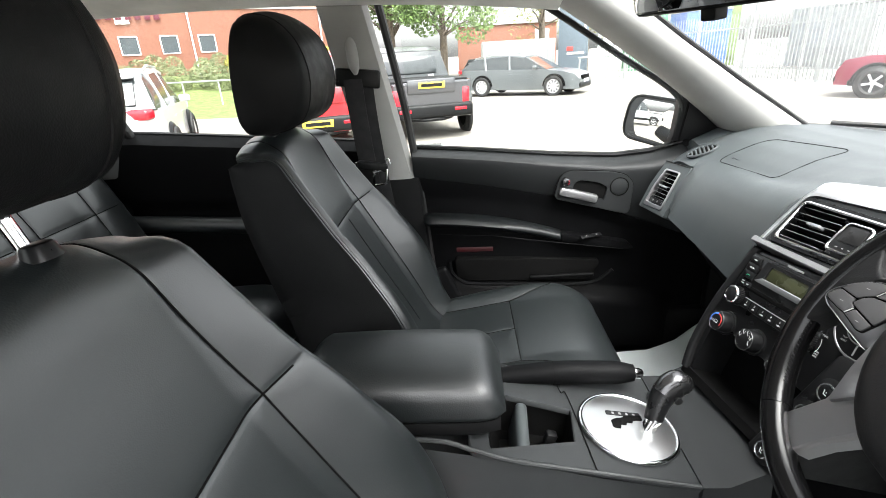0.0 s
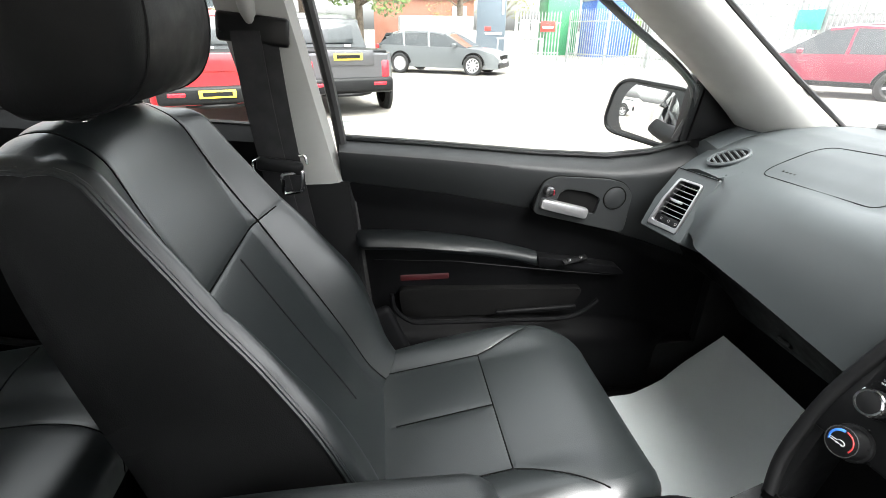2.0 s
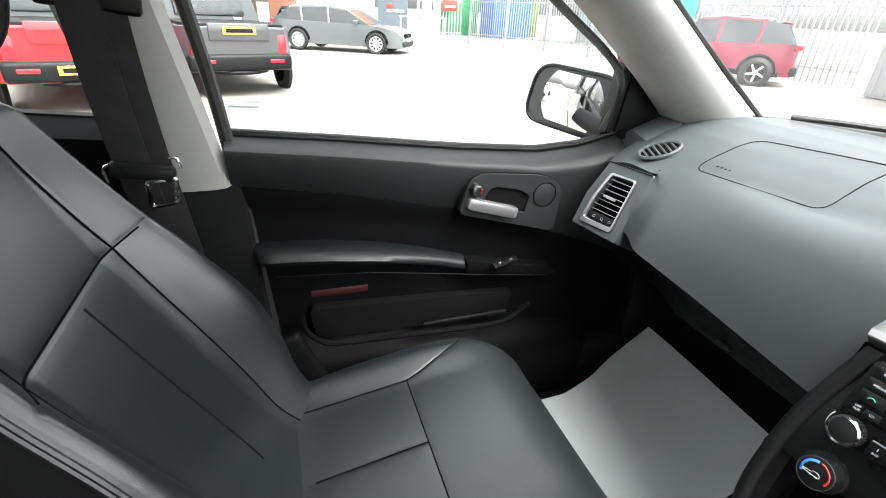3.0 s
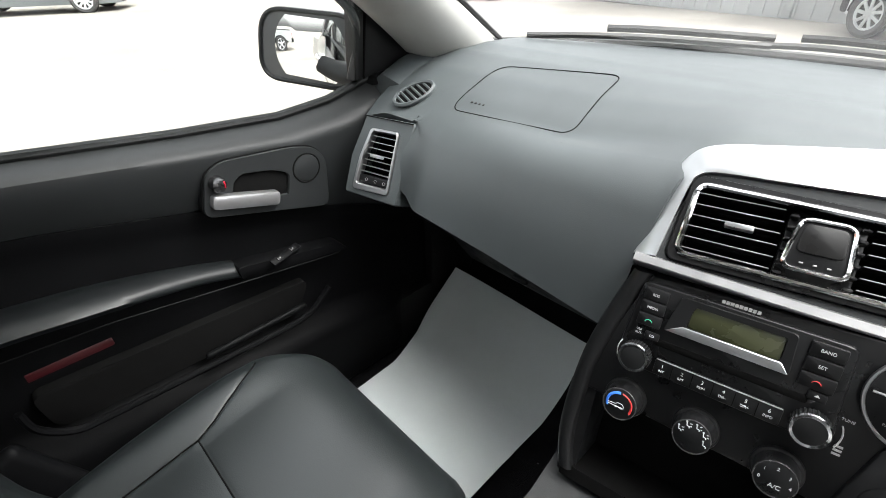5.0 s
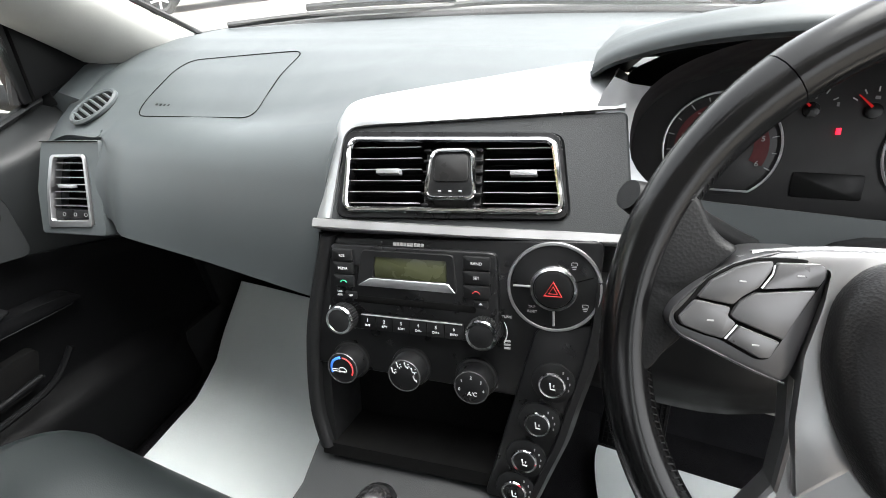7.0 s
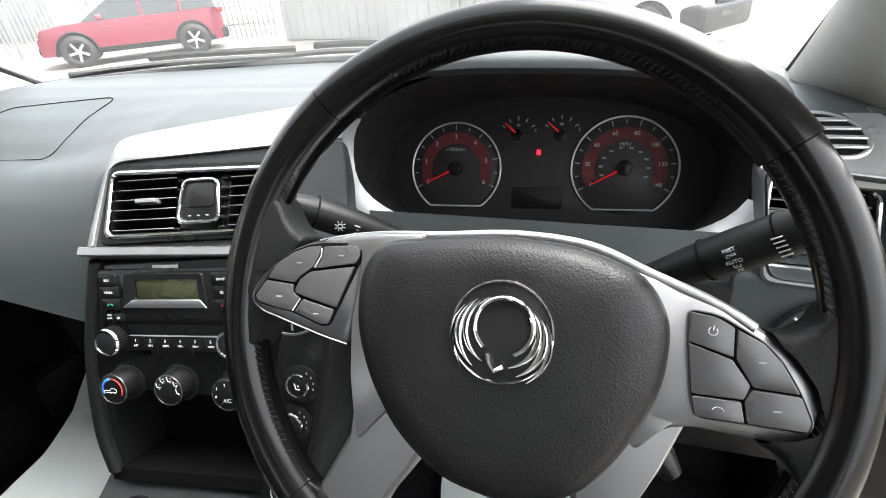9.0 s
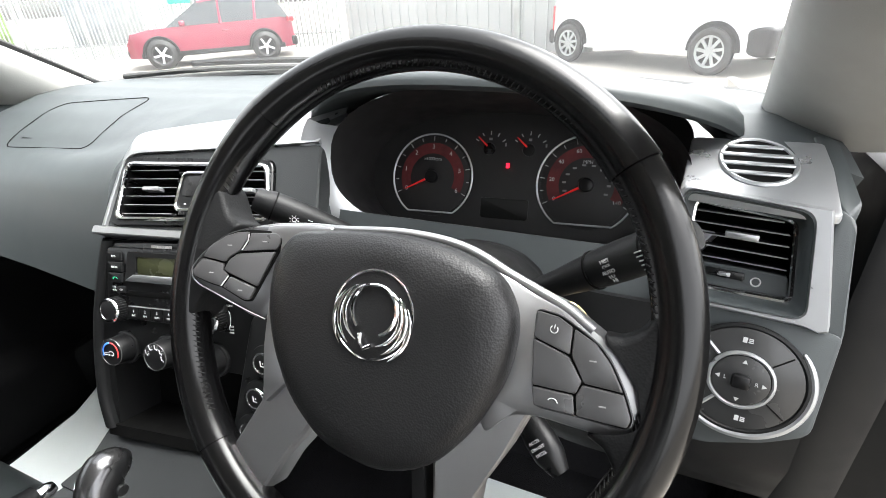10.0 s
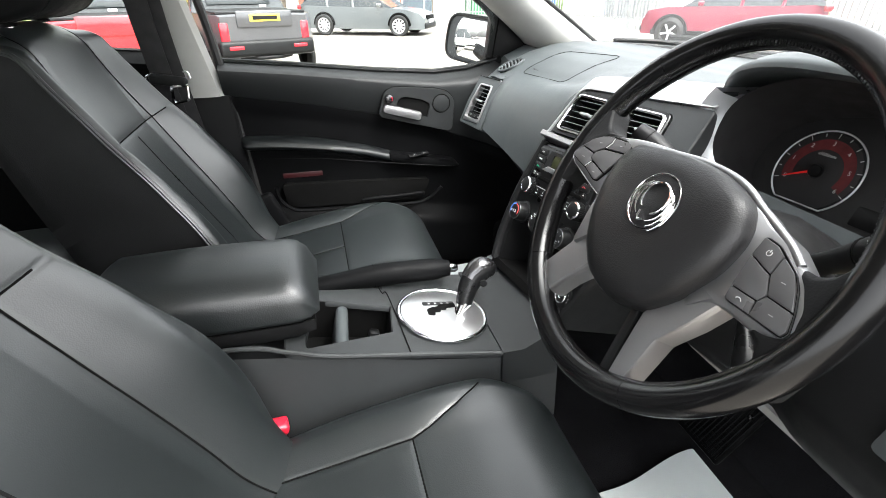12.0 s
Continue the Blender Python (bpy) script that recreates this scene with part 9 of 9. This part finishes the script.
        part("body", rbox((x, y, h / 2 - 0.2), (w, d, h + 0.4), 0.06, 2), mt, q)
        part("lid", rbox((x, y, h + 0.05), (w * 1.03, d * 1.03, 0.12), 0.02), GALV, q)


def palisade(name, runs, h, label, seed=0):
    th = thing(name, (*runs[0][:2], ground_z(*runs[0])), label, "fence", "steel fences")
    pale = bmesh.new()
    prof = [(-0.033, 0), (-0.012, -0.016), (0.012, -0.016), (0.033, 0), (0.012, -0.010), (-0.012, -0.010)]
    rings = [[Vector((a, b, z)) for a, b in prof] for z in (0.06, h - 0.16)] + [[Vector((a * 0.55, b, h - 0.06)) for a, b in prof], [Vector((a * 0.1, b, h)) for a, b in prof]]
    pale.free()
    me = link_mesh("pale", loft(rings), GALV, False)
    post = link_mesh("post", rbox((0, 0.04, h * 0.48), (0.09, 0.09, h * 0.96), 0.008), GALV, False)
    for a, b in zip(runs, runs[1:]):
        a, b = Vector((*a, ground_z(*a))), Vector((*b, ground_z(*b)))
        L = (b - a).length
        yaw = math.degrees(math.atan2(b.y - a.y, b.x - a.x))
        n = int(L / 0.155)
        for k in range(n):
            share("pale", me, th, Matrix.Translation(a.lerp(b, (k + 0.5) / n)) @ pose(0, 0, 0, 0, 0, yaw))
        for k in range(int(L / 2.75) + 1):
            share("post", post, th, Matrix.Translation(a.lerp(b, min(1.0, k * 2.75 / L))) @ pose(0, 0, 0, 0, 0, yaw))
        for z in (0.45, h - 0.55):
            mid = (a + b) / 2
            part("rail", moved(rbox((0, 0.03, z), (L, 0.05, 0.06), 0.005), Matrix.Translation(mid) @ pose(0, 0, 0, 0, -math.degrees(math.atan2(b.z - a.z, L)), yaw)), GALV, th)
    return th


def fences():
    palisade("palisade_fence", [(7.3, 27.4), (9.6, 26.9)], 2.45, "galvanised steel gate of upright pales")
    palisade("palisade_fence", [(9.9, 26.6), (11.6, 21.5), (12.3, 18.0), (13.2, 14.6), (14.2, 9.6)], 2.5, "galvanised steel palisade fence round the yard")
    rl = thing("railing", (-10, 20.3, 0), "grey tubular steel railing along the grass", "railing")
    top = [(-14.5, 20.7, 0.95), (-8.2, 20.25, 0.95), (-6.6, 20.1, 0.95)]
    part("top_rail", tube(top, 0.035, 8), GALV, rl)
    for k in range(5):
        p = Vector(top[0]).lerp(Vector(top[1]), k / 4)
        part("post", tube([(p.x, p.y, 0), p], 0.035, 8), GALV, rl)
    r2 = thing("railing", (6.5, 23.5, 0), "grey tubular hoop railing beside the sign", "railing")
    part("hoop", tube(curve_points([(5.4, 23.2, -0.21), (5.4, 23.2, 0.85), (5.5, 23.15, 0.98), (7.1, 22.6, 0.98), (7.2, 22.55, 0.85), (7.2, 22.55, -0.20)], 5), 0.04, 8), GALV, r2)
    sgn = thing("fence_sign", (8.2, 27.1, 1.4), "red and white warning sign on the gate", "sign")
    part("board", moved(rbox((0, 0, 0), (0.75, 0.03, 0.5), 0.01), pose(8.9, 26.95, 1.5, 0, 0, -12)), SIGNRED, sgn)
    part("sign_bar", moved(rbox((0, -0.02, -0.05), (0.55, 0.02, 0.1), 0.005), pose(8.9, 26.95, 1.5, 0, 0, -12)), UPVC, sgn)
    for x, w in ((7.7, 0.45), (8.25, 0.35)):
        part("notice", moved(rbox((0, 0, 0), (w, 0.03, 0.6), 0.01), pose(x, 27.2, 1.5, 0, 0, -12)), UPVC, sgn)
    g = thing("fence_sign", (13.0, 14.9, 1.6), "small green sign on the palisade fence", "sign")
    part("board", moved(rbox((0, 0, 0), (0.8, 0.03, 0.55), 0.01), pose(13.02, 14.95, 1.75, 0, 0, -75)), SIGNGREEN, g)
    dr = thing("drain_cover", (-0.52, 8.85, -0.09), "worn iron drain cover in the tarmac", "drain cover")
    part("plate", rbox((-0.52, 8.85, -0.083), (0.6, 0.6, 0.014), 0.004), GALV, dr)
    for k in range(6):
        part("slot", rbox((-0.52, 8.61 + 0.095 * k, -0.074), (0.46, 0.03, 0.006), 0.001), BLACK, dr)
    pole = thing("flag_pole", (14.0, 44, 0), "thin red banner pole beyond the fence", "pole")
    part("shaft", tube([(14.0, 44, -0.5), (14.0, 44, 9)], 0.07, 8), SIGNRED, pole)
    for x, y in ((16.5, 30), (19.5, 26)):
        p = thing("lamp_post", (x, y, 0), "grey lamp post beyond the fence", "lamp post", "lamp posts")
        part("shaft", tube([(x, y, -0.3), (x, y, 8)], [0.09, 0.06], 8), GALV, p)


# ---- build ----
cabin_shell()
windscreen()
front_pillars()
middle_pillar()
seat_belt()
front_seat("passenger_seat", 0.0, 1.07, "black leather passenger seat with stitched panels", -1)
front_seat("driver_seat", 0.043, 0.312, "black leather driver seat with stitched panels", 1, (-0.035, 0.03))
rear_bench()
passenger_door()
rear_door()
right_side()
driver_door()
door_mirror()
rear_view_mirror()
wipers()
dash = dashboard()
centre_vents(dash)
centre_stack(dash)
instrument_binnacle(dash)
driver_side(dash)
column_and_stalks(dash)
steering_wheel()
centre_console()
armrest()
gear_selector()
handbrake()
buckle()
floor_mat("floor_mat", 0.475, 0.865, 0.982, 1.340, "grey protective paper mat in the passenger footwell")
floor_mat("floor_mat", 0.55, 0.812, 0.25, 0.465, "grey protective paper mat in the driver footwell", True)
floor_mat("floor_mat", -0.47, -0.12, 0.90, 1.37, "grey protective paper mat behind the passenger seat")
pedals()
own_body()
grounds()
parked_vehicles()
planting()
buildings()
fences()
